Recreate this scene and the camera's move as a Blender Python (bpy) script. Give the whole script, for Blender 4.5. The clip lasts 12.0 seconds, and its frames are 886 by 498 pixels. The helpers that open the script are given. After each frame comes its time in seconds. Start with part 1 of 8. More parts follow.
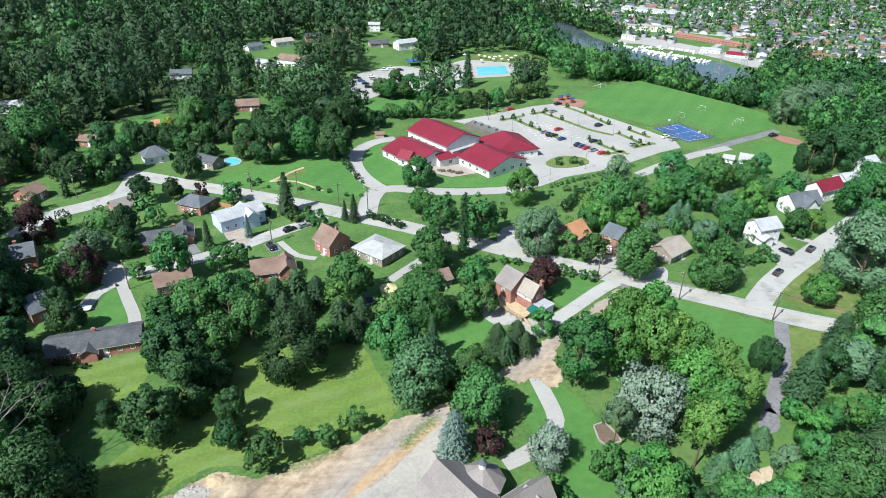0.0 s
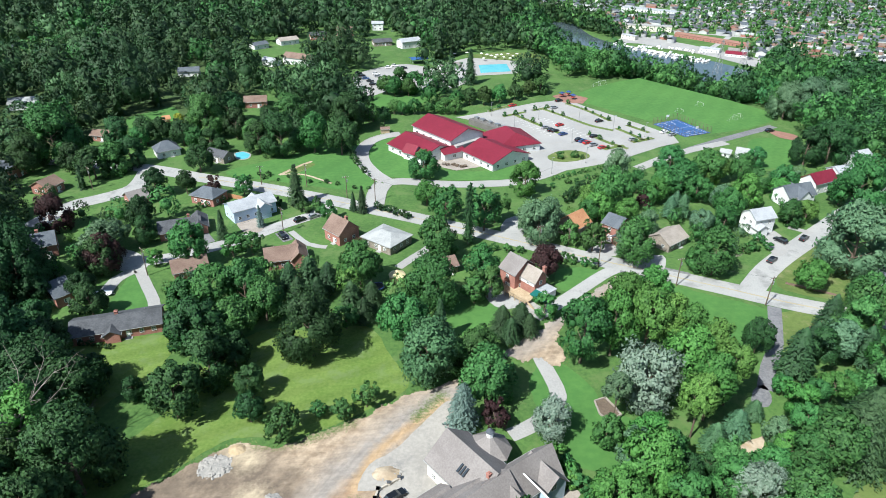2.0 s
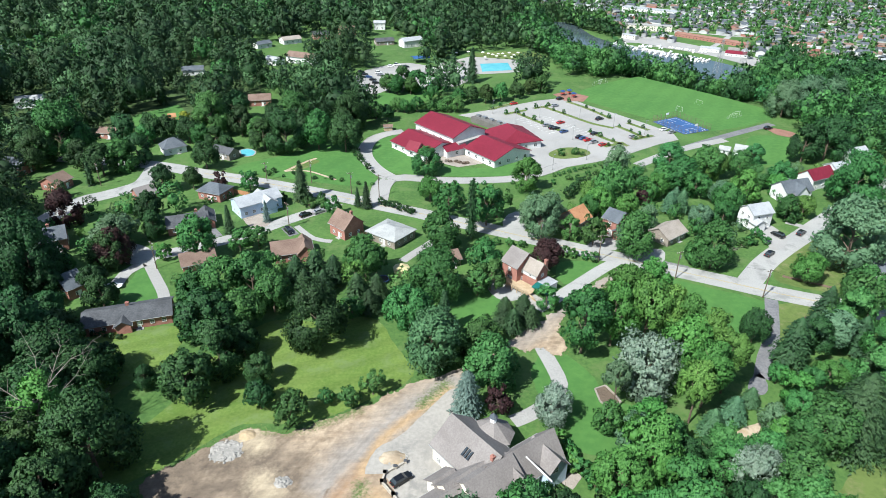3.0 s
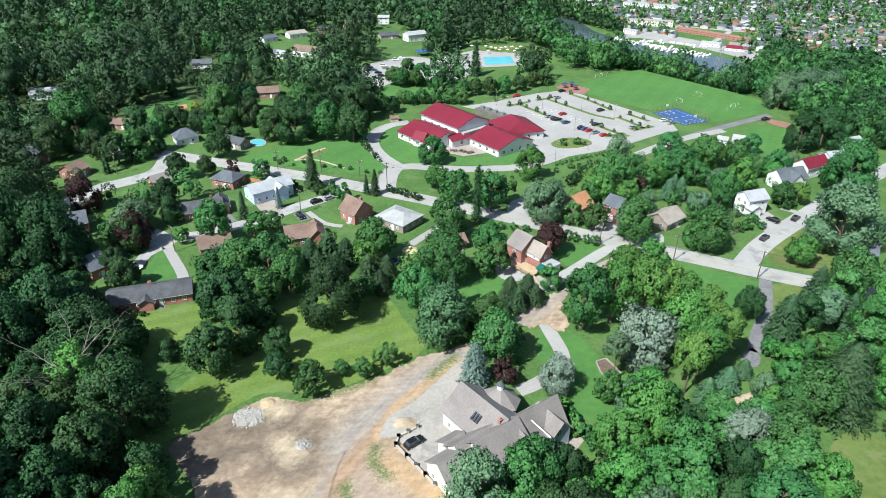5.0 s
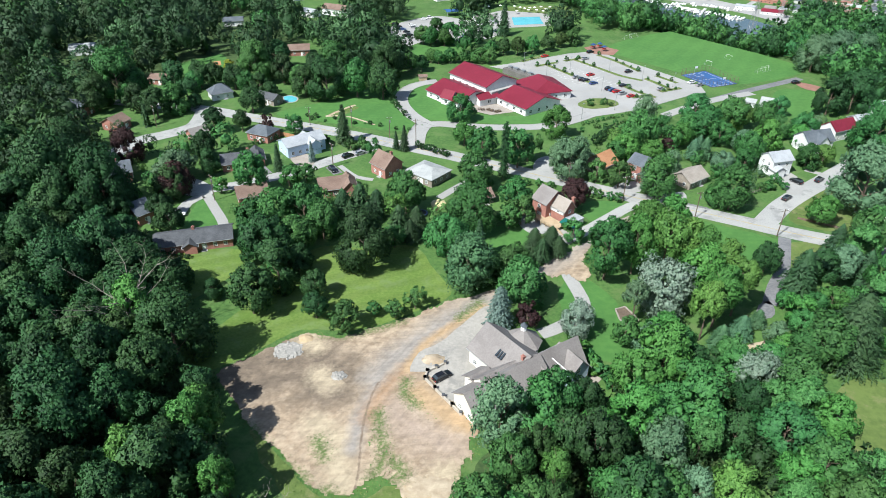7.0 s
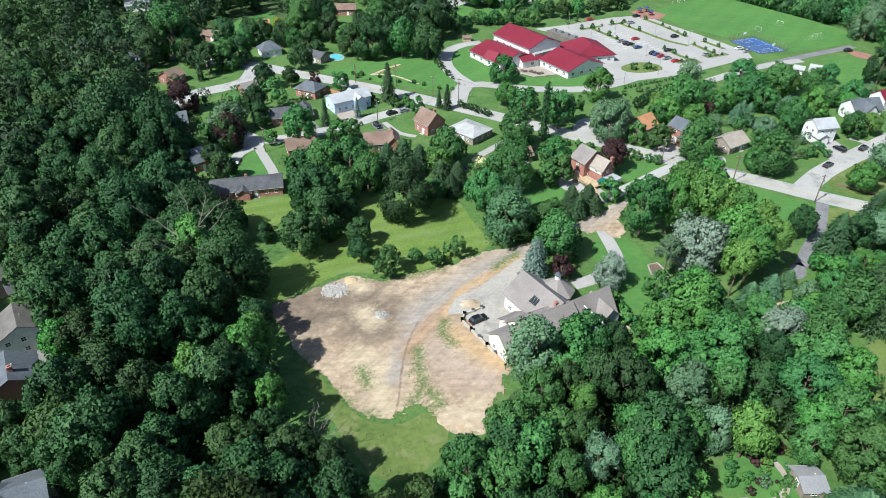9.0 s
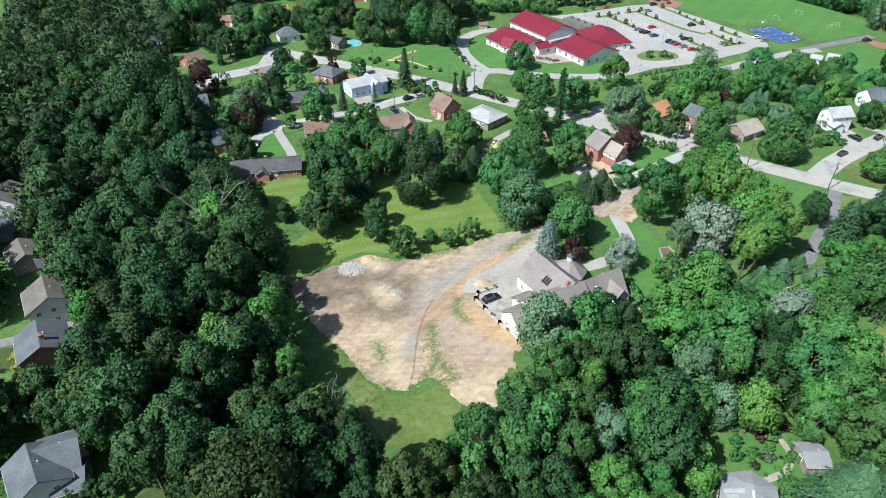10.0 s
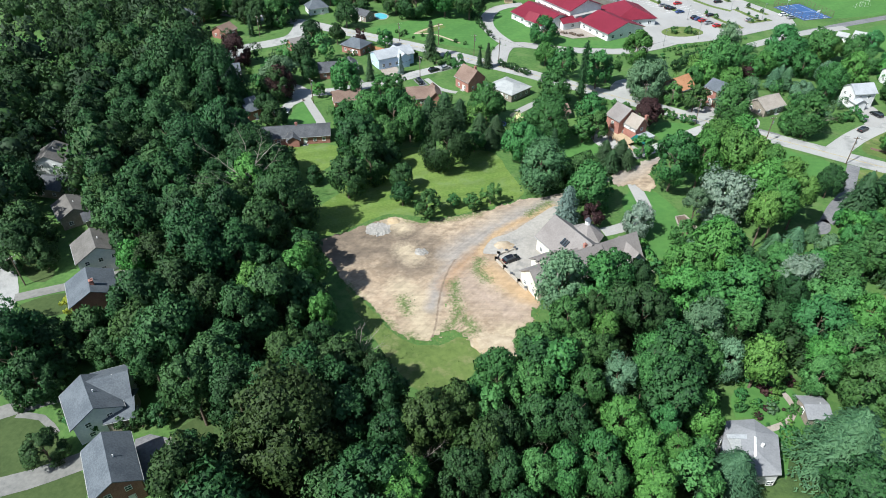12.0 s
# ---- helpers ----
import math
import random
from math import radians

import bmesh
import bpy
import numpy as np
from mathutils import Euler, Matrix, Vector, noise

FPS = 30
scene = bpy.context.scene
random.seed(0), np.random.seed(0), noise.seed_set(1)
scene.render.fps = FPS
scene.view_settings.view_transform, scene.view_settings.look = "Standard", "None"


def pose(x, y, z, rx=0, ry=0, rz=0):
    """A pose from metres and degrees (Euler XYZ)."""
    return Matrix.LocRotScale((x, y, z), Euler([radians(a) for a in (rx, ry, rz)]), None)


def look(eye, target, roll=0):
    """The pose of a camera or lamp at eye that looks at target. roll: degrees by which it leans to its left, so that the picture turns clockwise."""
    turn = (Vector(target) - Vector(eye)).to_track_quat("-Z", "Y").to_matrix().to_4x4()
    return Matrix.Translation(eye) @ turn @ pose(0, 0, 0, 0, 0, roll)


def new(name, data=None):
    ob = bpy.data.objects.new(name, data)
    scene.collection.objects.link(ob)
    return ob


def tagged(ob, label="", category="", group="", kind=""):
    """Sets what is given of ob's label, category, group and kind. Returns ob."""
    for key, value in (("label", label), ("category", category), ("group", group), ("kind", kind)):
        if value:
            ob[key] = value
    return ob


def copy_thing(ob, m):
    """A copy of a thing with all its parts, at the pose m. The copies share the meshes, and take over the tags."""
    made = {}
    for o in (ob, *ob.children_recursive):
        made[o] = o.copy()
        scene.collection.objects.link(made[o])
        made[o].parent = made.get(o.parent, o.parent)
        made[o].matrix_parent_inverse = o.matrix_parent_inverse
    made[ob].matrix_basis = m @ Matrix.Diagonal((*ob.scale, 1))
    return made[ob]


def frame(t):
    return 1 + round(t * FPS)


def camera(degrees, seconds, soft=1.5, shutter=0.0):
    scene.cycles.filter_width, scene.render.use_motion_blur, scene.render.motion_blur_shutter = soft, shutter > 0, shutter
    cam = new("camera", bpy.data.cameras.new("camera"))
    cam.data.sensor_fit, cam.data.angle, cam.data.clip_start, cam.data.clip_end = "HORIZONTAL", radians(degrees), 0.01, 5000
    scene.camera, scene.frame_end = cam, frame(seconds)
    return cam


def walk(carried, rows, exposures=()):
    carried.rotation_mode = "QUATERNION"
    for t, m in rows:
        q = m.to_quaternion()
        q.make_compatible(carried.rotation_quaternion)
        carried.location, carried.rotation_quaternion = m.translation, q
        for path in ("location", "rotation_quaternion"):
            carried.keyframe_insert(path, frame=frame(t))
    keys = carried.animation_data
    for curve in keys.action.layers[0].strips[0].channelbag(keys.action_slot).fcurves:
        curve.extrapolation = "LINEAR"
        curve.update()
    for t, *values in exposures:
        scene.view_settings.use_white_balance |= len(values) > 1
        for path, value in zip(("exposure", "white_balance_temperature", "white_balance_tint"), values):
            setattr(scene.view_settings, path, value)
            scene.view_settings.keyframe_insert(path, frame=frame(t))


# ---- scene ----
cam = camera(70.0, 12.0, soft=0.85)
METRES, EYE, TILT, LEAN, TURN = 53.0, 100.0, 0.0, 0.0, 0.0
ROWS = [
    (0.0, 0.0, 0.0, 0.0, 0.22, -29.4, -0.38),
    (0.5, -0.009, -0.0384, 0.0013, 0.21, -29.39, -0.38),
    (1.0, -0.0171, -0.0762, 0.0027, 0.23, -29.38, -0.36),
    (1.5, -0.0258, -0.1144, 0.0036, 0.23, -29.37, -0.36),
    (2.0, -0.0347, -0.1529, 0.0049, 0.22, -29.36, -0.36),
    (2.5, -0.0428, -0.1926, 0.0059, 0.23, -29.36, -0.36),
    (3.0, -0.0511, -0.2313, 0.0071, 0.26, -29.35, -0.34),
    (5.0, -0.0866, -0.3965, 0.0119, 0.34, -29.68, -0.3),
    (5.5, -0.096, -0.4383, 0.0123, 0.39, -30.24, -0.3),
    (6.0, -0.1036, -0.4801, 0.014, 0.86, -31.19, -0.28),
    (6.5, -0.1109, -0.5229, 0.0153, 1.75, -32.0, -0.28),
    (7.0, -0.1164, -0.5655, 0.0163, 2.6, -32.75, -0.27),
    (9.0, -0.1284, -0.7357, 0.0214, 6.3, -35.58, -0.13),
    (9.5, -0.1295, -0.7778, 0.0217, 7.06, -36.0, -0.11),
    (10.0, -0.1291, -0.8196, 0.0223, 7.67, -36.44, -0.1),
    (10.5, -0.1268, -0.8613, 0.0236, 8.22, -36.89, -0.07),
    (11.0, -0.1249, -0.9039, 0.0246, 8.74, -37.32, -0.05),
    (11.5, -0.1233, -0.9462, 0.0264, 9.23, -37.72, -0.03),
    (12.0, -0.1227, -0.9868, 0.0279, 9.77, -38.12, -0.01),
]
walk(cam, [(t, pose(0, 0, EYE, TILT, LEAN, TURN) @ pose(METRES * x, METRES * y, METRES * z, 90 + pitch, roll, yaw)) for t, x, y, z, yaw, pitch, roll in ROWS], [(0.0, 0.72, 6200.0, 4.0), (12.0, 0.63, 6200.0, 4.0)])

# ---- light ----
SUN_UP, SUN_FROM = 49.5, 225.0
sun = new("sun", bpy.data.lights.new("sun", "SUN"))
sun.data.energy, sun.data.angle, sun.data.color = 5.0, radians(0.5), (1.0, 0.965, 0.92)
sun.matrix_world = look((-400, -400, 662), (0, 0, 0))
world = bpy.data.worlds.new("sky")
scene.world = world
world.use_nodes = True
wn = world.node_tree.nodes
sky = wn.new("ShaderNodeTexSky")
sky.sky_type, sky.sun_disc = "NISHITA", False
sky.sun_elevation, sky.sun_rotation = radians(SUN_UP), radians(SUN_FROM)
wn["Background"].inputs["Strength"].default_value = 0.084
world.node_tree.links.new(sky.outputs[0], wn["Background"].inputs["Color"])


# ---- materials ----
def node(nt, kind, **values):
    n = nt.nodes.new("ShaderNode" + kind)
    for key, v in values.items():
        n.inputs[key.replace("_", " ")].default_value = v
    return n


def rgba(c):
    return (c[0], c[1], c[2], 1.0)


def surface(name, c1, c2, fine=2.0, broad=0.08, rough=0.85, bump=0.3, metal=0.0, spread=0.0, c3=None, stripe=None, gloss=0.3, contrast=0.18):
    """A matt or shiny surface: two colours mixed by fine and broad noise, a third in patches, optional courses of stripes."""
    m = bpy.data.materials.new(name)
    m.use_nodes = True
    nt = m.node_tree
    link = nt.links.new
    b = nt.nodes["Principled BSDF"]
    b.inputs["Roughness"].default_value, b.inputs["Metallic"].default_value = rough, metal
    b.inputs["Specular IOR Level"].default_value = gloss
    pos = nt.nodes.new("ShaderNodeNewGeometry").outputs["Position"]

    def noise_at(scale, detail=4.0, rough_n=0.6):
        n = node(nt, "TexNoise", Scale=scale, Detail=detail, Roughness=rough_n)
        link(pos, n.inputs["Vector"])
        return n.outputs["Fac"]

    def step(value, low, high):
        r = node(nt, "MapRange", From_Min=low, From_Max=high)
        link(value, r.inputs["Value"])
        return r.outputs["Result"]

    def mix(fac, a, c):
        x = nt.nodes.new("ShaderNodeMix")
        x.data_type = "RGBA"
        link(fac, x.inputs[0])
        for v, i in ((a, 6), (c, 7)):
            if isinstance(v, tuple):
                x.inputs[i].default_value = rgba(v)
            else:
                link(v, x.inputs[i])
        return x.outputs[2]

    f1, f2 = noise_at(fine), noise_at(broad)
    both = node(nt, "Math")
    link(f1, both.inputs[0])
    link(f2, both.inputs[1])
    col = mix(step(both.outputs[0], 1.0 - contrast, 1.0 + contrast), c1, c2)
    if c3:
        col = mix(step(noise_at(broad * 2.7, 6.0, 0.7), 0.52, 0.64), col, c3)
    if stripe:
        angle, width, depth = stripe
        sep = nt.nodes.new("ShaderNodeSeparateXYZ")
        link(pos, sep.inputs[0])
        mx = node(nt, "Math")
        mx.operation, mx.inputs[1].default_value = "MULTIPLY", math.cos(radians(angle)) * math.pi / width
        my = node(nt, "Math")
        my.operation, my.inputs[1].default_value = "MULTIPLY", math.sin(radians(angle)) * math.pi / width
        link(sep.outputs[0], mx.inputs[0])
        link(sep.outputs[1], my.inputs[0])
        add = node(nt, "Math")
        link(mx.outputs[0], add.inputs[0])
        link(my.outputs[0], add.inputs[1])
        sn = node(nt, "Math")
        sn.operation = "SINE"
        link(add.outputs[0], sn.inputs[0])
        hv = node(nt, "HueSaturation")
        link(step(sn.outputs[0], -0.5, 0.5), hv.inputs["Value"])
        r = hv.inputs["Value"].links[0].from_node
        r.inputs["To Min"].default_value, r.inputs["To Max"].default_value = 1.0 - depth, 1.0 + depth
        link(col, hv.inputs["Color"])
        col = hv.outputs[0]
    if spread:
        oi = nt.nodes.new("ShaderNodeObjectInfo")
        hv = node(nt, "HueSaturation")
        r = node(nt, "MapRange", To_Min=1.0 - spread, To_Max=1.0 + spread)
        link(oi.outputs["Random"], r.inputs["Value"])
        link(r.outputs["Result"], hv.inputs["Value"])
        link(col, hv.inputs["Color"])
        col = hv.outputs[0]
    link(col, b.inputs["Base Color"])
    if bump:
        bp = node(nt, "Bump", Strength=bump, Distance=0.15)
        link(noise_at(fine * 2.0, 6.0), bp.inputs["Height"])
        link(bp.outputs[0], b.inputs["Normal"])
    return m


def foliage(name, c1, c2, spread=0.3, through_light=0.12, hue=0.02):
    """Leaves: each clump its own tone, each tree its own tint, some light passing through."""
    m = bpy.data.materials.new(name)
    m.use_nodes = True
    nt = m.node_tree
    link = nt.links.new
    b = nt.nodes["Principled BSDF"]
    b.inputs["Roughness"].default_value = 0.62
    b.inputs["Specular IOR Level"].default_value = 0.25
    geo = nt.nodes.new("ShaderNodeNewGeometry")
    oi = nt.nodes.new("ShaderNodeObjectInfo")
    n = node(nt, "TexNoise", Scale=0.35, Detail=2.0)
    link(geo.outputs["Position"], n.inputs["Vector"])
    mixv = node(nt, "Math")
    link(n.outputs["Fac"], mixv.inputs[0])
    link(geo.outputs["Random Per Island"], mixv.inputs[1])
    r = node(nt, "MapRange", From_Min=0.45, From_Max=1.2)
    link(mixv.outputs[0], r.inputs["Value"])
    x = nt.nodes.new("ShaderNodeMix")
    x.data_type = "RGBA"
    link(r.outputs["Result"], x.inputs[0])
    x.inputs[6].default_value, x.inputs[7].default_value = rgba(c1), rgba(c2)
    grain = node(nt, "TexNoise", Scale=4.5, Detail=2.0)
    link(geo.outputs["Position"], grain.inputs["Vector"])
    bp = node(nt, "Bump", Strength=0.8, Distance=0.12)
    link(grain.outputs["Fac"], bp.inputs["Height"])
    link(bp.outputs[0], b.inputs["Normal"])
    hv = node(nt, "HueSaturation")
    rv = node(nt, "MapRange", To_Min=1.0 - spread, To_Max=1.0 + spread)
    link(oi.outputs["Random"], rv.inputs["Value"])
    link(rv.outputs["Result"], hv.inputs["Value"])
    w = node(nt, "Math")
    w.operation, w.inputs[1].default_value = "MULTIPLY", 7.31
    link(oi.outputs["Random"], w.inputs[0])
    fr = node(nt, "Math")
    fr.operation = "FRACT"
    link(w.outputs[0], fr.inputs[0])
    rh = node(nt, "MapRange", To_Min=0.5 - hue, To_Max=0.5 + hue)
    link(fr.outputs[0], rh.inputs["Value"])
    link(rh.outputs["Result"], hv.inputs["Hue"])
    link(x.outputs[2], hv.inputs["Color"])
    link(hv.outputs[0], b.inputs["Base Color"])
    tr = nt.nodes.new("ShaderNodeBsdfTranslucent")
    link(hv.outputs[0], tr.inputs["Color"])
    mx = nt.nodes.new("ShaderNodeMixShader")
    mx.inputs[0].default_value = through_light
    link(b.outputs[0], mx.inputs[1])
    link(tr.outputs[0], mx.inputs[2])
    link(mx.outputs[0], nt.nodes["Material Output"].inputs["Surface"])
    return m


M = {
    "grass": surface("grass", (0.050, 0.110, 0.028), (0.086, 0.168, 0.043), 0.9, 0.05, 0.95, 0.5, c3=(0.10, 0.16, 0.052)),
    "lawn": surface("lawn", (0.088, 0.152, 0.028), (0.138, 0.202, 0.048), 1.2, 0.06, 0.95, 0.3, c3=(0.130, 0.190, 0.062), stripe=(116, 2.6, 0.06)),
    "field": surface("field", (0.058, 0.150, 0.036), (0.078, 0.185, 0.044), 0.5, 0.03, 0.95, 0.2, stripe=(-30, 5.0, 0.03)),
    "meadow": surface("meadow", (0.080, 0.122, 0.032), (0.120, 0.168, 0.046), 0.7, 0.07, 0.95, 0.5, c3=(0.165, 0.18, 0.075)),
    # lawn whose green carries the shade over the west gardens
    "dimmed_lawn": surface("dimmed_lawn", (0.040, 0.066, 0.020), (0.062, 0.092, 0.03), 1.0, 0.08, 0.95, 0.3),
    # concrete darkened: the dimmer light along the west edge is in its colour
    "dimmed_concrete": surface("dimmed_concrete", (0.15, 0.15, 0.142), (0.215, 0.21, 0.198), 1.0, 0.1, 0.9, 0.2),
    "undergrowth": surface("undergrowth", (0.035, 0.065, 0.022), (0.07, 0.115, 0.035), 0.7, 0.1, 0.95, 0.8),
    "asphalt": surface("asphalt", (0.30, 0.30, 0.295), (0.375, 0.37, 0.36), 2.5, 0.06, 0.9, 0.04, c3=(0.245, 0.245, 0.24)),
    "dark_asphalt": surface("dark_asphalt", (0.13, 0.13, 0.14), (0.2, 0.2, 0.21), 1.5, 0.15, 0.9, 0.1),
    "concrete": surface("concrete", (0.28, 0.276, 0.27), (0.355, 0.347, 0.337), 2.5, 0.05, 0.85, 0.04, c3=(0.31, 0.30, 0.285)),
    "forecourt": surface("forecourt", (0.285, 0.268, 0.245), (0.365, 0.342, 0.312), 1.2, 0.07, 0.9, 0.05, c3=(0.235, 0.225, 0.212)),
    "dirt": surface("dirt", (0.30, 0.235, 0.165), (0.47, 0.39, 0.29), 0.5, 0.06, 0.95, 0.8, c3=(0.36, 0.26, 0.15)),
    "sand": surface("sand", (0.36, 0.27, 0.165), (0.43, 0.335, 0.215), 0.8, 0.1, 0.95, 0.5),
    "gravel": surface("gravel", (0.25, 0.24, 0.225), (0.36, 0.34, 0.315), 1.6, 0.15, 0.95, 0.5),
    "clay": surface("clay", (0.42, 0.25, 0.11), (0.48, 0.33, 0.18), 0.8, 0.15, 0.95, 0.6),
    "red_roof": surface("red_roof", (0.148, 0.014, 0.028), (0.185, 0.019, 0.037), 0.8, 0.05, 0.55, 0.05, stripe=(-26, 0.45, 0.03)),
    "weathered_roof": surface("weathered_roof", (0.27, 0.28, 0.28), (0.37, 0.38, 0.38), 3.0, 0.4, 0.85, 0.2),
    "grey_roof": surface("grey_roof", (0.180, 0.162, 0.156), (0.240, 0.220, 0.212), 3.0, 0.2, 0.9, 0.3),
    "charcoal_roof": surface("charcoal_roof", (0.055, 0.058, 0.065), (0.10, 0.105, 0.115), 3.0, 0.3, 0.85, 0.3),
    "ash_roof": surface("ash_roof", (0.20, 0.205, 0.22), (0.265, 0.27, 0.285), 3.0, 0.2, 0.85, 0.2),
    "umber_roof": surface("umber_roof", (0.105, 0.098, 0.091), (0.155, 0.146, 0.137), 3.0, 0.3, 0.9, 0.3),
    "slate_roof": surface("slate_roof", (0.075, 0.088, 0.105), (0.120, 0.136, 0.156), 3.0, 0.3, 0.8, 0.3),
    "pale_roof": surface("pale_roof", (0.29, 0.305, 0.325), (0.40, 0.415, 0.44), 3.0, 0.3, 0.7, 0.2),
    "brown_roof": surface("brown_roof", (0.15, 0.10, 0.08), (0.22, 0.155, 0.125), 3.0, 0.3, 0.9, 0.3),
    "orange_roof": surface("orange_roof", (0.36, 0.17, 0.085), (0.46, 0.24, 0.13), 3.0, 0.3, 0.9, 0.3),
    "tan_roof": surface("tan_roof", (0.265, 0.23, 0.20), (0.35, 0.31, 0.275), 3.0, 0.3, 0.9, 0.3),
    "brick": surface("brick", (0.27, 0.125, 0.10), (0.38, 0.185, 0.15), 4.0, 0.4, 0.9, 0.3),
    "white_wall": surface("white_wall", (0.58, 0.59, 0.60), (0.70, 0.70, 0.695), 2.0, 0.3, 0.7, 0.05),
    "town_wall": surface("town_wall", (0.36, 0.37, 0.38), (0.5, 0.5, 0.49), 0.05, 0.01, 0.8, 0.0, spread=0.3),
    "cream_wall": surface("cream_wall", (0.6, 0.56, 0.48), (0.7, 0.66, 0.58), 2.0, 0.3, 0.8, 0.05),
    "blue_wall": surface("blue_wall", (0.42, 0.52, 0.66), (0.5, 0.6, 0.74), 2.0, 0.3, 0.7, 0.05),
    "stone_wall": surface("stone_wall", (0.2, 0.17, 0.14), (0.3, 0.26, 0.22), 2.0, 0.3, 0.9, 0.5),
    "pale_stone": surface("pale_stone", (0.36, 0.325, 0.275), (0.47, 0.43, 0.37), 3.0, 0.4, 0.9, 0.3),
    "trim": surface("trim", (0.72, 0.72, 0.7), (0.8, 0.8, 0.78), 3.0, 0.4, 0.6, 0.0),
    "glass": surface("glass", (0.03, 0.04, 0.05), (0.05, 0.06, 0.07), 0.5, 0.1, 0.08, 0.0, gloss=0.6),
    "wood": surface("wood", (0.36, 0.27, 0.17), (0.47, 0.37, 0.25), 2.0, 0.5, 0.8, 0.2),
    "pole_wood": surface("pole_wood", (0.10, 0.075, 0.055), (0.17, 0.13, 0.10), 4.0, 0.5, 0.9, 0.2),
    "bark": surface("bark", (0.10, 0.075, 0.055), (0.17, 0.13, 0.10), 4.0, 0.5, 0.95, 0.8),
    "dead_wood": surface("dead_wood", (0.17, 0.15, 0.13), (0.27, 0.24, 0.21), 4.0, 0.5, 0.95, 0.5),
    "metal": surface("metal", (0.35, 0.36, 0.37), (0.45, 0.46, 0.47), 2.0, 0.4, 0.4, 0.0, metal=0.7),
    "dull_steel": surface("dull_steel", (0.24, 0.25, 0.26), (0.33, 0.34, 0.35), 2.0, 0.4, 0.6, 0.0, metal=0.3),
    "white_paint": surface("white_paint", (0.74, 0.74, 0.74), (0.84, 0.84, 0.84), 2.0, 0.4, 0.5, 0.0),
    "blue_court": surface("blue_court", (0.03, 0.085, 0.22), (0.04, 0.11, 0.28), 1.0, 0.1, 0.7, 0.05),
    "pool_water": surface("pool_water", (0.10, 0.40, 0.48), (0.14, 0.48, 0.56), 1.0, 0.2, 0.1, 0.1),
    "river": surface("river", (0.05, 0.075, 0.085), (0.075, 0.10, 0.11), 0.05, 0.01, 0.12, 0.1),
    "road_yellow": surface("road_yellow", (0.36, 0.28, 0.09), (0.42, 0.33, 0.12), 1.0, 0.2, 0.8, 0.0),
    "red_paving": surface("red_paving", (0.22, 0.115, 0.09), (0.29, 0.16, 0.125), 2.0, 0.2, 0.9, 0.1),
    "cream_canvas": surface("cream_canvas", (0.55, 0.48, 0.26), (0.64, 0.57, 0.34), 1.0, 0.3, 0.8, 0.0),
    "rubber": surface("rubber", (0.015, 0.015, 0.015), (0.03, 0.03, 0.03), 5.0, 1.0, 0.8, 0.0),
    "car_black": surface("car_black", (0.008, 0.009, 0.012), (0.012, 0.013, 0.016), 1.0, 0.2, 0.25, 0.0, gloss=0.6),
    "car_white": surface("car_white", (0.7, 0.7, 0.7), (0.76, 0.76, 0.76), 1.0, 0.2, 0.3, 0.0, gloss=0.6),
    "car_silver": surface("car_silver", (0.32, 0.33, 0.35), (0.38, 0.39, 0.41), 1.0, 0.2, 0.3, 0.0, metal=0.4),
    "car_red": surface("car_red", (0.35, 0.012, 0.015), (0.4, 0.02, 0.02), 1.0, 0.2, 0.3, 0.0, gloss=0.6),
    "car_blue": surface("car_blue", (0.02, 0.05, 0.16), (0.03, 0.07, 0.2), 1.0, 0.2, 0.3, 0.0, gloss=0.6),
    "green_awning": surface("green_awning", (0.006, 0.095, 0.085), (0.01, 0.12, 0.105), 1.0, 0.2, 0.7, 0.0),
    "red_paint": surface("red_paint", (0.45, 0.03, 0.03), (0.52, 0.05, 0.04), 1.0, 0.2, 0.6, 0.0),
    "leaf": foliage("leaf", (0.021, 0.076, 0.021), (0.066, 0.176, 0.047)),
    "leaf_dark": foliage("leaf_dark", (0.011, 0.038, 0.012), (0.037, 0.094, 0.029)),
    "leaf_deep": foliage("leaf_deep", (0.014, 0.036, 0.009), (0.044, 0.086, 0.023)),
    "leaf_light": foliage("leaf_light", (0.036, 0.112, 0.022), (0.098, 0.232, 0.052), 0.2),
    "leaf_emerald": foliage("leaf_emerald", (0.020, 0.090, 0.025), (0.064, 0.200, 0.058), 0.2),
    # copy of leaf, dimmed: the shade over the west wood is in its colour
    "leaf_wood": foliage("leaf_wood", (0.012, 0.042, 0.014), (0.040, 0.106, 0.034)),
    # leaves of the far woods: distance haze is put into these greyer tones
    "hazed_dark": foliage("hazed_dark", (0.010, 0.030, 0.012), (0.024, 0.058, 0.024)),
    "hazed_mid": foliage("hazed_mid", (0.018, 0.050, 0.018), (0.042, 0.100, 0.036)),
    "hazed_pale": foliage("hazed_pale", (0.036, 0.080, 0.032), (0.078, 0.145, 0.058)),
    "leaf_silver": foliage("leaf_silver", (0.09, 0.15, 0.10), (0.215, 0.285, 0.225), 0.1),
    "leaf_grey": foliage("leaf_grey", (0.046, 0.112, 0.052), (0.125, 0.222, 0.120), 0.15),
    "leaf_sage": foliage("leaf_sage", (0.030, 0.086, 0.034), (0.088, 0.182, 0.078), 0.15),
    "leaf_purple": foliage("leaf_purple", (0.023, 0.012, 0.013), (0.056, 0.026, 0.026), 0.2, 0.15),
    "needle": foliage("needle", (0.015, 0.044, 0.017), (0.040, 0.088, 0.034), 0.25, 0.1),
    "needle_soft": foliage("needle_soft", (0.032, 0.092, 0.044), (0.082, 0.178, 0.084), 0.15, 0.1),
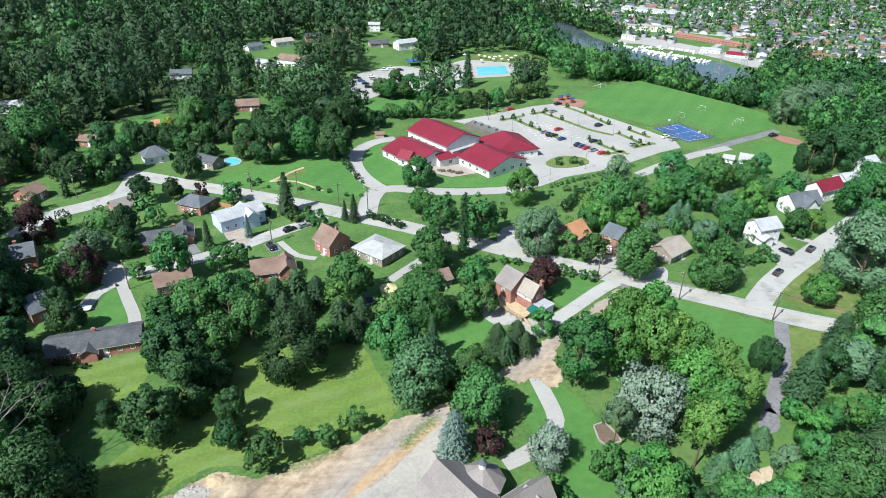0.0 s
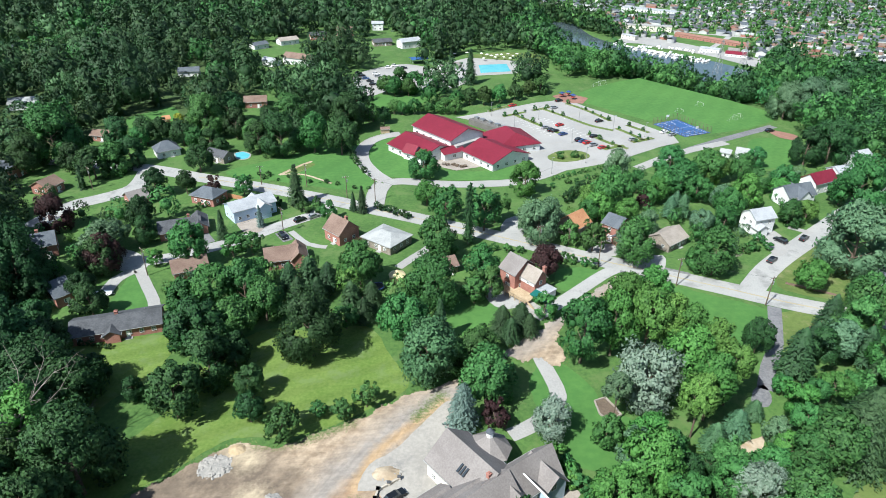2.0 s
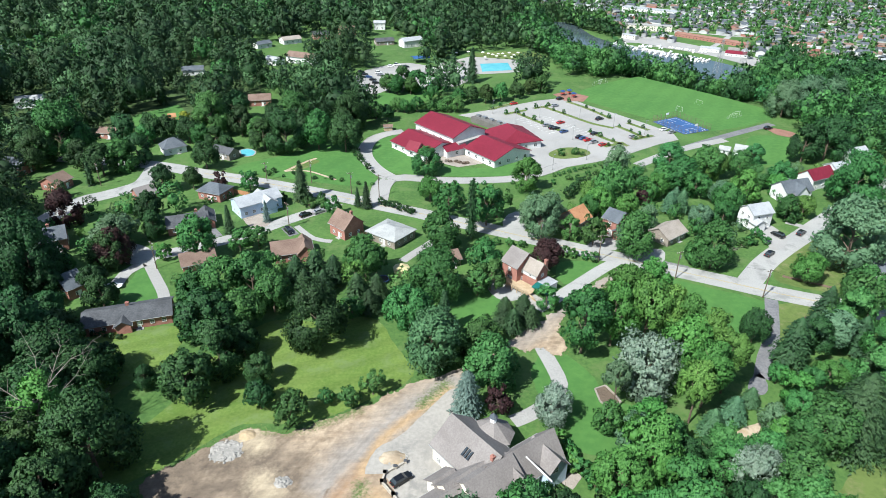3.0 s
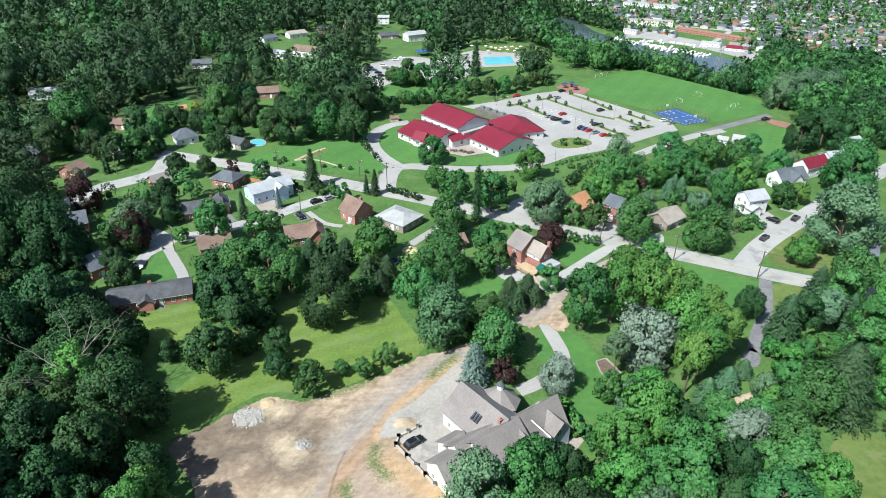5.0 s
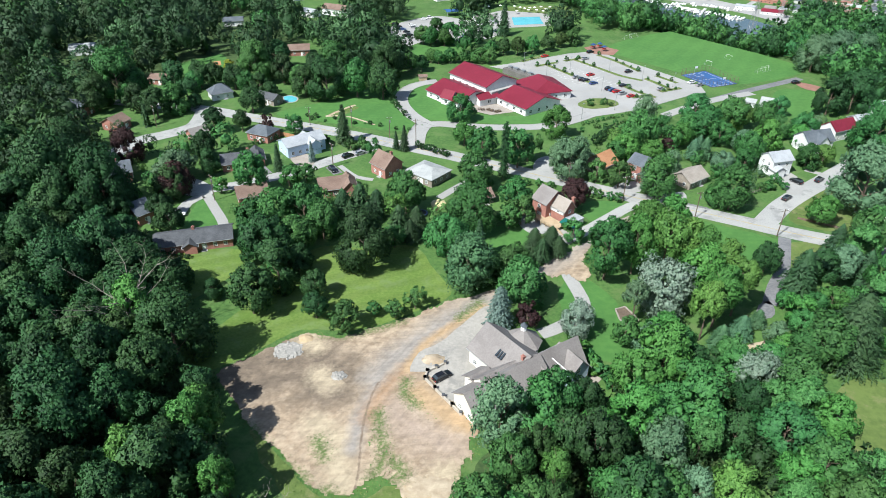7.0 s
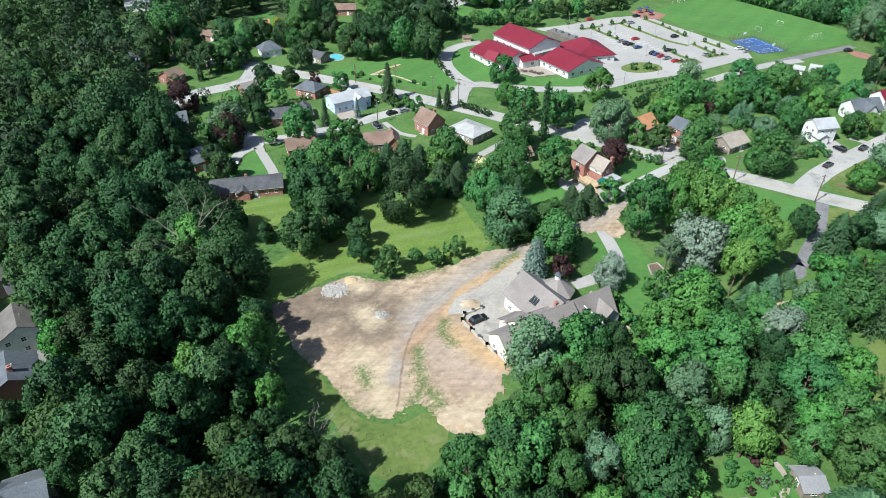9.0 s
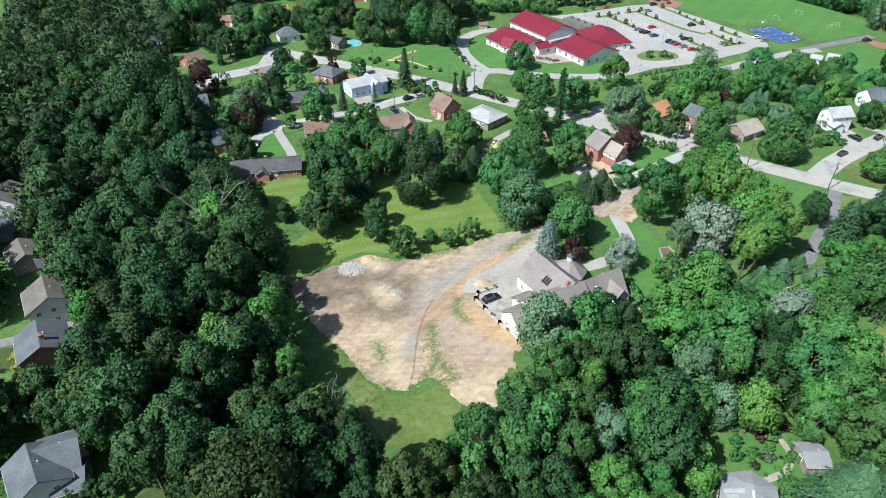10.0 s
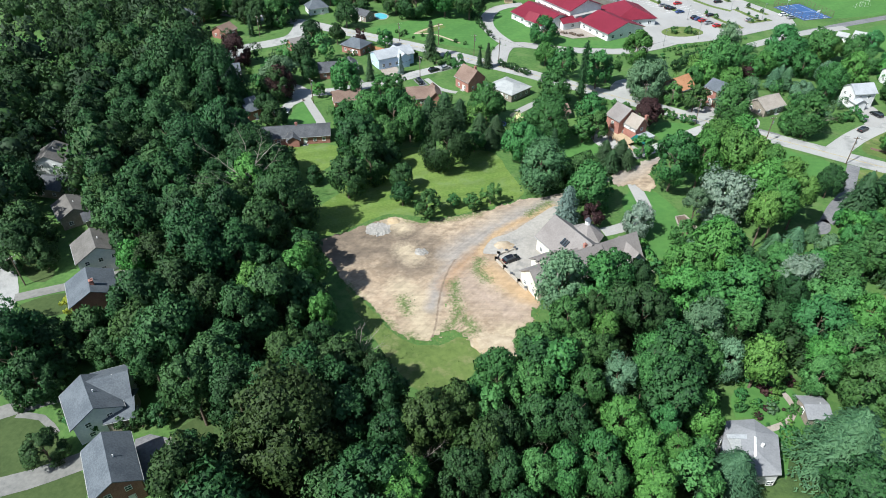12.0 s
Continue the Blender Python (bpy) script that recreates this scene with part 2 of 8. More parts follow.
    "needle_blue": foliage("needle_blue", (0.07, 0.125, 0.105), (0.17, 0.25, 0.225), 0.15, 0.1),
    "leaf_yellow": foliage("leaf_yellow", (0.16, 0.19, 0.02), (0.32, 0.33, 0.04), 0.1),
}


# ---- building helpers ----
def smooth_line(pts, closed=False, step=3.0):
    """A curve through the points (Catmull-Rom), as a list of 2D places."""
    p = [Vector(q[:2]) for q in pts]
    n = len(p)
    out = []
    for i in range(n if closed else n - 1):
        a, b = p[(i - 1) % n] if closed or i else p[0], p[i]
        c, d = p[(i + 1) % n], p[(i + 2) % n] if closed or i + 2 < n else p[-1]
        k = max(2, int((c - b).length / step))
        for j in range(k):
            t = j / k
            out.append(0.5 * (2 * b + (c - a) * t + (2 * a - 5 * b + 4 * c - d) * t * t + (3 * b - a - 3 * c + d) * t ** 3))
    if not closed:
        out.append(p[-1])
    return out


def mesh_of(name, verts, faces, material=None):
    me = bpy.data.meshes.new(name)
    me.from_pydata([tuple(v) for v in verts], [], faces)
    if material:
        me.materials.append(material)
    return me


def part(name, me, material, parent, label="", m=None):
    """One mesh object under a thing or a part."""
    if isinstance(me, bmesh.types.BMesh):
        data = bpy.data.meshes.new(name)
        me.to_mesh(data)
        me.free()
        me = data
    if material and not me.materials:
        me.materials.append(material)
    ob = new(name, me)
    ob.parent = parent
    if m is not None:
        ob.matrix_basis = m
    if label:
        tagged(ob, label)
    return ob


def box(sx, sy, sz, x=0, y=0, z=0, bm=None, m=None):
    """A box with its base centre at x, y, z, put into bm."""
    bm = bm or bmesh.new()
    v = [bm.verts.new((x + a * sx / 2, y + b * sy / 2, z + c * sz)) for c in (0, 1) for a, b in ((-1, -1), (1, -1), (1, 1), (-1, 1))]
    for f in ((3, 2, 1, 0), (4, 5, 6, 7), (0, 1, 5, 4), (1, 2, 6, 5), (2, 3, 7, 6), (3, 0, 4, 7)):
        bm.faces.new([v[i] for i in f])
    if m is not None:
        bmesh.ops.transform(bm, matrix=m, verts=v)
    return bm


def rod(a, b, r, r2=None, sides=6, bm=None):
    """A tapered round bar from a to b."""
    bm = bm or bmesh.new()
    a, b = Vector(a), Vector(b)
    q = (b - a).to_track_quat("Z", "Y")
    rings = []
    for c, rad in ((a, r), (b, r if r2 is None else r2)):
        rings.append([bm.verts.new(c + q @ Vector((rad * math.cos(k * 2 * math.pi / sides), rad * math.sin(k * 2 * math.pi / sides), 0))) for k in range(sides)])
    for k in range(sides):
        bm.faces.new((rings[0][k], rings[0][(k + 1) % sides], rings[1][(k + 1) % sides], rings[1][k]))
    bm.faces.new(rings[0][::-1])
    bm.faces.new(rings[1])
    return bm


def thing(name, m, label, category, group=""):
    ob = new(name)
    ob.matrix_basis = m
    return tagged(ob, label, category, group)


KEEP_POLY, KEEP_LINE, KEEP_DISC = [], [], []


def inside(poly, x, y):
    """Which of the places x, y lie within the outline."""
    c = np.zeros(len(x), bool)
    for (xi, yi), (xj, yj) in zip(poly, np.roll(poly, 1, 0)):
        c ^= ((yi > y) != (yj > y)) & (x < (xj - xi) * (y - yi) / (yj - yi + 1e-12) + xi)
    return c


def patch(name, pts, z, material, label="", category="", jitter=0.0, smooth=True, keep=True, kind="structure", step=2.0, depth=0.0):
    """A flat piece of ground with a soft or a ragged outline."""
    line = smooth_line(pts, True, step) if smooth else [Vector(p) for p in pts]
    if keep:
        KEEP_POLY.append(np.array([tuple(p) for p in line]))
    vs = []
    for p in line:
        k = Vector((noise.noise((p.x * 0.35, p.y * 0.35, 3.0)), noise.noise((p.x * 0.35, p.y * 0.35, 9.0)))) * jitter
        vs.append((p.x + k.x, p.y + k.y, z))
    bm = bmesh.new()
    f = bm.faces.new([bm.verts.new(v) for v in vs])
    f.normal_update()
    if f.normal.z < 0:
        f.normal_flip()
    if depth:
        bmesh.ops.extrude_face_region(bm, geom=[f])
        bm.faces.ensure_lookup_table()
        for v in f.verts:
            v.co.z -= depth
        bmesh.ops.recalc_face_normals(bm, faces=bm.faces)
    ob = part(name, bm, material, None)
    return tagged(ob, label, category, kind=kind)


def ribbon_mesh(line, width, z, shift=0.0, height=0.0):
    vs, fs = [], []
    n = len(line)
    for i, p in enumerate(line):
        d = (line[min(i + 1, n - 1)] - line[max(i - 1, 0)]).normalized()
        s = Vector((-d.y, d.x))
        for k in (shift - width / 2, shift + width / 2):
            vs.append((p.x + s.x * k, p.y + s.y * k, z + height))
        if height:
            for k in (shift + width / 2, shift - width / 2):
                vs.append((p.x + s.x * k, p.y + s.y * k, z))
    w = 4 if height else 2
    for i in range(n - 1):
        for k in range(w if height else 1):
            a, b = i * w + k, i * w + (k + 1) % w
            fs.append((b, a, a + w, b + w))
    return mesh_of("strip", vs, fs)


def road(name, pts, width, material, z=0.05, label="", category="road", kerb=False, keep=True):
    line = smooth_line(pts)
    if keep:
        KEEP_LINE.append((np.array([tuple(p) for p in line]), width / 2))
    ob = part(name, ribbon_mesh(line, width, z), material, None)
    tagged(ob, label, category, kind="structure")
    if kerb:
        for s in (-1, 1):
            part("kerb", ribbon_mesh(line, 0.25, 0.0, s * (width / 2 + 0.12), z + 0.10), M["concrete"], ob)
    return ob


# ---- trees ----
def cards(centres, normals, sizes, rng):
    """Bent leaf clumps: four-cornered, folded along the middle."""
    n = len(centres)
    ref = rng.normal(size=(n, 3))
    u = np.cross(normals, ref)
    u /= np.linalg.norm(u, axis=1)[:, None] + 1e-9
    v = np.cross(normals, u)
    s = sizes[:, None]
    a = rng.uniform(0.75, 1.25, (n, 4, 1))
    drop = normals * s * 0.28
    q = np.stack([centres + u * s * a[:, 0], centres + v * s * 0.62 * a[:, 1] - drop, centres - u * s * a[:, 2], centres - v * s * 0.62 * a[:, 3] - drop], 1)
    return q.reshape(-1, 3)


def mesh_np(name, verts, faces, material=None, swell=None):
    """A mesh of faces that all have as many corners; swell: soft normals for the corners."""
    me = bpy.data.meshes.new(name)
    me.vertices.add(len(verts))
    me.vertices.foreach_set("co", np.asarray(verts, np.float32).ravel())
    n, w = np.asarray(faces).shape
    me.loops.add(n * w)
    me.loops.foreach_set("vertex_index", np.asarray(faces, np.int32).ravel())
    me.polygons.add(n)
    me.polygons.foreach_set("loop_start", np.arange(0, n * w, w, dtype=np.int32))
    me.update(calc_edges=True)
    if material:
        me.materials.append(material)
    if swell is not None:
        me.normals_split_custom_set_from_vertices(swell.astype(np.float32))
    return me


def unit(v):
    return v / (np.linalg.norm(v, axis=1)[:, None] + 1e-9)


def leaves(centres, normals, sizes, rng, along=None, slim=1.0):
    """Three-cornered leaf sprays, facing along the normals; with along they are drawn out that way."""
    n = len(centres)
    u = np.cross(normals, np.cross(rng.normal(size=(n, 3)) if along is None else along, normals))
    u = unit(u)
    v = np.cross(normals, u)
    s = sizes[:, None]
    w = rng.uniform(0.7, 1.3, (n, 3, 1))
    tip = centres + u * s * w[:, 0]
    left = centres - u * s * 0.5 * w[:, 1] + v * s * 0.87 * slim * w[:, 1] - normals * s * 0.1
    right = centres - u * s * 0.5 * w[:, 2] - v * s * 0.87 * slim * w[:, 2] - normals * s * 0.1
    return np.stack([tip, left, right], 1).reshape(-1, 3)


def ball(n_u=12, n_v=8):
    """Corners and three-sided faces of a unit ball."""
    vs = [(math.cos(2 * math.pi * i / n_u) * math.sin(math.pi * (j + 0.001) / (n_v - 0.998)), math.sin(2 * math.pi * i / n_u) * math.sin(math.pi * (j + 0.001) / (n_v - 0.998)), math.cos(math.pi * (j + 0.001) / (n_v - 0.998))) for j in range(n_v) for i in range(n_u)]
    fs = []
    for j in range(n_v - 1):
        for i in range(n_u):
            a, b, c, d = j * n_u + i, (j + 1) * n_u + i, (j + 1) * n_u + (i + 1) % n_u, j * n_u + (i + 1) % n_u
            fs += [(a, b, c), (a, c, d)]
    return np.array(vs), np.array(fs)


BALL_V, BALL_F = ball()
BUD_V, BUD_F = ball(5, 4)


def crown_broad(seed, R, count, leaf, flat=0.95, lobes=46, core=True, dome=0.85, spiky=0.0, crisp=0.9):
    """A billowing crown centred on the origin: many lobes, each clad in leaf sprays, round an inner mass."""
    rng = np.random.default_rng(seed)
    k = np.arange(lobes) + 0.5
    ph = np.arccos(1 - 1.76 * k / lobes)
    th = k * 2.39996 + rng.uniform(0, 6)
    lean = rng.uniform(0.78, 1.12, lobes)
    d = np.stack([np.cos(th) * np.sin(ph), np.sin(th) * np.sin(ph), np.cos(ph)], 1)
    d += rng.normal(size=d.shape) * 0.10
    heads = int(rng.integers(4, 7))
    ha = np.arange(heads) * 6.283 / heads + rng.uniform(0, 6)
    off = np.stack([np.cos(ha), np.sin(ha), np.zeros(heads)], 1) * rng.uniform(0.16, 0.32, (heads, 1))
    off[:, 2] = rng.uniform(-0.34, 0.26, heads)
    off[0] = (0, 0, rng.uniform(0.2, 0.36))
    size = rng.uniform(0.50, 0.66, heads)
    near = np.argmax(d @ off.T + size * 0.2 + rng.normal(size=(lobes, heads)) * 0.12, axis=1)
    centre = (off[near] + d * (size[near] * lean)[:, None]) * R * np.array([1, 1, flat])
    rad = R * rng.uniform(0.17, 0.33, lobes)
    weight = rad ** 2 / np.sum(rad ** 2)
    pick = rng.choice(lobes, count, p=weight)
    nrm = rng.normal(size=(count, 3)) + d[pick] * 1.1 + np.array([0, 0, 0.45])
    nrm = unit(nrm)
    reach = rng.uniform(0.66, 1.12, count) + (0.25 + spiky) * rng.exponential(0.16, count)
    at = centre[pick] + nrm * (rad[pick] * reach)[:, None] * np.array([1.0, 1.0, 1.12])
    face = unit(nrm + rng.normal(size=(count, 3)) * 0.62)
    out = unit(nrm * 0.75 + d[pick] * dome)
    face = np.where(np.sum(face * out, 1)[:, None] < 0, -face, face)
    verts = leaves(at, face, leaf * rng.uniform(0.6, 1.35, count), rng)
    swell = np.repeat(unit(out + face * crisp), 3, axis=0)
    faces = np.arange(count * 3).reshape(-1, 3)
    if core:
        for c, r in zip(centre[rad > R * 0.2], rad[rad > R * 0.2]):
            inner = c * 0.9 + BUD_V * r * 0.66
            verts, faces, swell = np.concatenate([verts, inner]), np.concatenate([faces, BUD_F + len(verts)]), np.concatenate([swell, BUD_V])
    return verts, faces, swell


def crown_cone(seed, R, H, tiers, per, leaf, droop=0.25, power=0.9, base=0.06, slim=0.5):
    """A conifer's crown: whorls of boughs that shorten towards the tip, from the origin up to H, each bough a feather of needle sprays."""
    rng = np.random.default_rng(seed)
    at, nrm, size, way = [], [], [], []
    for i in range(tiers):
        f = base + (1 - base) * i / tiers
        r = R * (1 - f) ** power + 0.05 * R
        boughs = max(5, int(per * (0.35 + 0.65 * r / R)))
        off = rng.uniform(0, 6)
        for b in range(boughs):
            a = off + b * 2 * math.pi / boughs + rng.normal() * 0.12
            reach = r * rng.uniform(0.74, 1.14)
            rise = rng.normal() * 0.02 * H
            for q in (0.22, 0.4, 0.55, 0.68, 0.8, 0.9, 0.98):
                if rng.random() < 0.1:
                    continue
                out = reach * q
                for s in (-1, 1):
                    t = a + s * rng.uniform(0.2, 0.9)
                    at.append((math.cos(a) * out + rng.normal() * 0.045 * R, math.sin(a) * out + rng.normal() * 0.045 * R, H * f - droop * out * q + rise + rng.normal() * 0.01 * H))
                    nrm.append((math.cos(a) * 0.55 + rng.normal() * 0.3, math.sin(a) * 0.55 + rng.normal() * 0.3, 0.8 + rng.normal() * 0.25))
                    way.append((math.cos(t), math.sin(t), -droop + rng.normal() * 0.2))
                    size.append(leaf * (0.6 + 0.45 * (1 - q)) * rng.uniform(0.7, 1.3))
    at, nrm, size, way = np.array(at), np.array(nrm), np.array(size), np.array(way)
    nrm = unit(nrm)
    verts = leaves(at, nrm, size, rng, way, slim)
    swell = np.repeat(unit(nrm + unit(at * np.array([1, 1, 0])) * 0.7 + np.array([0, 0, 0.2])), 3, axis=0)
    faces = np.arange(len(at) * 3).reshape(-1, 3)
    v = BALL_V.copy()
    f = np.clip((v[:, 2] + 1) / 2, 0, 1)
    wide = R * 0.5 * (1 - f) ** power + 0.02
    ang = np.arctan2(v[:, 1], v[:, 0])
    inner = np.stack([np.cos(ang) * wide, np.sin(ang) * wide, H * (base * 1.2 + f * 0.88)], 1)
    return np.concatenate([verts, inner]), np.concatenate([faces, BALL_F + len(verts)]), np.concatenate([swell, BALL_V])


def trunk_mesh(seed, height, r, limbs, spread, reach):
    rng = random.Random(seed)
    bm = bmesh.new()
    p, q = Vector((0, 0, -0.3)), Vector((rng.uniform(-0.2, 0.2), rng.uniform(-0.2, 0.2), height * 0.55))
    rod(p, q, r * 1.25, r * 0.8, 8, bm)
    top = Vector((q.x + rng.uniform(-0.3, 0.3), q.y + rng.uniform(-0.3, 0.3), height))
    rod(q, top, r * 0.8, r * 0.3, 7, bm)
    for i in range(limbs):
        f = 0.35 + 0.6 * i / max(1, limbs)
        a = i * 2.4 + rng.uniform(-0.4, 0.4)
        s = p.lerp(top, f)
        e = s + Vector((math.cos(a) * spread, math.sin(a) * spread, reach)) * rng.uniform(0.7, 1.1)
        rod(s, e, r * 0.4, r * 0.12, 5, bm)
    me = bpy.data.meshes.new("trunk")
    bm.to_mesh(me)
    bm.free()
    me.materials.append(M["bark"])
    return me


KINDS = {}


def kind_of_tree(key, name, trunk, crown, R, H, up):
    """Keeps a pattern tree's two meshes. R: crown radius, H: height, up: where the crown's origin sits."""
    KINDS.setdefault(key, []).append((name, trunk, mesh_np("crown", crown[0], crown[1], M["leaf"], crown[2]), R, H, up))


for s in range(5):
    kind_of_tree("broad", "tree", trunk_mesh(s, 8.5, 0.32, 7, 2.6, 2.2), crown_broad(s, 6.0, 4300, 0.34, (1.04, 0.96, 1.1, 1.0, 1.16)[s], 46 + s * 4), 6.0, 14.0, 6.8)
for s in range(3):
    kind_of_tree("small", "tree", trunk_mesh(20 + s, 4.2, 0.16, 6, 1.2, 1.2), crown_broad(20 + s, 3.0, 1700, 0.25, 1.08, 30), 3.0, 7.2, 3.6)
for s in range(2):
    kind_of_tree("grand", "tree", trunk_mesh(10 + s, 12.0, 0.45, 9, 4.0, 3.2), crown_broad(10 + s, 9.0, 8600, 0.36, 1.02, 84), 9.0, 20.0, 9.8)
for s in range(2):
    kind_of_tree("feather", "tree", trunk_mesh(30 + s, 8.5, 0.3, 8, 2.4, 2.6), crown_broad(30 + s, 6.0, 4600, 0.31, 1.1, 80, spiky=0.5), 6.0, 14.0, 6.8)
for s in range(3):
    kind_of_tree("spruce", "conifer_tree", trunk_mesh(40 + s, 11.0, 0.24, 0, 0, 0), crown_cone(40 + s, 3.0, 12.6, 24, 15, 0.55), 3.0, 12.6, 0.3)
for s in range(3):
    kind_of_tree("pine", "conifer_tree", trunk_mesh(50 + s, 11.0, 0.3, 0, 0, 0), crown_cone(50 + s, 4.6, 9.8, 17, 21, 0.66, 0.10, 0.55, 0.16), 4.6, 9.8, 0.4)
for s in range(3):
    kind_of_tree("bush", "shrub", trunk_mesh(60 + s, 0.8, 0.08, 5, 0.6, 0.6), crown_broad(60 + s, 1.6, 640, 0.20, 0.85, 16), 1.6, 2.6, 1.15)
for s in range(2):
    kind_of_tree("big_pine", "conifer_tree", trunk_mesh(55 + s, 14.0, 0.4, 0, 0, 0), crown_cone(55 + s, 7.0, 15.0, 28, 42, 0.66, 0.16, 0.6, 0.12, 0.4), 7.0, 15.0, 0.5)
kind_of_tree("blunt", "conifer_tree", trunk_mesh(75, 9.0, 0.26, 0, 0, 0), crown_cone(75, 3.4, 11.0, 26, 17, 0.5, 0.2, 0.5, 0.05), 3.4, 11.0, 0.3)
kind_of_tree("column", "columnar_tree", trunk_mesh(70, 8.0, 0.2, 0, 0, 0), crown_cone(70, 1.3, 11.0, 30, 9, 0.42, 0.03, 0.3, 0.04), 1.3, 11.0, 0.4)
TREE_RNG = random.Random(5)
TREE_COUNT = [0]


def tree(key, x, y, R, leaf, label, group="", tall=1.0, z=0.0, keep=True, stem=0.0):
    """A tree of a kind with its crown radius R at x, y; stem: how high the crown's middle stands, where it stands high."""
    if R > 7.2 and key in ("broad", "feather"):
        key = "grand"
    name, trunk, crown, R0, H0, up = TREE_RNG.choice(KINDS[key])
    k = R / R0
    kz = k * tall * TREE_RNG.uniform(0.90, 1.12)
    ob = thing(name, pose(x, y, z, 0, 0, TREE_RNG.uniform(0, 360)), label, "shrub" if key == "bush" else "tree", group)
    tr = part("trunk", trunk, None, ob, m=Matrix.Diagonal((k, k, stem / up if stem else kz, 1)))
    cr = part("crown", crown, None, ob, m=Matrix.Translation((0, 0, stem or up * kz)) @ Matrix.Diagonal((k, k, kz, 1)))
    cr.material_slots[0].link = "OBJECT"
    cr.material_slots[0].material = M[leaf]
    if keep:
        KEEP_DISC.append((x, y, R * 0.75))
    TREE_COUNT[0] += 1
    return ob


STUFF = {}


def stuff_tree(key, x, y, R, leaf):
    """Notes a tree for the joined part of a wood."""
    STUFF.setdefault(leaf, []).append((key, x, y, R))


def plant_stuff(label):
    """Joins the noted trees, one mesh for each kind of leaf."""
    rng = np.random.default_rng(8)
    for leaf, places in STUFF.items():
        vs, fs, ns, base = [], [], [], 0
        for key, x, y, R in places:
            cv, cf, cn, R0, up = LIGHT[key][rng.integers(0, len(LIGHT[key]))]
            a, k = rng.uniform(0, 6.28), R / R0
            rot = np.array([[math.cos(a), math.sin(a), 0], [-math.sin(a), math.cos(a), 0], [0, 0, 1]])
            vs.append((cv @ rot + np.array([0, 0, up])) * k + np.array([x, y, 0]))
            ns.append(cn @ rot)
            fs.append(cf + base)
            base += len(cv)
        ob = new("woods", mesh_np("woods", np.concatenate(vs), np.concatenate(fs), M[leaf], np.concatenate(ns)))
        tagged(ob, label, "woods", kind="stuff")


LIGHT = {
    "broad": [(*crown_broad(80 + s, 6.0, 3200, 0.37, 1.15, 44), 6.0, 12.5) for s in range(4)],
    "pine": [(*crown_cone(90 + s, 4.6, 12.5, 13, 11, 1.0, 0.10, 0.62, 0.14), 4.6, 0.6) for s in range(2)],
}


def trees(key, leaf, label, places, group="", tall=1.0):
    for i, (x, y, R, *stem) in enumerate(places):
        tree(key, x, y, R, leaf if isinstance(leaf, str) else leaf[i % len(leaf)], label, group, tall, stem=stem[0] if stem else 0.0)


# ---- ground and distance ----
VALLEY = -108.0


def land(x, y):
    """Height of the ground: level by the houses, falling to the river beyond the playing field."""
    s = min((x - 60.0 - max(0.0, 455 - y) * 0.9) * 1.1, y - 412.0)
    if y > 250:
        notch = min(1.0, max(0.0, (0.505 - x / y) / 0.03))
        s = max(s, notch * min(x - 80.0, ((x - 106) * 1.2 + (y - 392)) / 1.56))
    if x > 0.46 * y > 100:
        s = max(s, y - 398.0 + 0.95 * max(0.0, x - 225.0))
    f = min(1.0, max(0.0, s / 130.0))
    return VALLEY * f * f * (3 - 2 * f)


xs = sorted(set([-4500, -2500, -1500, -900] + list(range(-600, 900, 12)) + [900, 1200, 1800, 3000, 4500]))
ys = sorted(set([-4500, -2000, -900, -400, -200] + list(range(-100, 1000, 12)) + [1000, 1200, 1600, 2400, 4500]))
gv = [(x, y, land(x, y)) for y in ys for x in xs]
gf = [(j * len(xs) + i, j * len(xs) + i + 1, (j + 1) * len(xs) + i + 1, (j + 1) * len(xs) + i) for j in range(len(ys) - 1) for i in range(len(xs) - 1)]
ground = part("ground", mesh_of("ground", gv, gf), M["grass"], None)
tagged(ground, "uneven green grass with paler dry patches", "ground", kind="structure")

river = patch("water", [(106.7, 1362.6), (181.9, 1236.0), (230.9, 1214.7), (247.1, 1090.4), (281.6, 1020.6), (320.2, 985.5), (376.7, 927.9), (413.2, 860.0), (430.3, 784.0), (520, 780), (440, 720), (380, 740), (330, 800), (240, 980), (150, 1150), (60, 1400)], VALLEY + 0.2, M["river"], "slow dark green river water", "river", smooth=True, keep=False, step=20)

# roads
main_road = road("road", [(-169.4, 243.8), (-146.5, 240.0), (-124.1, 236.3), (-100.6, 227.7), (-71.4, 217.6), (-46.2, 207.7), (-28.8, 199.8), (-12.5, 192.7), (3.0, 185.2), (17.5, 178.5), (31.2, 171.5), (47.3, 163.6), (58.0, 158.9), (68.1, 153.9), (81.9, 147.4), (94.8, 141.1), (107.4, 136.1), (119.4, 131.4), (142.0, 123.1)], 7.8, M["asphalt"], 0.05, "pale worn asphalt road with a faint yellow centre line")
centre = smooth_line([(-100.6, 227.7), (-71.4, 217.6), (-46.2, 207.7), (-28.8, 199.8), (-12.5, 192.7), (3.0, 185.2), (17.5, 178.5), (31.2, 171.5), (47.3, 163.6), (58.0, 158.9), (68.1, 153.9), (81.9, 147.4), (94.8, 141.1), (107.4, 136.1), (119.4, 131.4)])
for s in (-0.16, 0.16):
    part("centre_line", ribbon_mesh(centre, 0.13, 0.062, s), M["road_yellow"], main_road)
for s in (-3.5, 3.5):
    part("edge_line", ribbon_mesh(centre, 0.10, 0.062, s), M["concrete"], main_road)
patch("road_repair", [(66.3, 159.7), (73.1, 156.4), (73.4, 154.9), (66.1, 158.1)], 0.058, M["dark_asphalt"], "darker repaired strip of asphalt", "road", smooth=False)
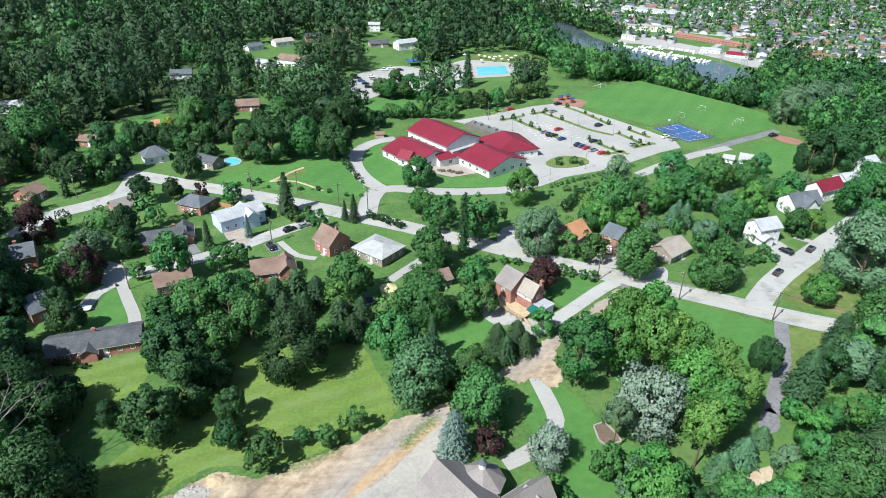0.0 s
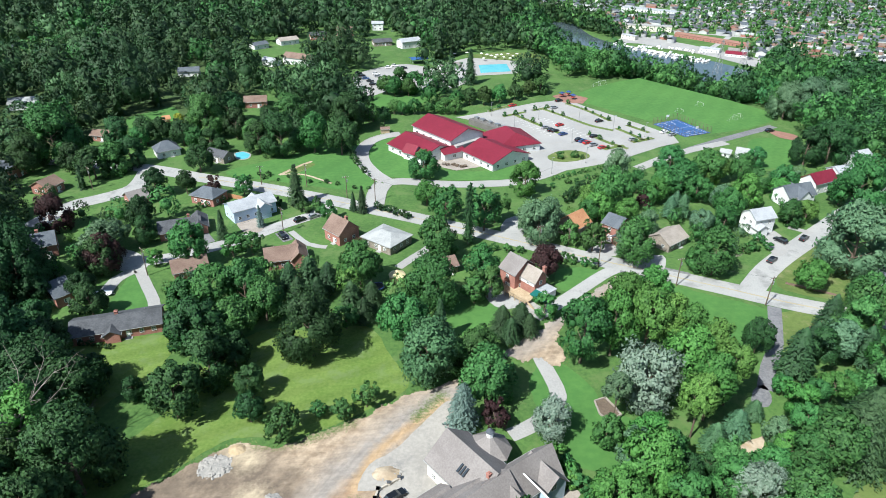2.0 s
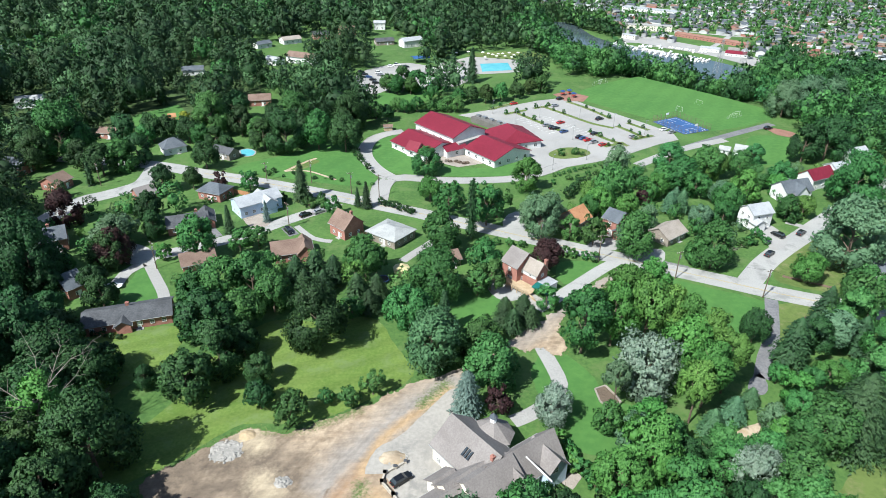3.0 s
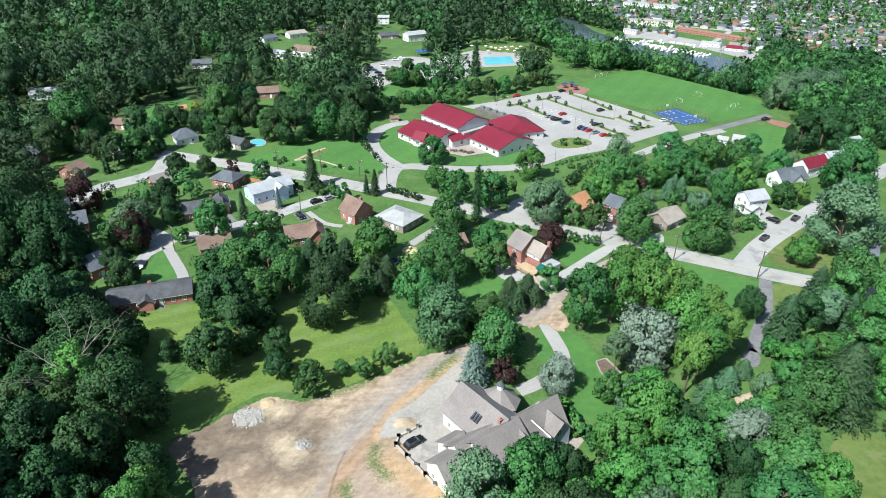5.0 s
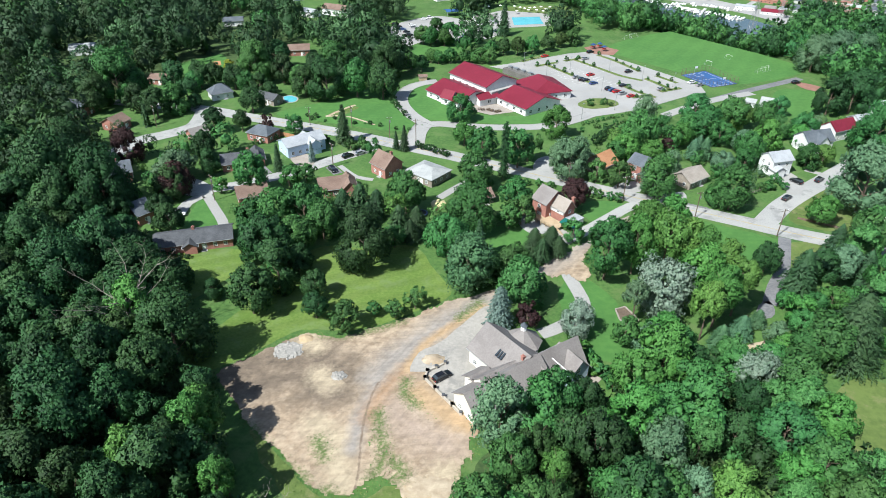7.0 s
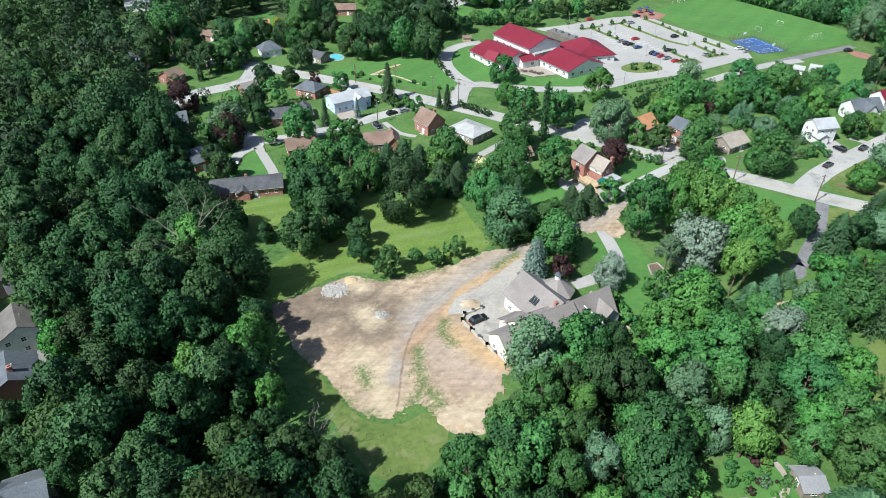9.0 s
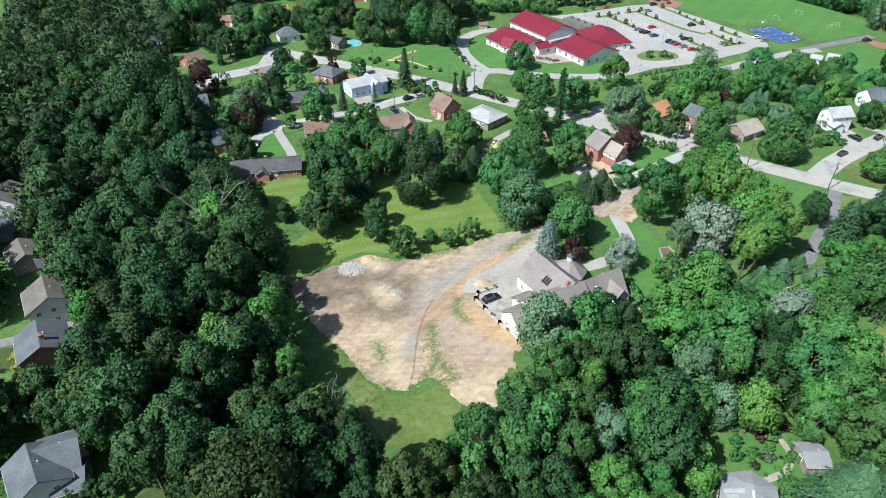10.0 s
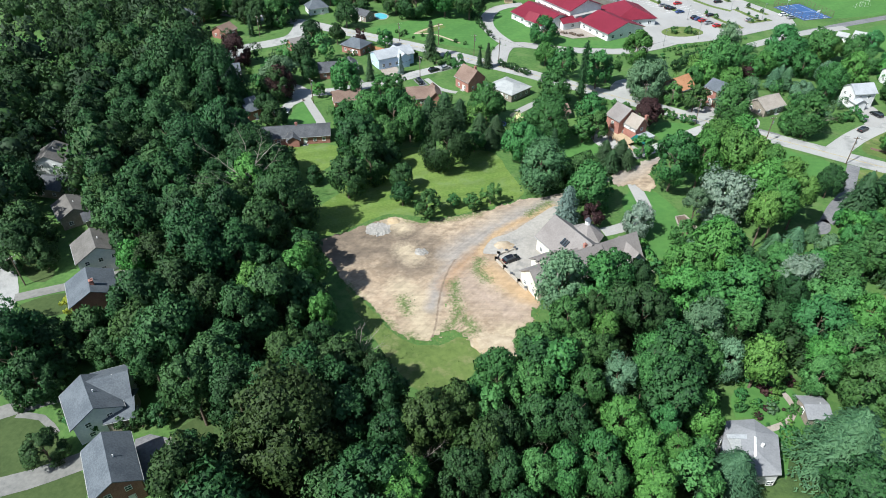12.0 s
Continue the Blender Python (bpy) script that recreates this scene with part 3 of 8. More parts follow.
patch("road_repair", [(52.3, 157.6), (54.4, 156.7), (53.4, 154.0), (51.9, 154.6)], 0.066, M["dark_asphalt"], "dark drain cover plate beside the road", "road", smooth=False)
road("road", [(-123.2, 235.2), (-121.3, 217.2), (-129.9, 206.7), (-137.6, 200.1), (-142.5, 183.2)], 8.5, M["asphalt"], 0.06, "pale asphalt side street under trees")
road("road", [(-42.5, 200.9), (-47.7, 194.6), (-57.4, 186.2), (-66.3, 177.6), (-77.9, 169.1), (-87.8, 163.2), (-97.5, 160.2)], 6.0, M["asphalt"], 0.06, "pale asphalt residential street")
patch("road", [(-107.8, 162.3), (-105.6, 168.3), (-98.3, 165.7), (-92.3, 158.7), (-94.2, 154.6), (-101.4, 156.0)], 0.07, M["asphalt"], "turning circle of pale asphalt in tree shade", "road")
road("driveway", [(-94.2, 156.1), (-88.4, 147.4), (-83.0, 139.3), (-79.7, 132.3)], 3.2, M["concrete"], 0.08, "pale concrete driveway")
road("driveway", [(-95.4, 155.5), (-98.5, 150.1), (-98.3, 143.1)], 4.0, M["asphalt"], 0.08, "pale asphalt driveway")
road("road", [(86.7, 145.5), (96.6, 157.3), (105.8, 166.1), (119.3, 177.5), (140.1, 195.2), (156.9, 208.9), (195.0, 236.7)], 7.0, M["asphalt"], 0.06, "pale asphalt side street")
road("driveway", [(90.8, 138.4), (86.9, 129.1), (82.9, 120.3), (77.6, 112.4), (73.3, 104.5)], 3.6, M["dark_asphalt"], 0.07, "dark asphalt driveway beside a lawn")
patch("bare_ground", [(66.7, 90.0), (62.9, 88.7), (58.5, 85.5), (52.8, 83.7), (52.3, 81.3), (58.9, 83.3), (64.3, 86.3)], 0.06, M["dirt"], "bank of bare brown earth between trees", "ground", jitter=0.7)
patch("driveway", [(70.2, 103.9), (73.7, 106.2), (73.8, 102.2), (71.7, 98.9), (68.0, 98.8)], 0.07, M["dark_asphalt"], "patch of dark asphalt drive between trees", "driveway")
road("driveway", [(55.1, 160.8), (48.2, 156.3), (42.1, 150.6), (34.4, 142.9), (27.2, 136.1), (23.1, 132.6)], 4.2, M["asphalt"], 0.06, "pale curved asphalt driveway")
patch("driveway", [(11.9, 147.9), (16.4, 151.1), (20.5, 143.8), (26.5, 136.1), (23.9, 133.1), (18.4, 137.5), (13.6, 140.5)], 0.07, M["gravel"], "grey gravel yard beside a brick house", "driveway")
patch("driveway", [(46.4, 172.0), (54.0, 174.3), (53.0, 166.3), (44.7, 167.9)], 0.07, M["concrete"], "pale concrete parking place beside the road", "driveway")
patch("driveway", [(57.2, 162.4), (66.3, 167.2), (68.5, 164.9), (64.9, 156.9), (59.5, 158.3)], 0.07, M["asphalt"], "pale asphalt yard beside the road", "driveway")
patch("road", [(17.8, 182.7), (20.4, 192.0), (25.5, 194.2), (26.6, 186.8), (23.9, 178.2)], 0.065, M["asphalt"], "mouth of a side road", "road")
patch("driveway", [(-73.7, 187.5), (-70.8, 193.4), (-63.0, 184.5), (-67.1, 179.0)], 0.08, M["tan_roof"], "pinkish paved double driveway", "driveway")
road("driveway", [(-15.6, 158.2), (-11.8, 163.7), (-7.7, 169.1), (-5.0, 173.4)], 3.0, M["concrete"], 0.08, "pale concrete drive beside a wide garage")
road("driveway", [(-85.2, 182.2), (-78.3, 173.0)], 4.0, M["dark_asphalt"], 0.08, "dark asphalt driveway")
road("driveway", [(-57.0, 180.7), (-52.9, 174.8)], 3.6, M["dark_asphalt"], 0.08, "dark asphalt driveway")
road("driveway", [(-53.5, 181.5), (-46.2, 172.8), (-39.6, 170.7)], 2.2, M["concrete"], 0.08, "pale concrete drive to a brick house")
patch("driveway", [(104.6, 183.3), (111.1, 185.3), (112.2, 174.1), (104.5, 167.1)], 0.075, M["concrete"], "pale driveway with parked cars", "driveway")
road("driveway", [(117.7, 187.4), (123.9, 182.8)], 2.6, M["concrete"], 0.075, "narrow concrete drive")

# school grounds
school_road = road("road", [(-27.4, 201.1), (-27.2, 215.4), (-25.4, 222.6)], 7.0, M["concrete"], 0.07, "pale concrete entrance road of a school", kerb=True)
road("road", [(-24.7, 224.8), (-30.9, 233.5), (-36.6, 246.5), (-38.2, 259.5), (-35.8, 270.8), (-29.6, 278.3), (-22.5, 281.6)], 5.8, M["concrete"], 0.08, "pale concrete loop road round a lawn", kerb=True)
road("road", [(-25.4, 222.6), (-18.6, 224.9), (-7.6, 223.0), (3.3, 222.1), (14.1, 222.8), (25.2, 224.6), (36.9, 230.9), (47.2, 239.7)], 5.6, M["concrete"], 0.075, "pale concrete loop road before a school", kerb=True)
lot = patch("parking_lot", [(4.0, 308.1), (21.6, 317.8), (48.4, 335.3), (66.3, 342.1), (75.7, 326.9), (87.2, 311.9), (99.5, 294.8), (107.6, 281.4), (107.3, 272.4), (96.6, 266.5), (78.1, 252.7), (64.3, 244.2), (49.1, 237.4), (37.9, 230.3), (36.4, 245.5), (33.6, 253.0), (41.9, 271.0), (36.5, 279.8), (25.2, 287.4), (17.8, 299.6)], 0.06, M["concrete"], "pale concrete school car park with planted strips", "car park", smooth=False)
patch("playing_field", [(68.2, 344.3), (78.6, 358.0), (90.9, 370.3), (107.3, 383.4), (120.1, 390.4), (137.0, 369.1), (159.0, 341.3), (172.8, 318.7), (166.3, 305.8), (148.1, 293.5), (126.5, 284.9), (117.8, 309.1), (102.2, 304.2), (88.9, 319.4), (77.1, 334.0)], 0.05, M["field"], "smooth bright green sports field", "field", jitter=0.3, smooth=False)
patch("field", [(-48.6, 343.3), (-30.4, 350.5), (-11.7, 359.0), (-11.0, 336.9), (-25.3, 321.4), (-42.3, 316.2)], 0.05, M["field"], "bright mown grass", "lawn", jitter=0.5)
patch("lawn", [(-91.0, 232.3), (-72.7, 249.6), (-47.7, 274.2), (-40.7, 269.2), (-41.3, 250.2), (-32.6, 232.3), (-29.9, 218.9), (-39.2, 216.2), (-66.4, 223.5)], 0.03, M["field"], "grassy slope beside the school drive", "lawn", jitter=0.5)
patch("lawn", [(-35.0, 253.6), (-33.1, 269.4), (-24.9, 278.5), (-15.6, 250.7), (-5.8, 238.6), (14.8, 236.1), (34.0, 245.5), (42.1, 244.4), (32.4, 230.8), (14.3, 226.6), (-7.7, 227.3), (-23.4, 229.7), (-30.8, 237.0)], 0.03, M["field"], "oval lawn before a school", "lawn", jitter=0.3)
road("road", [(109.3, 263.3), (127.8, 275.8), (145.4, 286.9), (162.1, 297.1)], 4.6, M["dark_asphalt"], 0.07, "grey asphalt lane by the playing field")
road("road", [(79.6, 240.3), (95.0, 253.0), (109.1, 262.6), (129.3, 272.9)], 5.0, M["concrete"], 0.075, "pale lane beside the car park")
patch("pavement", [(157.0, 292.0), (166.8, 284.3), (164.9, 276.6), (157.3, 281.0)], 0.07, M["red_paving"], "red-brown paved yard", "pavement")
road("path", [(-68.5, 230.5), (-64.9, 236.3), (-61.5, 241.7), (-58.1, 245.5)], 1.5, M["dirt"], 0.05, "narrow worn path on a grass slope", "path")
road("path", [(-68.5, 230.5), (-63.9, 231.7), (-58.1, 230.7), (-51.7, 226.4), (-46.1, 222.2)], 1.1, M["dirt"], 0.052, "narrow worn path on a grass slope", "path")
patch("bare_ground", [(-68.2, 232.8), (-64.3, 238.7), (-59.1, 243.6), (-55.8, 242.4), (-58.3, 237.6), (-63.6, 230.6)], 0.045, M["meadow"], "thin dry grass on a slope", "ground", jitter=0.8)
patch("pavement", [(-4.8, 249.7), (8.3, 251.2), (15.0, 241.4), (3.4, 236.5), (-4.7, 241.0)], 0.07, M["tan_roof"], "pinkish paved school terrace", "pavement", smooth=False)

# far pool ground
patch("parking_lot", [(-58.0, 391.8), (-32.2, 421.8), (-9.7, 411.8), (15.2, 391.3), (1.2, 362.9), (-31.1, 358.5), (-45.8, 346.7)], 0.06, M["concrete"], "pale car park among trees", "car park")
patch("pavement", [(-6.1, 416.5), (24.9, 449.9), (57.4, 440.8), (51.7, 406.4), (22.3, 394.2), (1.3, 396.4)], 0.05, M["concrete"], "pale terrace round a swimming pool", "pavement")
patch("lawn", [(13.0, 446.1), (37.5, 461.0), (64.9, 454.7), (58.9, 421.6), (47.1, 433.8)], 0.06, M["meadow"], "dry grass by a swimming pool", "lawn")

# building site: one churned sheet in which track, clay, dark soil and weeds run into each other
SITE = [(-61.7, 72.1), (-57.0, 76.9), (-50.7, 82.5), (-43.9, 87.2), (-36.4, 85.8), (-28.5, 90.1), (-21.0, 93.7), (-10.5, 101.6), (-0.9, 105.6), (17.0, 121.6), (24.0, 127.9), (29.7, 132.7), (40.0, 144.1), (51.1, 154.5), (53.6, 153.4), (45.7, 145.0), (37.1, 137.0), (29.8, 128.4), (28.0, 121.7), (29.1, 115.5), (25.2, 111.6), (22.4, 115.1), (17.5, 113.4), (14.4, 115.0), (4.0, 100.5), (-3.2, 84.7), (-7.2, 76.7), (-3.5, 62.0), (-3.0, 54.2), (-5.8, 48.3), (-7.8, 42.0), (-11.7, 38.9), (-15.8, 42.3), (-21.4, 46.5), (-24.7, 43.0), (-28.3, 42.0), (-33.7, 43.5), (-40.7, 50.4), (-49.6, 57.5), (-54.5, 63.9)]
TRACK = smooth_line([(-0.1, 103.0), (-10.8, 92.8), (-17.7, 84.0), (-23.0, 77.5), (-24.9, 72.8)])
TRACK_END = smooth_line([(-24.0, 76.0), (-26.1, 65.8), (-27.2, 59.8), (-27.3, 53.0)])
TRACK_EAST = smooth_line([(51.7, 153.7), (39.8, 143.0), (29.6, 132.0), (22.0, 123.4), (14.5, 116.4)])
RUT = smooth_line([(-24.6, 71.2), (-25.6, 66.9), (-26.1, 60.9), (-25.9, 53.6), (-25.3, 47.7), (-25.4, 43.0)])
CLAY = smooth_line([(-1.5, 99.6), (-9.1, 91.0), (-14.1, 86.0), (-16.7, 80.9), (-18.5, 75.8)])
CLAY_BANK = smooth_line([(-15.5, 68.7), (-11.7, 65.1), (-7.5, 61.6), (-4.8, 60.6)])
RUST = smooth_line([(-18.5, 75.8), (-21.5, 71.6), (-24.0, 66.6), (-25.6, 61.0)])
SOIL = smooth_line([(-60.4, 72.2), (-54.0, 72.0), (-48.2, 75.6), (-41.0, 76.9), (-36.0, 72.0)])
STRAW = [smooth_line(line) for line in ([(-35.9, 58.7), (-31.1, 54.7), (-29.0, 47.3), (-27.2, 44.7)], [(-13.7, 43.8), (-10.7, 43.4), (-8.6, 47.8)], [(-44.5, 85.5), (-41.0, 82.5)], [(-38.0, 73.0), (-35.5, 70.5)])]
PINK = smooth_line([(-21.5, 63.5), (-14.5, 58.0), (-8.4, 54.8)])
WEEDS = [smooth_line(line) for line in ([(-34.6, 54.6), (-32.6, 50.6)], [(-23.4, 62.3), (-22.2, 56.7), (-20.8, 51.6), (-22.6, 46.5)], [(-23.0, 41.7), (-19.9, 45.2), (-16.5, 47.2), (-19.2, 50.3)], [(-30.6, 43.1), (-26.3, 39.8), (-22.8, 40.2)], [(-3.8, 50.4), (-5.4, 46.2), (-8.7, 41.3)], [(-2.0, 101.5), (-7.5, 94.6)], [(-18.4, 72.0), (-18.6, 68.3), (-15.8, 65.1)], [(-49.0, 57.0), (-43.3, 50.6), (-35.3, 45.0)], [(-40.0, 87.0), (-32.9, 87.2), (-21.7, 92.8)])]


def near_line(x, y, line, reach):
    best = np.full(len(x), 1e9)
    for a, b in zip(line[:-1], line[1:]):
        t = np.clip(((x - a.x) * (b.x - a.x) + (y - a.y) * (b.y - a.y)) / ((b - a).length_squared + 1e-9), 0, 1)
        best = np.minimum(best, np.hypot(x - a.x - t * (b.x - a.x), y - a.y - t * (b.y - a.y)))
    return np.clip(1.0 - best / reach, 0, 1)


def site_material():
    """Earth whose gravel, clay, dark soil, straw, rust and weed shares come from the sheet's own mixture."""
    m = surface("site_earth", (0.280, 0.212, 0.150), (0.395, 0.312, 0.228), 0.6, 0.09, 0.95, 0.9, contrast=0.13)
    nt = m.node_tree
    link = nt.links.new
    b = nt.nodes["Principled BSDF"]
    col = b.inputs["Base Color"].links[0].from_socket
    pos = nt.nodes.new("ShaderNodeNewGeometry").outputs["Position"]
    shares = []
    for key in ("mixture", "topping"):
        at = nt.nodes.new("ShaderNodeAttribute")
        at.attribute_name = key
        sep = nt.nodes.new("ShaderNodeSeparateColor")
        link(at.outputs["Color"], sep.inputs[0])
        shares += [sep.outputs[0], sep.outputs[1], sep.outputs[2], at.outputs["Alpha"]]
    grey, clay, soil, weed, straw, rust, pink, rut = shares
    for share, c, scale, soft in ((soil, (0.150, 0.118, 0.090), 0.22, 0.34), (pink, (0.335, 0.262, 0.21), 0.3, 0.5), (straw, (0.40, 0.330, 0.235), 0.7, 0.36), (grey, (0.278, 0.248, 0.222), 0.24, 0.55), (rust, (0.30, 0.200, 0.128), 0.5, 0.45), (clay, (0.375, 0.265, 0.16), 0.45, 0.40), (rut, (0.175, 0.132, 0.098), 0.9, 0.25), (weed, (0.105, 0.145, 0.05), 1.6, 0.16)):
        n = node(nt, "TexNoise", Scale=scale, Detail=7.0, Roughness=0.72)
        link(pos, n.inputs["Vector"])
        a = node(nt, "Math")
        link(share, a.inputs[0])
        link(n.outputs["Fac"], a.inputs[1])
        r = node(nt, "MapRange", From_Min=0.86 - soft * 0.5, From_Max=0.86 + soft)
        link(a.outputs[0], r.inputs["Value"])
        x = nt.nodes.new("ShaderNodeMix")
        x.data_type = "RGBA"
        link(r.outputs["Result"], x.inputs[0])
        link(col, x.inputs[6])
        x.inputs[7].default_value = rgba(c)
        col = x.outputs[2]
    # wheel marks drawn out along the track, and rows left by the digger across it
    for angle, long, short, low, high, depth in ((58, 0.10, 0.75, 0.38, 0.62, 0.11), (12, 0.16, 0.9, 0.40, 0.62, 0.09)):
        turn = nt.nodes.new("ShaderNodeMapping")
        turn.inputs["Rotation"].default_value = (0, 0, radians(-angle))
        link(pos, turn.inputs["Vector"])
        pull = nt.nodes.new("ShaderNodeMapping")
        pull.inputs["Scale"].default_value = (long, short, 1.0)
        link(turn.outputs[0], pull.inputs["Vector"])
        n = node(nt, "TexNoise", Scale=1.0, Detail=5.0, Roughness=0.62)
        link(pull.outputs[0], n.inputs["Vector"])
        r = node(nt, "MapRange", From_Min=low, From_Max=high, To_Min=1.0 - depth, To_Max=1.0 + depth)
        link(n.outputs["Fac"], r.inputs["Value"])
        hv = node(nt, "HueSaturation")
        link(r.outputs["Result"], hv.inputs["Value"])
        link(col, hv.inputs["Color"])
        col = hv.outputs[0]
    link(col, b.inputs["Base Color"])
    return m


def site_sheet():
    line = smooth_line(SITE, True, 2.0)
    poly = np.array([tuple(p) for p in line])
    KEEP_POLY.append(poly)
    step = 0.3
    lo, hi = poly.min(0), poly.max(0)
    nx, ny = int((hi[0] - lo[0]) / step) + 2, int((hi[1] - lo[1]) / step) + 2
    gx, gy = np.meshgrid(lo[0] + np.arange(nx) * step, lo[1] + np.arange(ny) * step)
    x, y = gx.ravel(), gy.ravel()
    edge = np.array([noise.fractal((a * 0.35, b * 0.35, 1.0), 0.8, 2.0, 3) for a, b in zip(x, y)])
    tear = np.array([noise.fractal((a * 0.9, b * 0.9, 6.0), 0.8, 2.0, 3) for a, b in zip(x, y)])
    wide = np.where(y < 60, 1.0, 0.45)
    ok = inside(poly, x + (edge * 1.5 + tear * 0.5) * wide, y - (edge * 1.5 - tear * 0.5) * wide)
    rut = np.array([noise.fractal((a * 0.45, b * 0.45, 2.0), 0.9, 2.0, 4) for a, b in zip(x, y)])
    fine = np.array([noise.noise((a * 1.1, b * 1.1, 4.0)) for a, b in zip(x, y)])
    z = 0.13 + 0.09 * np.clip(rut, -1, 1.5) + 0.05 * fine
    idx = np.arange(nx * ny).reshape(ny, nx)
    q = np.stack([idx[:-1, :-1], idx[:-1, 1:], idx[1:, 1:], idx[1:, :-1]], -1).reshape(-1, 4)
    q = q[ok[q].all(1)]
    used = np.unique(q)
    back = np.full(nx * ny, -1)
    back[used] = np.arange(len(used))
    me = mesh_np("bare_ground", np.stack([x, y, z], 1)[used], back[q], site_material())
    col = me.color_attributes.new("mixture", "FLOAT_COLOR", "POINT")
    xs_, ys_ = x[used], y[used]
    def reach(line, width):
        return near_line(xs_, ys_, line, width)

    grey = np.maximum.reduce([reach(TRACK, 7.0), reach(TRACK_END, 3.0), reach(TRACK_EAST, 6.5) * 0.8])
    clay = np.maximum(reach(CLAY, 2.6) * 0.85, reach(CLAY_BANK, 5.0) * 0.95)
    weed = np.max([reach(w, 5.0) for w in WEEDS], 0) * 0.48
    col.data.foreach_set("color", np.stack([grey, clay, np.clip(reach(SOIL, 15.0), 0, 0.66), weed], 1).astype(np.float32).ravel())
    top = me.color_attributes.new("topping", "FLOAT_COLOR", "POINT")
    straw = np.max([reach(w, 6.0) for w in STRAW], 0) * 0.8
    top.data.foreach_set("color", np.stack([straw, reach(RUST, 4.0) * 0.8, reach(PINK, 9.0) * 0.8, reach(RUT, 0.6) * 0.62], 1).astype(np.float32).ravel())
    ob = new("bare_ground", me)
    tagged(ob, "churned tan earth of a building site with a gravel track", "ground", kind="structure")


patch("driveway", [(0.1, 99.9), (-5.2, 93.9), (-11.5, 85.3), (-16.4, 81.2), (-17.9, 74.8), (-14.3, 75.0), (-10.9, 69.2), (-6.4, 65.6), (-2.5, 70.6), (-3.1, 82.2), (2.6, 93.6)], 0.24, M["forecourt"], "pale asphalt forecourt of a large house", "driveway", jitter=0.3)
site_sheet()
patch("lawn", [(-73.7, 79.1), (-63.8, 93.5), (-60.0, 110.2), (-49.1, 125.8), (-36.0, 125.8), (-21.6, 127.6), (-14.1, 114.8), (-9.9, 104.4), (-21.2, 95.1), (-31.5, 89.1), (-45.7, 88.0), (-52.3, 82.5), (-62.1, 73.3), (-67.6, 71.1)], 0.03, M["lawn"], "mown striped lawn", "lawn", jitter=0.8)
patch("lawn", [(-95.6, 120.5), (-84.6, 122.4), (-71.2, 122.8), (-69.7, 112.0), (-77.3, 97.4), (-81.6, 90.5)], 0.03, M["lawn"], "mown lawn behind a bungalow", "lawn", jitter=0.8)
patch("lawn", [(-49.5, 57.1), (-40.5, 49.7), (-33.5, 42.7), (-25.6, 41.4), (-16.1, 44.8), (-14.1, 38.5), (-18.8, 30.0), (-25.6, 28.8), (-33.0, 35.2), (-42.6, 47.4)], 0.03, M["meadow"], "rough grass at the edge of bare earth", "lawn", jitter=1.2)
patch("patio", [(20.6, 73.2), (23.0, 76.4), (25.2, 75.0), (22.6, 71.6)], 0.08, M["tan_roof"], "small paved terrace beside a large house", "patio", smooth=False)
road("path", [(21.4, 120.6), (22.8, 113.5), (24.2, 107.5), (24.9, 102.2), (23.2, 97.9), (19.1, 93.6), (15.3, 91.0), (12.6, 89.6)], 3.8, M["concrete"], 0.08, "pale concrete drive across a lawn")
patch("lawn", [(21.3, 111.5), (26.8, 113.5), (32.6, 106.1), (34.6, 97.7), (40.5, 93.1), (34.3, 81.6), (25.7, 81.5), (20.7, 92.9), (18.7, 106.0)], 0.03, M["field"], "bright garden lawn", "lawn", jitter=0.8)
patch("lawn", [(61.3, 150.0), (75.9, 144.0), (88.2, 136.9), (86.1, 131.5), (72.4, 120.1), (65.9, 128.9), (61.7, 138.6)], 0.03, M["field"], "bright roadside lawn", "lawn", jitter=0.5)
patch("lawn", [(92.0, 135.9), (103.5, 131.7), (95.7, 122.5), (83.2, 118.2)], 0.03, M["meadow"], "bright lawn beside a drive", "lawn", jitter=0.5)
patch("lawn", [(97.9, 152.8), (114.1, 170.6), (127.9, 179.8), (126.6, 153.2), (116.7, 141.9), (100.1, 145.7)], 0.03, M["meadow"], "corner lawn beside a junction", "lawn", jitter=0.4)
patch("lawn", [(33.6, 158.0), (43.0, 159.0), (45.5, 155.1), (35.5, 144.9), (31.4, 149.0)], 0.03, M["field"], "bright garden lawn", "lawn", jitter=0.4)
patch("lawn", [(-0.5, 137.8), (10.3, 141.8), (14.5, 135.4), (6.7, 124.8), (-0.4, 125.8)], 0.03, M["field"], "bright garden lawn", "lawn", jitter=0.5)
patch("lawn", [(-94.8, 139.1), (-95.1, 153.1), (-87.2, 143.2), (-82.6, 133.0), (-92.6, 131.6), (-97.2, 132.1)], 0.03, M["field"], "bright garden lawn", "lawn", jitter=0.5)
patch("lawn", [(-161.7, 301.4), (-154.2, 313.4), (-146.1, 322.2), (-134.2, 298.6), (-142.3, 285.1), (-150.1, 281.8)], 0.03, M["field"], "bright lawn before woods", "lawn", jitter=0.5)
patch("lawn", [(-296.0, 396.0), (-268.0, 428.0), (-283.0, 462.0), (-322.0, 454.0), (-332.0, 420.0)], 0.03, M["meadow"], "rough bright grass among far woods", "lawn", jitter=1.5)
patch("lawn", [(144.4, 278.4), (162.9, 273.6), (147.8, 247.7), (130.8, 241.3), (131.4, 253.7)], 0.03, M["field"], "bright lawn behind a barn", "lawn", jitter=0.5)
# west garden lawns, with the shade there put into the grass colour
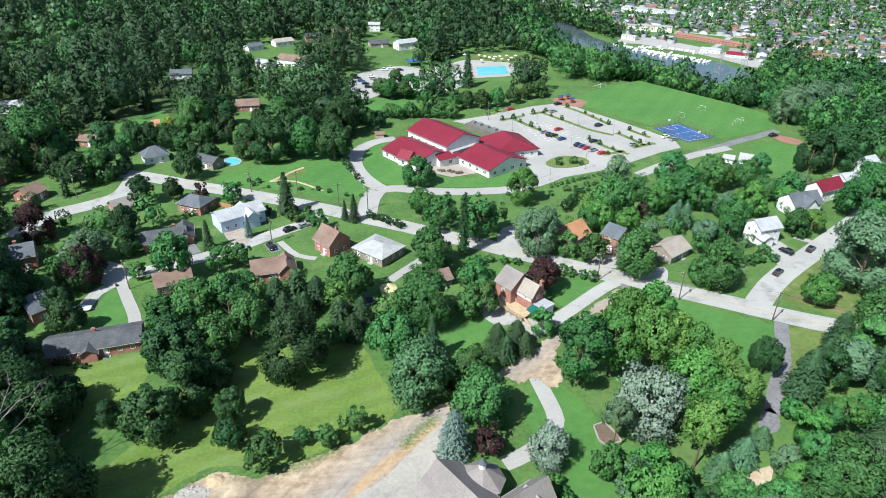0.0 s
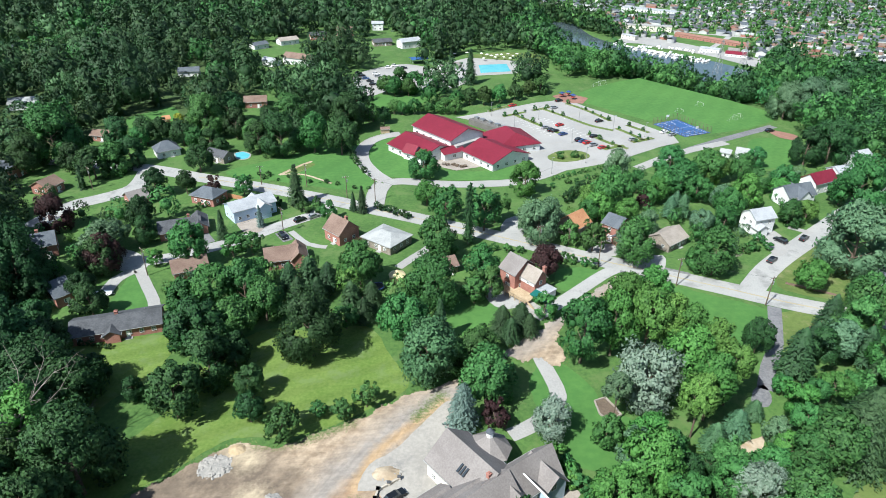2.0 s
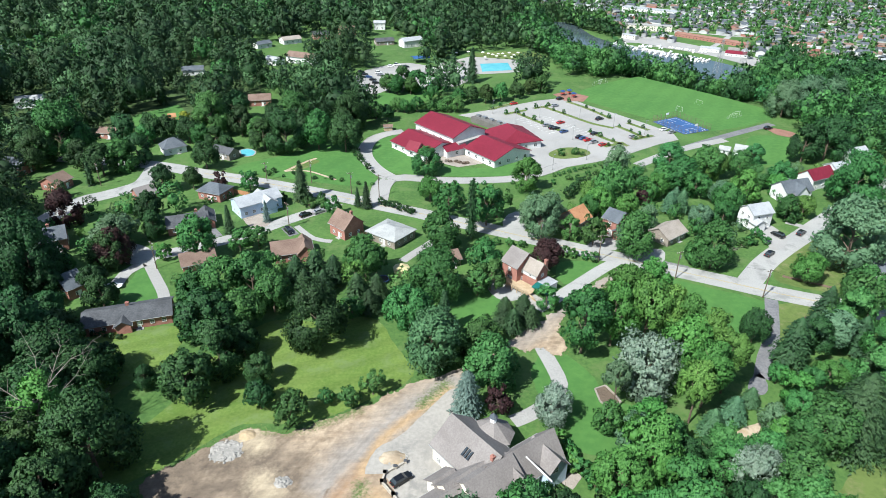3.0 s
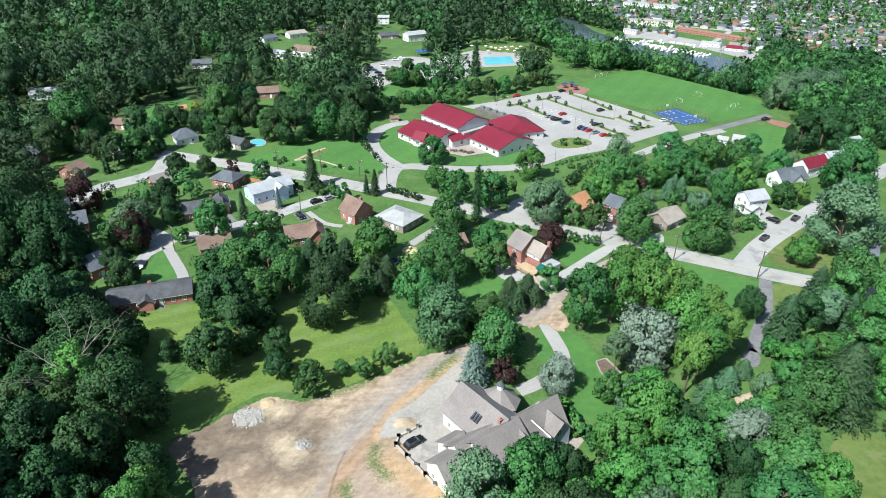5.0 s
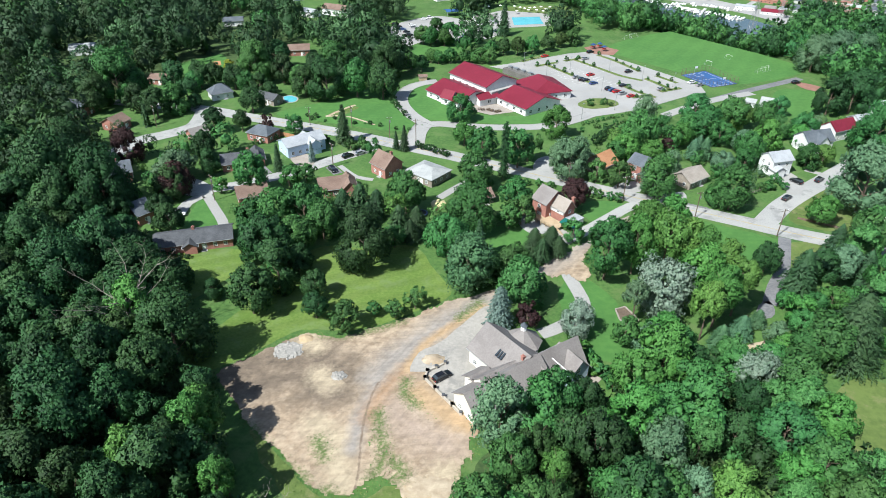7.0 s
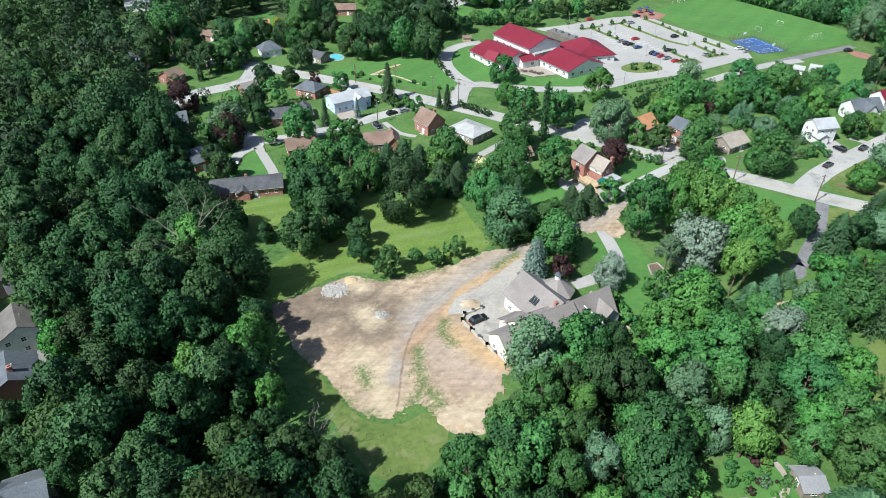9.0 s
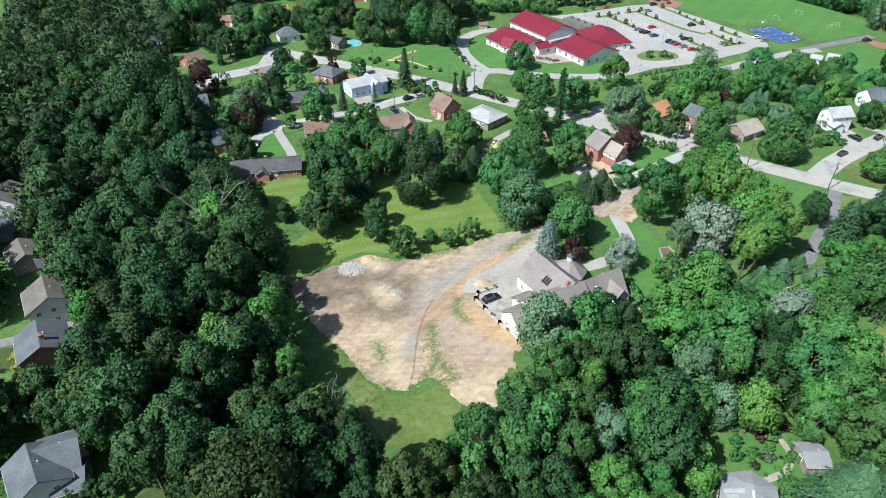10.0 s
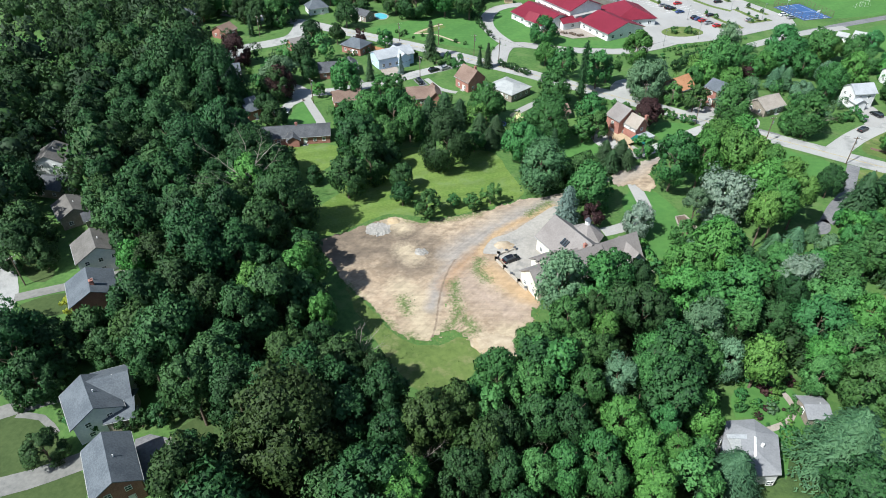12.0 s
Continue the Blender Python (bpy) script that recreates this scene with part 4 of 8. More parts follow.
patch("lawn", [(-104.0, 8.3), (-97.8, 9.6), (-90.4, 6.1), (-86.3, 3.7), (-89.1, -0.4), (-94.6, -3.6)], 0.03, M["dimmed_lawn"], "mown front lawn in a shade-dimmed green", "lawn", jitter=0.4)
patch("lawn", [(-92.1, -6.7), (-88.3, -3.1), (-82.1, 0.8), (-77.6, -4.2), (-81.1, -12.7)], 0.03, M["dimmed_lawn"], "mown front lawn", "lawn", jitter=0.4)
patch("lawn", [(-69.4, 9.7), (-66.3, 14.8), (-61.9, 12.9), (-62.1, 4.3), (-63.5, 2.9)], 0.03, M["dimmed_lawn"], "back lawn beside a wood", "lawn", jitter=0.6)
patch("lawn", [(-122.2, 36.5), (-118.3, 41.2), (-113.6, 43.0), (-108.9, 38.3), (-112.6, 35.3)], 0.03, M["dimmed_lawn"], "small front lawn", "lawn", jitter=0.3)
patch("lawn", [(-131.5, 50.6), (-125.9, 53.9), (-121.0, 48.0), (-124.3, 45.3)], 0.03, M["dimmed_lawn"], "small front lawn", "lawn", jitter=0.3)
patch("lawn", [(-248.1, 188.6), (-238.0, 197.6), (-212.3, 181.2), (-213.9, 165.2), (-231.8, 168.2)], 0.03, M["field"], "bright lawn among woods", "lawn", jitter=0.5)
patch("road", [(-145.5, 48.2), (-133.1, 48.5), (-128.1, 44.6), (-124.2, 39.1), (-122.1, 30.9), (-126.4, 25.8)], 0.06, M["asphalt"], "pale turning place of a street", "road")
# west drives and paths in the concrete that has the dimness painted in
road("driveway", [(-125.1, 39.4), (-120.5, 42.2), (-114.2, 46.0)], 3.0, M["dimmed_concrete"], 0.07, "pale concrete driveway")
road("driveway", [(-109.3, 50.0), (-101.5, 52.0)], 4.0, M["dimmed_concrete"], 0.07, "pale concrete patio strip")
road("driveway", [(-107.9, 7.0), (-102.5, 11.0), (-95.3, 15.6)], 3.6, M["dimmed_concrete"], 0.07, "pale concrete driveway")
road("path", [(-101.3, 9.4), (-96.0, 9.7), (-90.9, 6.9)], 1.4, M["dimmed_concrete"], 0.07, "curved pale garden path")
road("driveway", [(-96.7, -6.4), (-89.6, -2.7), (-82.2, 2.6)], 4.2, M["dimmed_concrete"], 0.07, "pale concrete driveway")
patch("patio", [(-75.5, 8.3), (-69.9, 9.6), (-64.1, 3.9), (-69.9, 0.7)], 0.06, M["dark_asphalt"], "dark patio behind a house", "patio")
road("path", [(-69.7, 9.3), (-67.0, 7.0), (-64.0, 3.4)], 1.6, M["dimmed_concrete"], 0.08, "pale patio edge")
road("road", [(-190.4, 122.0), (-178.9, 121.3), (-170.1, 121.1), (-162.9, 116.9)], 6.0, M["asphalt"], 0.06, "pale street between woods")
patch("lawn", [(37.6, 39.7), (43.9, 43.8), (48.9, 41.6), (51.4, 35.1), (45.1, 26.3), (42.7, 20.1), (40.6, 33.2), (36.3, 32.5)], 0.03, M["field"], "lush garden lawn with beds", "lawn", jitter=0.6)
road("path", [(40.0, 29.6), (43.8, 31.6), (46.6, 33.6), (48.2, 37.4), (46.6, 41.0)], 1.3, M["tan_roof"], 0.08, "brick garden path")
patch("patio", [(31.2, 25.1), (34.1, 28.8), (33.8, 24.4), (32.1, 22.9)], 0.07, M["gravel"], "small gravel patio", "patio")
patch("lawn", [(67.4, 63.9), (81.6, 77.8), (89.2, 74.6), (93.0, 57.2), (73.2, 47.8), (65.0, 54.7)], 0.03, M["meadow"], "sunny meadow", "lawn", jitter=1.0)


# ---- buildings ----
def loft(profile, width, taper=0.0):
    """A closed side outline (x, z) drawn out across y, narrowed towards the top."""
    bm = bmesh.new()
    zs = [p[1] for p in profile]
    lo, hi = min(zs), max(zs)
    rows = []
    for s in (-1, 1):
        rows.append([bm.verts.new((x, s * width / 2 * (1 - taper * (z - lo) / (hi - lo)), z)) for x, z in profile])
    n = len(profile)
    for i in range(n):
        bm.faces.new((rows[0][i], rows[0][(i + 1) % n], rows[1][(i + 1) % n], rows[1][i]))
    bm.faces.new(rows[0][::-1])
    bm.faces.new(rows[1])
    bmesh.ops.recalc_face_normals(bm, faces=bm.faces)
    return bm


def prism(L, W, h, rh, hip=0.0, bm=None):
    """Walls under a ridge along x: a closed body with gables, or square under a hipped roof."""
    bm = bm or bmesh.new()
    x, y = L / 2, W / 2
    b = [bm.verts.new(p) for p in ((-x, -y, -0.3), (x, -y, -0.3), (x, y, -0.3), (-x, y, -0.3))]
    t = [bm.verts.new(p) for p in ((-x, -y, h), (x, -y, h), (x, y, h), (-x, y, h))]
    bm.faces.new(b[::-1])
    bm.faces.new((b[0], b[1], t[1], t[0]))
    bm.faces.new((b[2], b[3], t[3], t[2]))
    if hip:
        bm.faces.new((b[1], b[2], t[2], t[1]))
        bm.faces.new((b[3], b[0], t[0], t[3]))
        bm.faces.new(t)
    else:
        r = [bm.verts.new((-x, 0, h + rh)), bm.verts.new((x, 0, h + rh))]
        bm.faces.new((b[1], b[2], t[2], r[1], t[1]))
        bm.faces.new((b[3], b[0], t[0], r[0], t[3]))
        bm.faces.new((t[0], t[1], r[1], r[0]))
        bm.faces.new((t[2], t[3], r[0], r[1]))
    return bm


def roof_shell(L, W, h, rh, hip=0.0, over=0.45, thick=0.2):
    """A roof slab with overhang: a saddle, or hipped by hip metres at each end."""
    bm = bmesh.new()
    k = rh / (W / 2)
    x, y = L / 2 + over, W / 2 + over
    e = h - over * k
    hx = (x - (hip + over)) if hip else x

    def layer(dz):
        return [bm.verts.new((a, b, c + dz)) for a, b, c in ((-x, -y, e), (x, -y, e), (x, y, e), (-x, y, e), (-hx, 0, h + rh), (hx, 0, h + rh))]

    lo, up = layer(0.02), layer(0.02 + thick)
    for v, flip in ((up, False), (lo, True)):
        for f in ((0, 1, 5, 4), (2, 3, 4, 5), (1, 2, 5), (3, 0, 4)):
            if not hip and len(f) == 3:
                continue
            q = [v[i] for i in f]
            bm.faces.new(q[::-1] if flip else q)
    ring = (0, 1, 2, 3) if hip else (0, 1, 5, 2, 3, 4)
    for i in range(len(ring)):
        a, b = ring[i], ring[(i + 1) % len(ring)]
        bm.faces.new((lo[a], lo[b], up[b], up[a]))
    return bm


WIN = {}


def window(parent, m, w=1.1, h=1.2):
    """A framed window set on a wall; its outer side looks along -y."""
    if (w, h) not in WIN:
        bm = bmesh.new()
        xs_ = (-w / 2, -w / 2 + 0.09, -0.025, 0.025, w / 2 - 0.09, w / 2)
        zs_ = (0, 0.09, h / 2 - 0.025, h / 2 + 0.025, h - 0.09, h)
        grid = [[bm.verts.new((a, -0.08, c)) for c in zs_] for a in xs_]
        bars = [bm.faces.new((grid[i][j], grid[i + 1][j], grid[i + 1][j + 1], grid[i][j + 1])) for i in range(5) for j in range(5) if not (i in (1, 3) and j in (1, 3))]
        deep = bmesh.ops.extrude_face_region(bm, geom=bars)
        bmesh.ops.translate(bm, verts=[v for v in deep["geom"] if isinstance(v, bmesh.types.BMVert)], vec=(0, 0.1, 0))
        bmesh.ops.recalc_face_normals(bm, faces=bm.faces[:])
        fr = bpy.data.meshes.new("window")
        bm.to_mesh(fr)
        bm.free()
        fr.materials.append(M["trim"])
        bm = box(w - 0.1, 0.04, h - 0.1, 0, 0.0, 0.05)
        pn = bpy.data.meshes.new("pane")
        bm.to_mesh(pn)
        bm.free()
        pn.materials.append(M["glass"])
        WIN[(w, h)] = fr, pn
    fr, pn = WIN[(w, h)]
    ob = part("window", fr, None, parent, m=m)
    part("pane", pn, None, ob)
    return ob


def windows_on(parent, m, L, W, h, rh, hip, gap=2.8, sill=0.95, sides="fblr", w=1.1, wh=1.2):
    storeys = max(1, int(h / 2.55))
    faces = {"f": (0, -W / 2, 0, L), "b": (0, W / 2, 180, L), "l": (-L / 2, 0, -90, W), "r": (L / 2, 0, 90, W)}
    for key in sides:
        x, y, a, ln = faces[key]
        n = max(1, int((ln - 1.2) / gap))
        for st in range(storeys):
            for i in range(n):
                off = (i - (n - 1) / 2) * (ln - 1.0) / n
                window(parent, m @ pose(x, y, 0, 0, 0, a) @ pose(off, -0.03, sill + st * 2.7), w, wh)


def block(parent, m, L, W, h, rh, wall, roof, hip=0.0, over=0.45, sides="fblr", gap=2.8, label="", w=1.1, wh=1.2):
    part("wall", prism(L, W, h, rh, hip), M[wall], parent, m=m)
    rf = part("roof", roof_shell(L, W, h, rh, hip, over), M[roof], parent, label, m=m)
    e = h - over * rh / (W / 2)
    for s in (-1, 1):
        part("gutter", box(L + 2 * over + 0.04, 0.10, 0.11, 0, s * (W / 2 + over + 0.08), e + 0.03), M["weathered_roof"], rf)
    if sides:
        windows_on(parent, m, L, W, h, rh, hip, gap, sides=sides, w=w, wh=wh)
    return rf


def chimney(parent, m, x, y, z, h=1.6, s=0.8, wall="brick"):
    bm = box(s, s, h, x, y, z)
    box(s + 0.14, s + 0.14, 0.14, x, y, z + h, bm)
    box(s * 0.4, s * 0.4, 0.25, x, y, z + h + 0.14, bm)
    return part("chimney", bm, M[wall], parent, m=m)


def house(x, y, yaw, L, W, h, rh, wall, roof, label, hip=0.0, stack=None, gap=2.8, wings=(), door=0.12, over=0.45, sides="fblr"):
    """A detached house; its long side lies along its own x, the front looks along -y. Wings are (x, y, turn, L, W, h, rh)."""
    ob = thing("house", pose(x, y, 0, 0, 0, yaw), label, "house")
    I = Matrix.Identity(4)
    block(ob, I, L, W, h, rh, wall, roof, hip, over, sides, gap)
    for wx, wy, turn, wl, ww, wh_, wr in wings:
        block(ob, pose(wx, wy, 0, 0, 0, turn), wl, ww, wh_, wr, wall, roof, 0.0, over, "r" if abs(turn) == 90 else "f", gap)
    bm = box(1.0, 0.08, 2.05, L * door, -W / 2 - 0.02, 0.15)
    dr = part("door", bm, M["trim"], ob)
    part("handle", box(0.06, 0.06, 0.12, L * door + 0.38, -W / 2 - 0.08, 1.1), M["metal"], dr)
    part("step", box(1.8, 1.0, 0.18, L * door, -W / 2 - 0.5, 0.0), M["concrete"], ob)
    if stack is not None:
        chimney(ob, I, stack * L, W * 0.05, h + rh * 0.55, rh * 0.45 + 0.9)
    for s in (-0.22, 0.31):
        part("vent_pipe", rod((L * s, W * 0.2, h + rh * 0.4), (L * s, W * 0.2, h + rh * 0.6 + 0.55), 0.09), M["metal"], ob)
    a = radians(yaw)
    n = max(1, round(L / W))
    for i in range(n):
        o = (i - (n - 1) / 2) * L / n
        KEEP_DISC.append((x + math.cos(a) * o, y + math.sin(a) * o, W * 0.62))
    return ob


# houses along the residential street
house(-70.4, 195.0, 38.4, 15.6, 8.5, 4.4, 2.0, "blue_wall", "pale_roof", "white and pale blue split-level house with a pale metal roof", wings=((2.6, -1.5, 90, 10.5, 4.2, 4.4, 1.4),))
house(-88.6, 205.5, -21.0, 9.9, 8.0, 3.4, 2.2, "brick", "slate_roof", "red brick house with a grey hipped roof", hip=3.0)
house(-89.9, 179.9, 21.3, 12.9, 8.5, 3.0, 2.2, "brick", "charcoal_roof", "low brick house with a charcoal gabled roof", stack=0.24, wings=((6.0, 1.2, 90, 9.0, 5.0, 2.8, 1.8),))
house(-51.6, 160.9, 17.7, 9.8, 8.0, 3.2, 2.6, "brick", "brown_roof", "red brick house with a brown gabled roof", wings=((5.0, -0.8, 90, 8.4, 4.6, 3.2, 2.2),))
house(-35.4, 176.9, -43.6, 7.9, 8.0, 4.2, 3.6, "brick", "brown_roof", "steep-roofed brown house with a brick gable", stack=0.3)
house(-20.2, 173.4, -36.8, 12.1, 10.5, 3.0, 1.6, "stone_wall", "weathered_roof", "wide garage with a weathered grey hipped roof", hip=4.0)
deck_house = house(20.0, 149.9, -49.9, 6.0, 8.5, 6.0, 3.2, "brick", "grey_roof", "two-storey brick house with a wooden deck and tan roof")
m = deck_house.matrix_basis.inverted()
x, y, yaw, L, W = 23.3, 146.7, -48.8, 7.8, 4.6
m = m @ pose(x, y, 0, 0, 0, yaw)
block(deck_house, m, L, W, 5.2, 2.8, "brick", "tan_roof", sides="br")
part("dormer_wall", box(L - 0.5, 0.3, 1.6, 0, -W / 2 - 0.1, 3.5), M["white_wall"], deck_house, "white clapboard upper wall", m)
for k in (-0.25, 0.2):
    window(deck_house, m @ pose(L * k, -W / 2 - 0.28, 3.8), 1.1, 1.0)
chimney(deck_house, m, L * 0.42, 2.0, 4.0, 4.2, 0.9)
part("lean_to", box(3.6, 4.2, 2.6, L / 2 + 1.9, 0.5, 0), M["white_wall"], deck_house, "", m)
part("lean_to_roof", box(4.0, 4.6, 0.2, L / 2 + 1.9, 0.5, 2.6), M["pale_roof"], deck_house, "", m)
part("awning", loft([(0, 2.6), (0, 2.75), (2.6, 1.95), (2.6, 1.8)], 5.5), M["green_awning"], deck_house, "dark green fabric awning", m @ pose(L / 2 + 2.6, -1.6, 0, 0, 0, -90))
for k in range(17):
    part("deck_board", box(L + 8.0, 0.26, 0.06, -2.6, -W / 2 - 0.6 - k * 0.29, 1.1), M["wood"], deck_house, "", m)
for k in range(9):
    part("deck_post", box(0.14, 0.14, 2.1, -2.6 - (L + 8) / 2 + k * (L + 8) / 8, -W / 2 - 5.4, 0), M["wood"], deck_house, "", m)
for z in (1.55, 2.05):
    part("handrail", box(L + 8.0, 0.08, 0.1, -2.6, -W / 2 - 5.4, z), M["wood"], deck_house, "", m)
for k in range(7):
    part("deck_step", box(1.4, 0.3, 0.17, L * 0.5 + 1.6 + k * 0.3, -W / 2 - 4.4, 0.95 - k * 0.15), M["wood"], deck_house, "", m)
patch("driveway", [(10.2, 145.9), (14.2, 149.3), (18.9, 143.3), (22.0, 139.1), (18.3, 137.0), (14.5, 136.4), (11.1, 140.0)], 0.09, M["asphalt"], "pale asphalt yard below a wooden deck", "driveway", jitter=0.2)
house(42.3, 182.3, 44.7, 7.2, 8.0, 4.4, 3.2, "stone_wall", "orange_roof", "stone house with an orange-brown steep roof")
house(55.8, 179.8, -45.1, 5.8, 8.0, 5.6, 2.2, "brick", "slate_roof", "two-storey brick house with a blue-grey roof", wings=((4.2, -2.5, 90, 6.0, 4.0, 2.8, 1.2),))
house(71.8, 174.9, 38.3, 10.0, 8.0, 2.8, 2.4, "stone_wall", "tan_roof", "low garage with a pale tan gabled roof")
house(105.4, 185.6, 18.0, 8.1, 7.0, 5.8, 2.2, "white_wall", "pale_roof", "white two-storey house with a pale roof", wings=((-2.0, -3.0, 90, 5.0, 4.0, 3.0, 1.2),))
house(128.5, 207.6, 17.3, 11.7, 8.0, 4.6, 3.0, "white_wall", "slate_roof", "white house with a grey roof", wings=((0.0, -1.0, 90, 9.0, 5.0, 4.4, 2.6),))
house(144.1, 220.3, 26.3, 12.1, 7.0, 4.6, 2.8, "white_wall", "red_roof", "white house with a red metal roof")
house(156.2, 226.8, 16.6, 8.1, 7.0, 5.4, 2.0, "white_wall", "pale_roof", "white two-storey house among trees")
house(172.5, 245.1, 22.8, 11.6, 8.0, 4.4, 2.4, "white_wall", "pale_roof", "white house with a pale roof")
house(129.3, 252.0, -28.7, 7.7, 6.5, 2.8, 2.0, "white_wall", "weathered_roof", "white barn with a pale grey roof", wings=((-8.0, -1.0, 0, 4.0, 4.0, 2.4, 1.0),))
house(127.9, 154.4, -26.9, 7.5, 9.0, 3.0, 2.4, "white_wall", "slate_roof", "white house with a grey roof beside trees")
# west side
house(-86.2, 125.7, 18.0, 21.3, 8.4, 2.9, 1.8, "brick", "charcoal_roof", "long brick bungalow with a dark grey roof", stack=0.0, wings=((-1.0, -3.4, 90, 4.6, 3.6, 2.6, 1.1),))
house(-109.3, 139.7, 51.1, 5.0, 9.0, 3.6, 2.8, "brick", "slate_roof", "brick house with a blue-grey gabled roof")
house(-127.9, 166.0, 28.3, 7.3, 8.5, 4.4, 2.6, "brick", "slate_roof", "brick house with a slate grey roof", stack=-0.1)
house(-152.5, 212.9, 72.3, 7.4, 8.0, 3.2, 2.2, "brick", "brown_roof", "brick house with a brown gabled roof")
house(-114.3, 202.8, 44.9, 6.6, 7.0, 3.0, 2.2, "brick", "grey_roof", "small house with a grey roof behind trees")
house(-158.9, 271.3, -8.4, 8.8, 6.0, 2.8, 1.8, "brick", "brown_roof", "small brick cottage under tall trees")
house(-122.5, 252.7, 34.7, 9.5, 8.0, 3.2, 3.0, "white_wall", "slate_roof", "white house with a grey hipped roof", hip=3.5)
house(-97.5, 246.7, -28.1, 10.3, 6.0, 3.0, 1.6, "stone_wall", "charcoal_roof", "dark-roofed house beside a small pool")
house(-1.8, 157.0, 26.9, 6.9, 6.0, 2.6, 1.8, "stone_wall", "brown_roof", "small shed with a red-brown roof under trees")
house(-77.8, 154.5, 26.4, 9.7, 7.0, 3.0, 2.4, "brick", "brown_roof", "house with a red-brown roof hidden by trees")
# far houses among the woods
for args in (
    (-161.1, 389.5, 14.7, 12.3, 8.0, 3.2, 1.8, "white_wall", "slate_roof", "far house with a grey roof"),
    (-223.0, 319.0, 18.0, 13.0, 8.0, 3.4, 2.2, "white_wall", "weathered_roof", "far pale house with a weathered grey roof"),
    (-310.0, 446.0, 24.0, 11.0, 8.0, 3.4, 2.0, "white_wall", "slate_roof", "far house with a grey roof"),
    (-102.9, 326.6, 11.6, 11.3, 10.0, 3.2, 2.0, "brick", "brown_roof", "far brick house with a brown roof"),
    (-116.8, 418.0, -31.8, 11.2, 8.0, 3.2, 1.6, "white_wall", "pale_roof", "far white house with a pale roof"),
    (-98.3, 422.0, -24.5, 21.5, 9.0, 4.4, 2.4, "white_wall", "brown_roof", "large far white house with a brown roof"),
    (-120.8, 485.9, 36.8, 14.3, 9.0, 3.2, 1.8, "white_wall", "tan_roof", "far white house with a tan roof"),
    (-101.0, 505.0, 21.7, 13.0, 9.0, 3.4, 1.8, "brick", "charcoal_roof", "far brick house with a dark roof"),
    (-82.1, 518.1, 25.2, 11.9, 8.0, 5.2, 2.0, "brick", "brown_roof", "far two-storey pink brick house"),
    (-58.0, 545.0, 2.4, 9.2, 8.0, 5.4, 1.4, "white_wall", "pale_roof", "far white two-storey house"),
    (-49.2, 484.0, 19.1, 13.7, 9.0, 3.0, 1.6, "stone_wall", "charcoal_roof", "far low house with a dark roof"),
    (-28.5, 477.4, 32.0, 15.9, 9.0, 4.8, 1.8, "white_wall", "pale_roof", "far white house with a pale roof"),
    (-138.2, 469.7, 43.3, 11.6, 8.0, 3.0, 1.6, "white_wall", "slate_roof", "far house with a grey roof"),
    (1.5, 405.5, 14.5, 13.2, 9.0, 3.4, 1.8, "white_wall", "grey_roof", "pool house with a grey roof"),
):
    house(*args, gap=3.6)
    away = math.hypot(args[0], args[1])
    for d in (0, 10, 20, 30, 40):
        KEEP_DISC.append((args[0] * (1 - d / away), args[1] * (1 - d / away), 10.0))
# houses west of the wood
def compound(label, blocks, stack=None):
    """A house of several roofs; blocks are (x, y, yaw, L, W, wall height, roof height, wall, roof)."""
    ob = thing("house", pose(0, 0, 0), label, "house")
    for x, y, yaw, L, W, h, rh, wall, roof in blocks:
        block(ob, pose(x, y, 0, 0, 0, yaw), L, W, h, rh, wall, roof)
        KEEP_DISC.append((x, y, max(L, W) * 0.55))
        part("vent_pipe", rod((x + 0.8, y + 0.5, h + rh * 0.5), (x + 0.8, y + 0.5, h + rh + 0.2), 0.1), M["white_paint"], ob)
    x, y, yaw, L, W, h, rh = blocks[0][:7]
    part("door", box(0.08, 1.0, 2.05, L / 2 + 0.02, W * 0.2, 0.1), M["trim"], ob, m=pose(x, y, 0, 0, 0, yaw))
    if stack:
        chimney(ob, pose(x, y, 0, 0, 0, yaw), stack[0], stack[1], h + rh * 0.5, rh * 0.5 + 1.0)
    return ob


compound("large white and grey house with blue-grey slate roofs", [(-84.8, 11.6, -44.0, 9.0, 8.6, 5.2, 2.6, "white_wall", "slate_roof"), (-83.5, 15.7, 31.5, 6.8, 8.4, 5.2, 2.4, "white_wall", "slate_roof"), (-80.0, 12.7, 25.9, 4.8, 6.4, 3.4, 1.6, "stone_wall", "slate_roof"), (-85.2, 9.6, 45.7, 2.0, 5.0, 3.0, 1.2, "white_wall", "weathered_roof")])
compound("brick house with a grey roof beside a driveway", [(-73.3, -0.3, -48.9, 10.6, 7.4, 5.2, 2.4, "brick", "slate_roof")])
compound("brick house with a pale blue-grey gabled roof", [(-104.2, 41.0, -50.0, 9.1, 9.5, 5.0, 2.5, "brick", "slate_roof")], (2.0, 0.6))
compound("brick and white house with a brown-grey roof", [(-111.9, 54.8, -48.1, 8.7, 10.0, 5.2, 2.8, "white_wall", "umber_roof")])
compound("shaded house with a grey hipped roof", [(-130.8, 71.4, -43.0, 8.6, 7.6, 3.6, 1.9, "stone_wall", "umber_roof"), (-124.6, 70.8, 46.0, 4.5, 5.0, 2.8, 1.0, "stone_wall", "charcoal_roof")])
compound("white two-storey house with a grey roof", [(-151.8, 93.6, -72.0, 9.4, 8.6, 5.4, 2.3, "white_wall", "umber_roof"), (-145.2, 96.0, -50.0, 6.0, 5.6, 3.2, 1.4, "stone_wall", "charcoal_roof")])
compound("small dark-roofed house beside a white one", [(-144.2, 82.6, -3.0, 9.0, 6.6, 3.4, 1.8, "stone_wall", "charcoal_roof")])
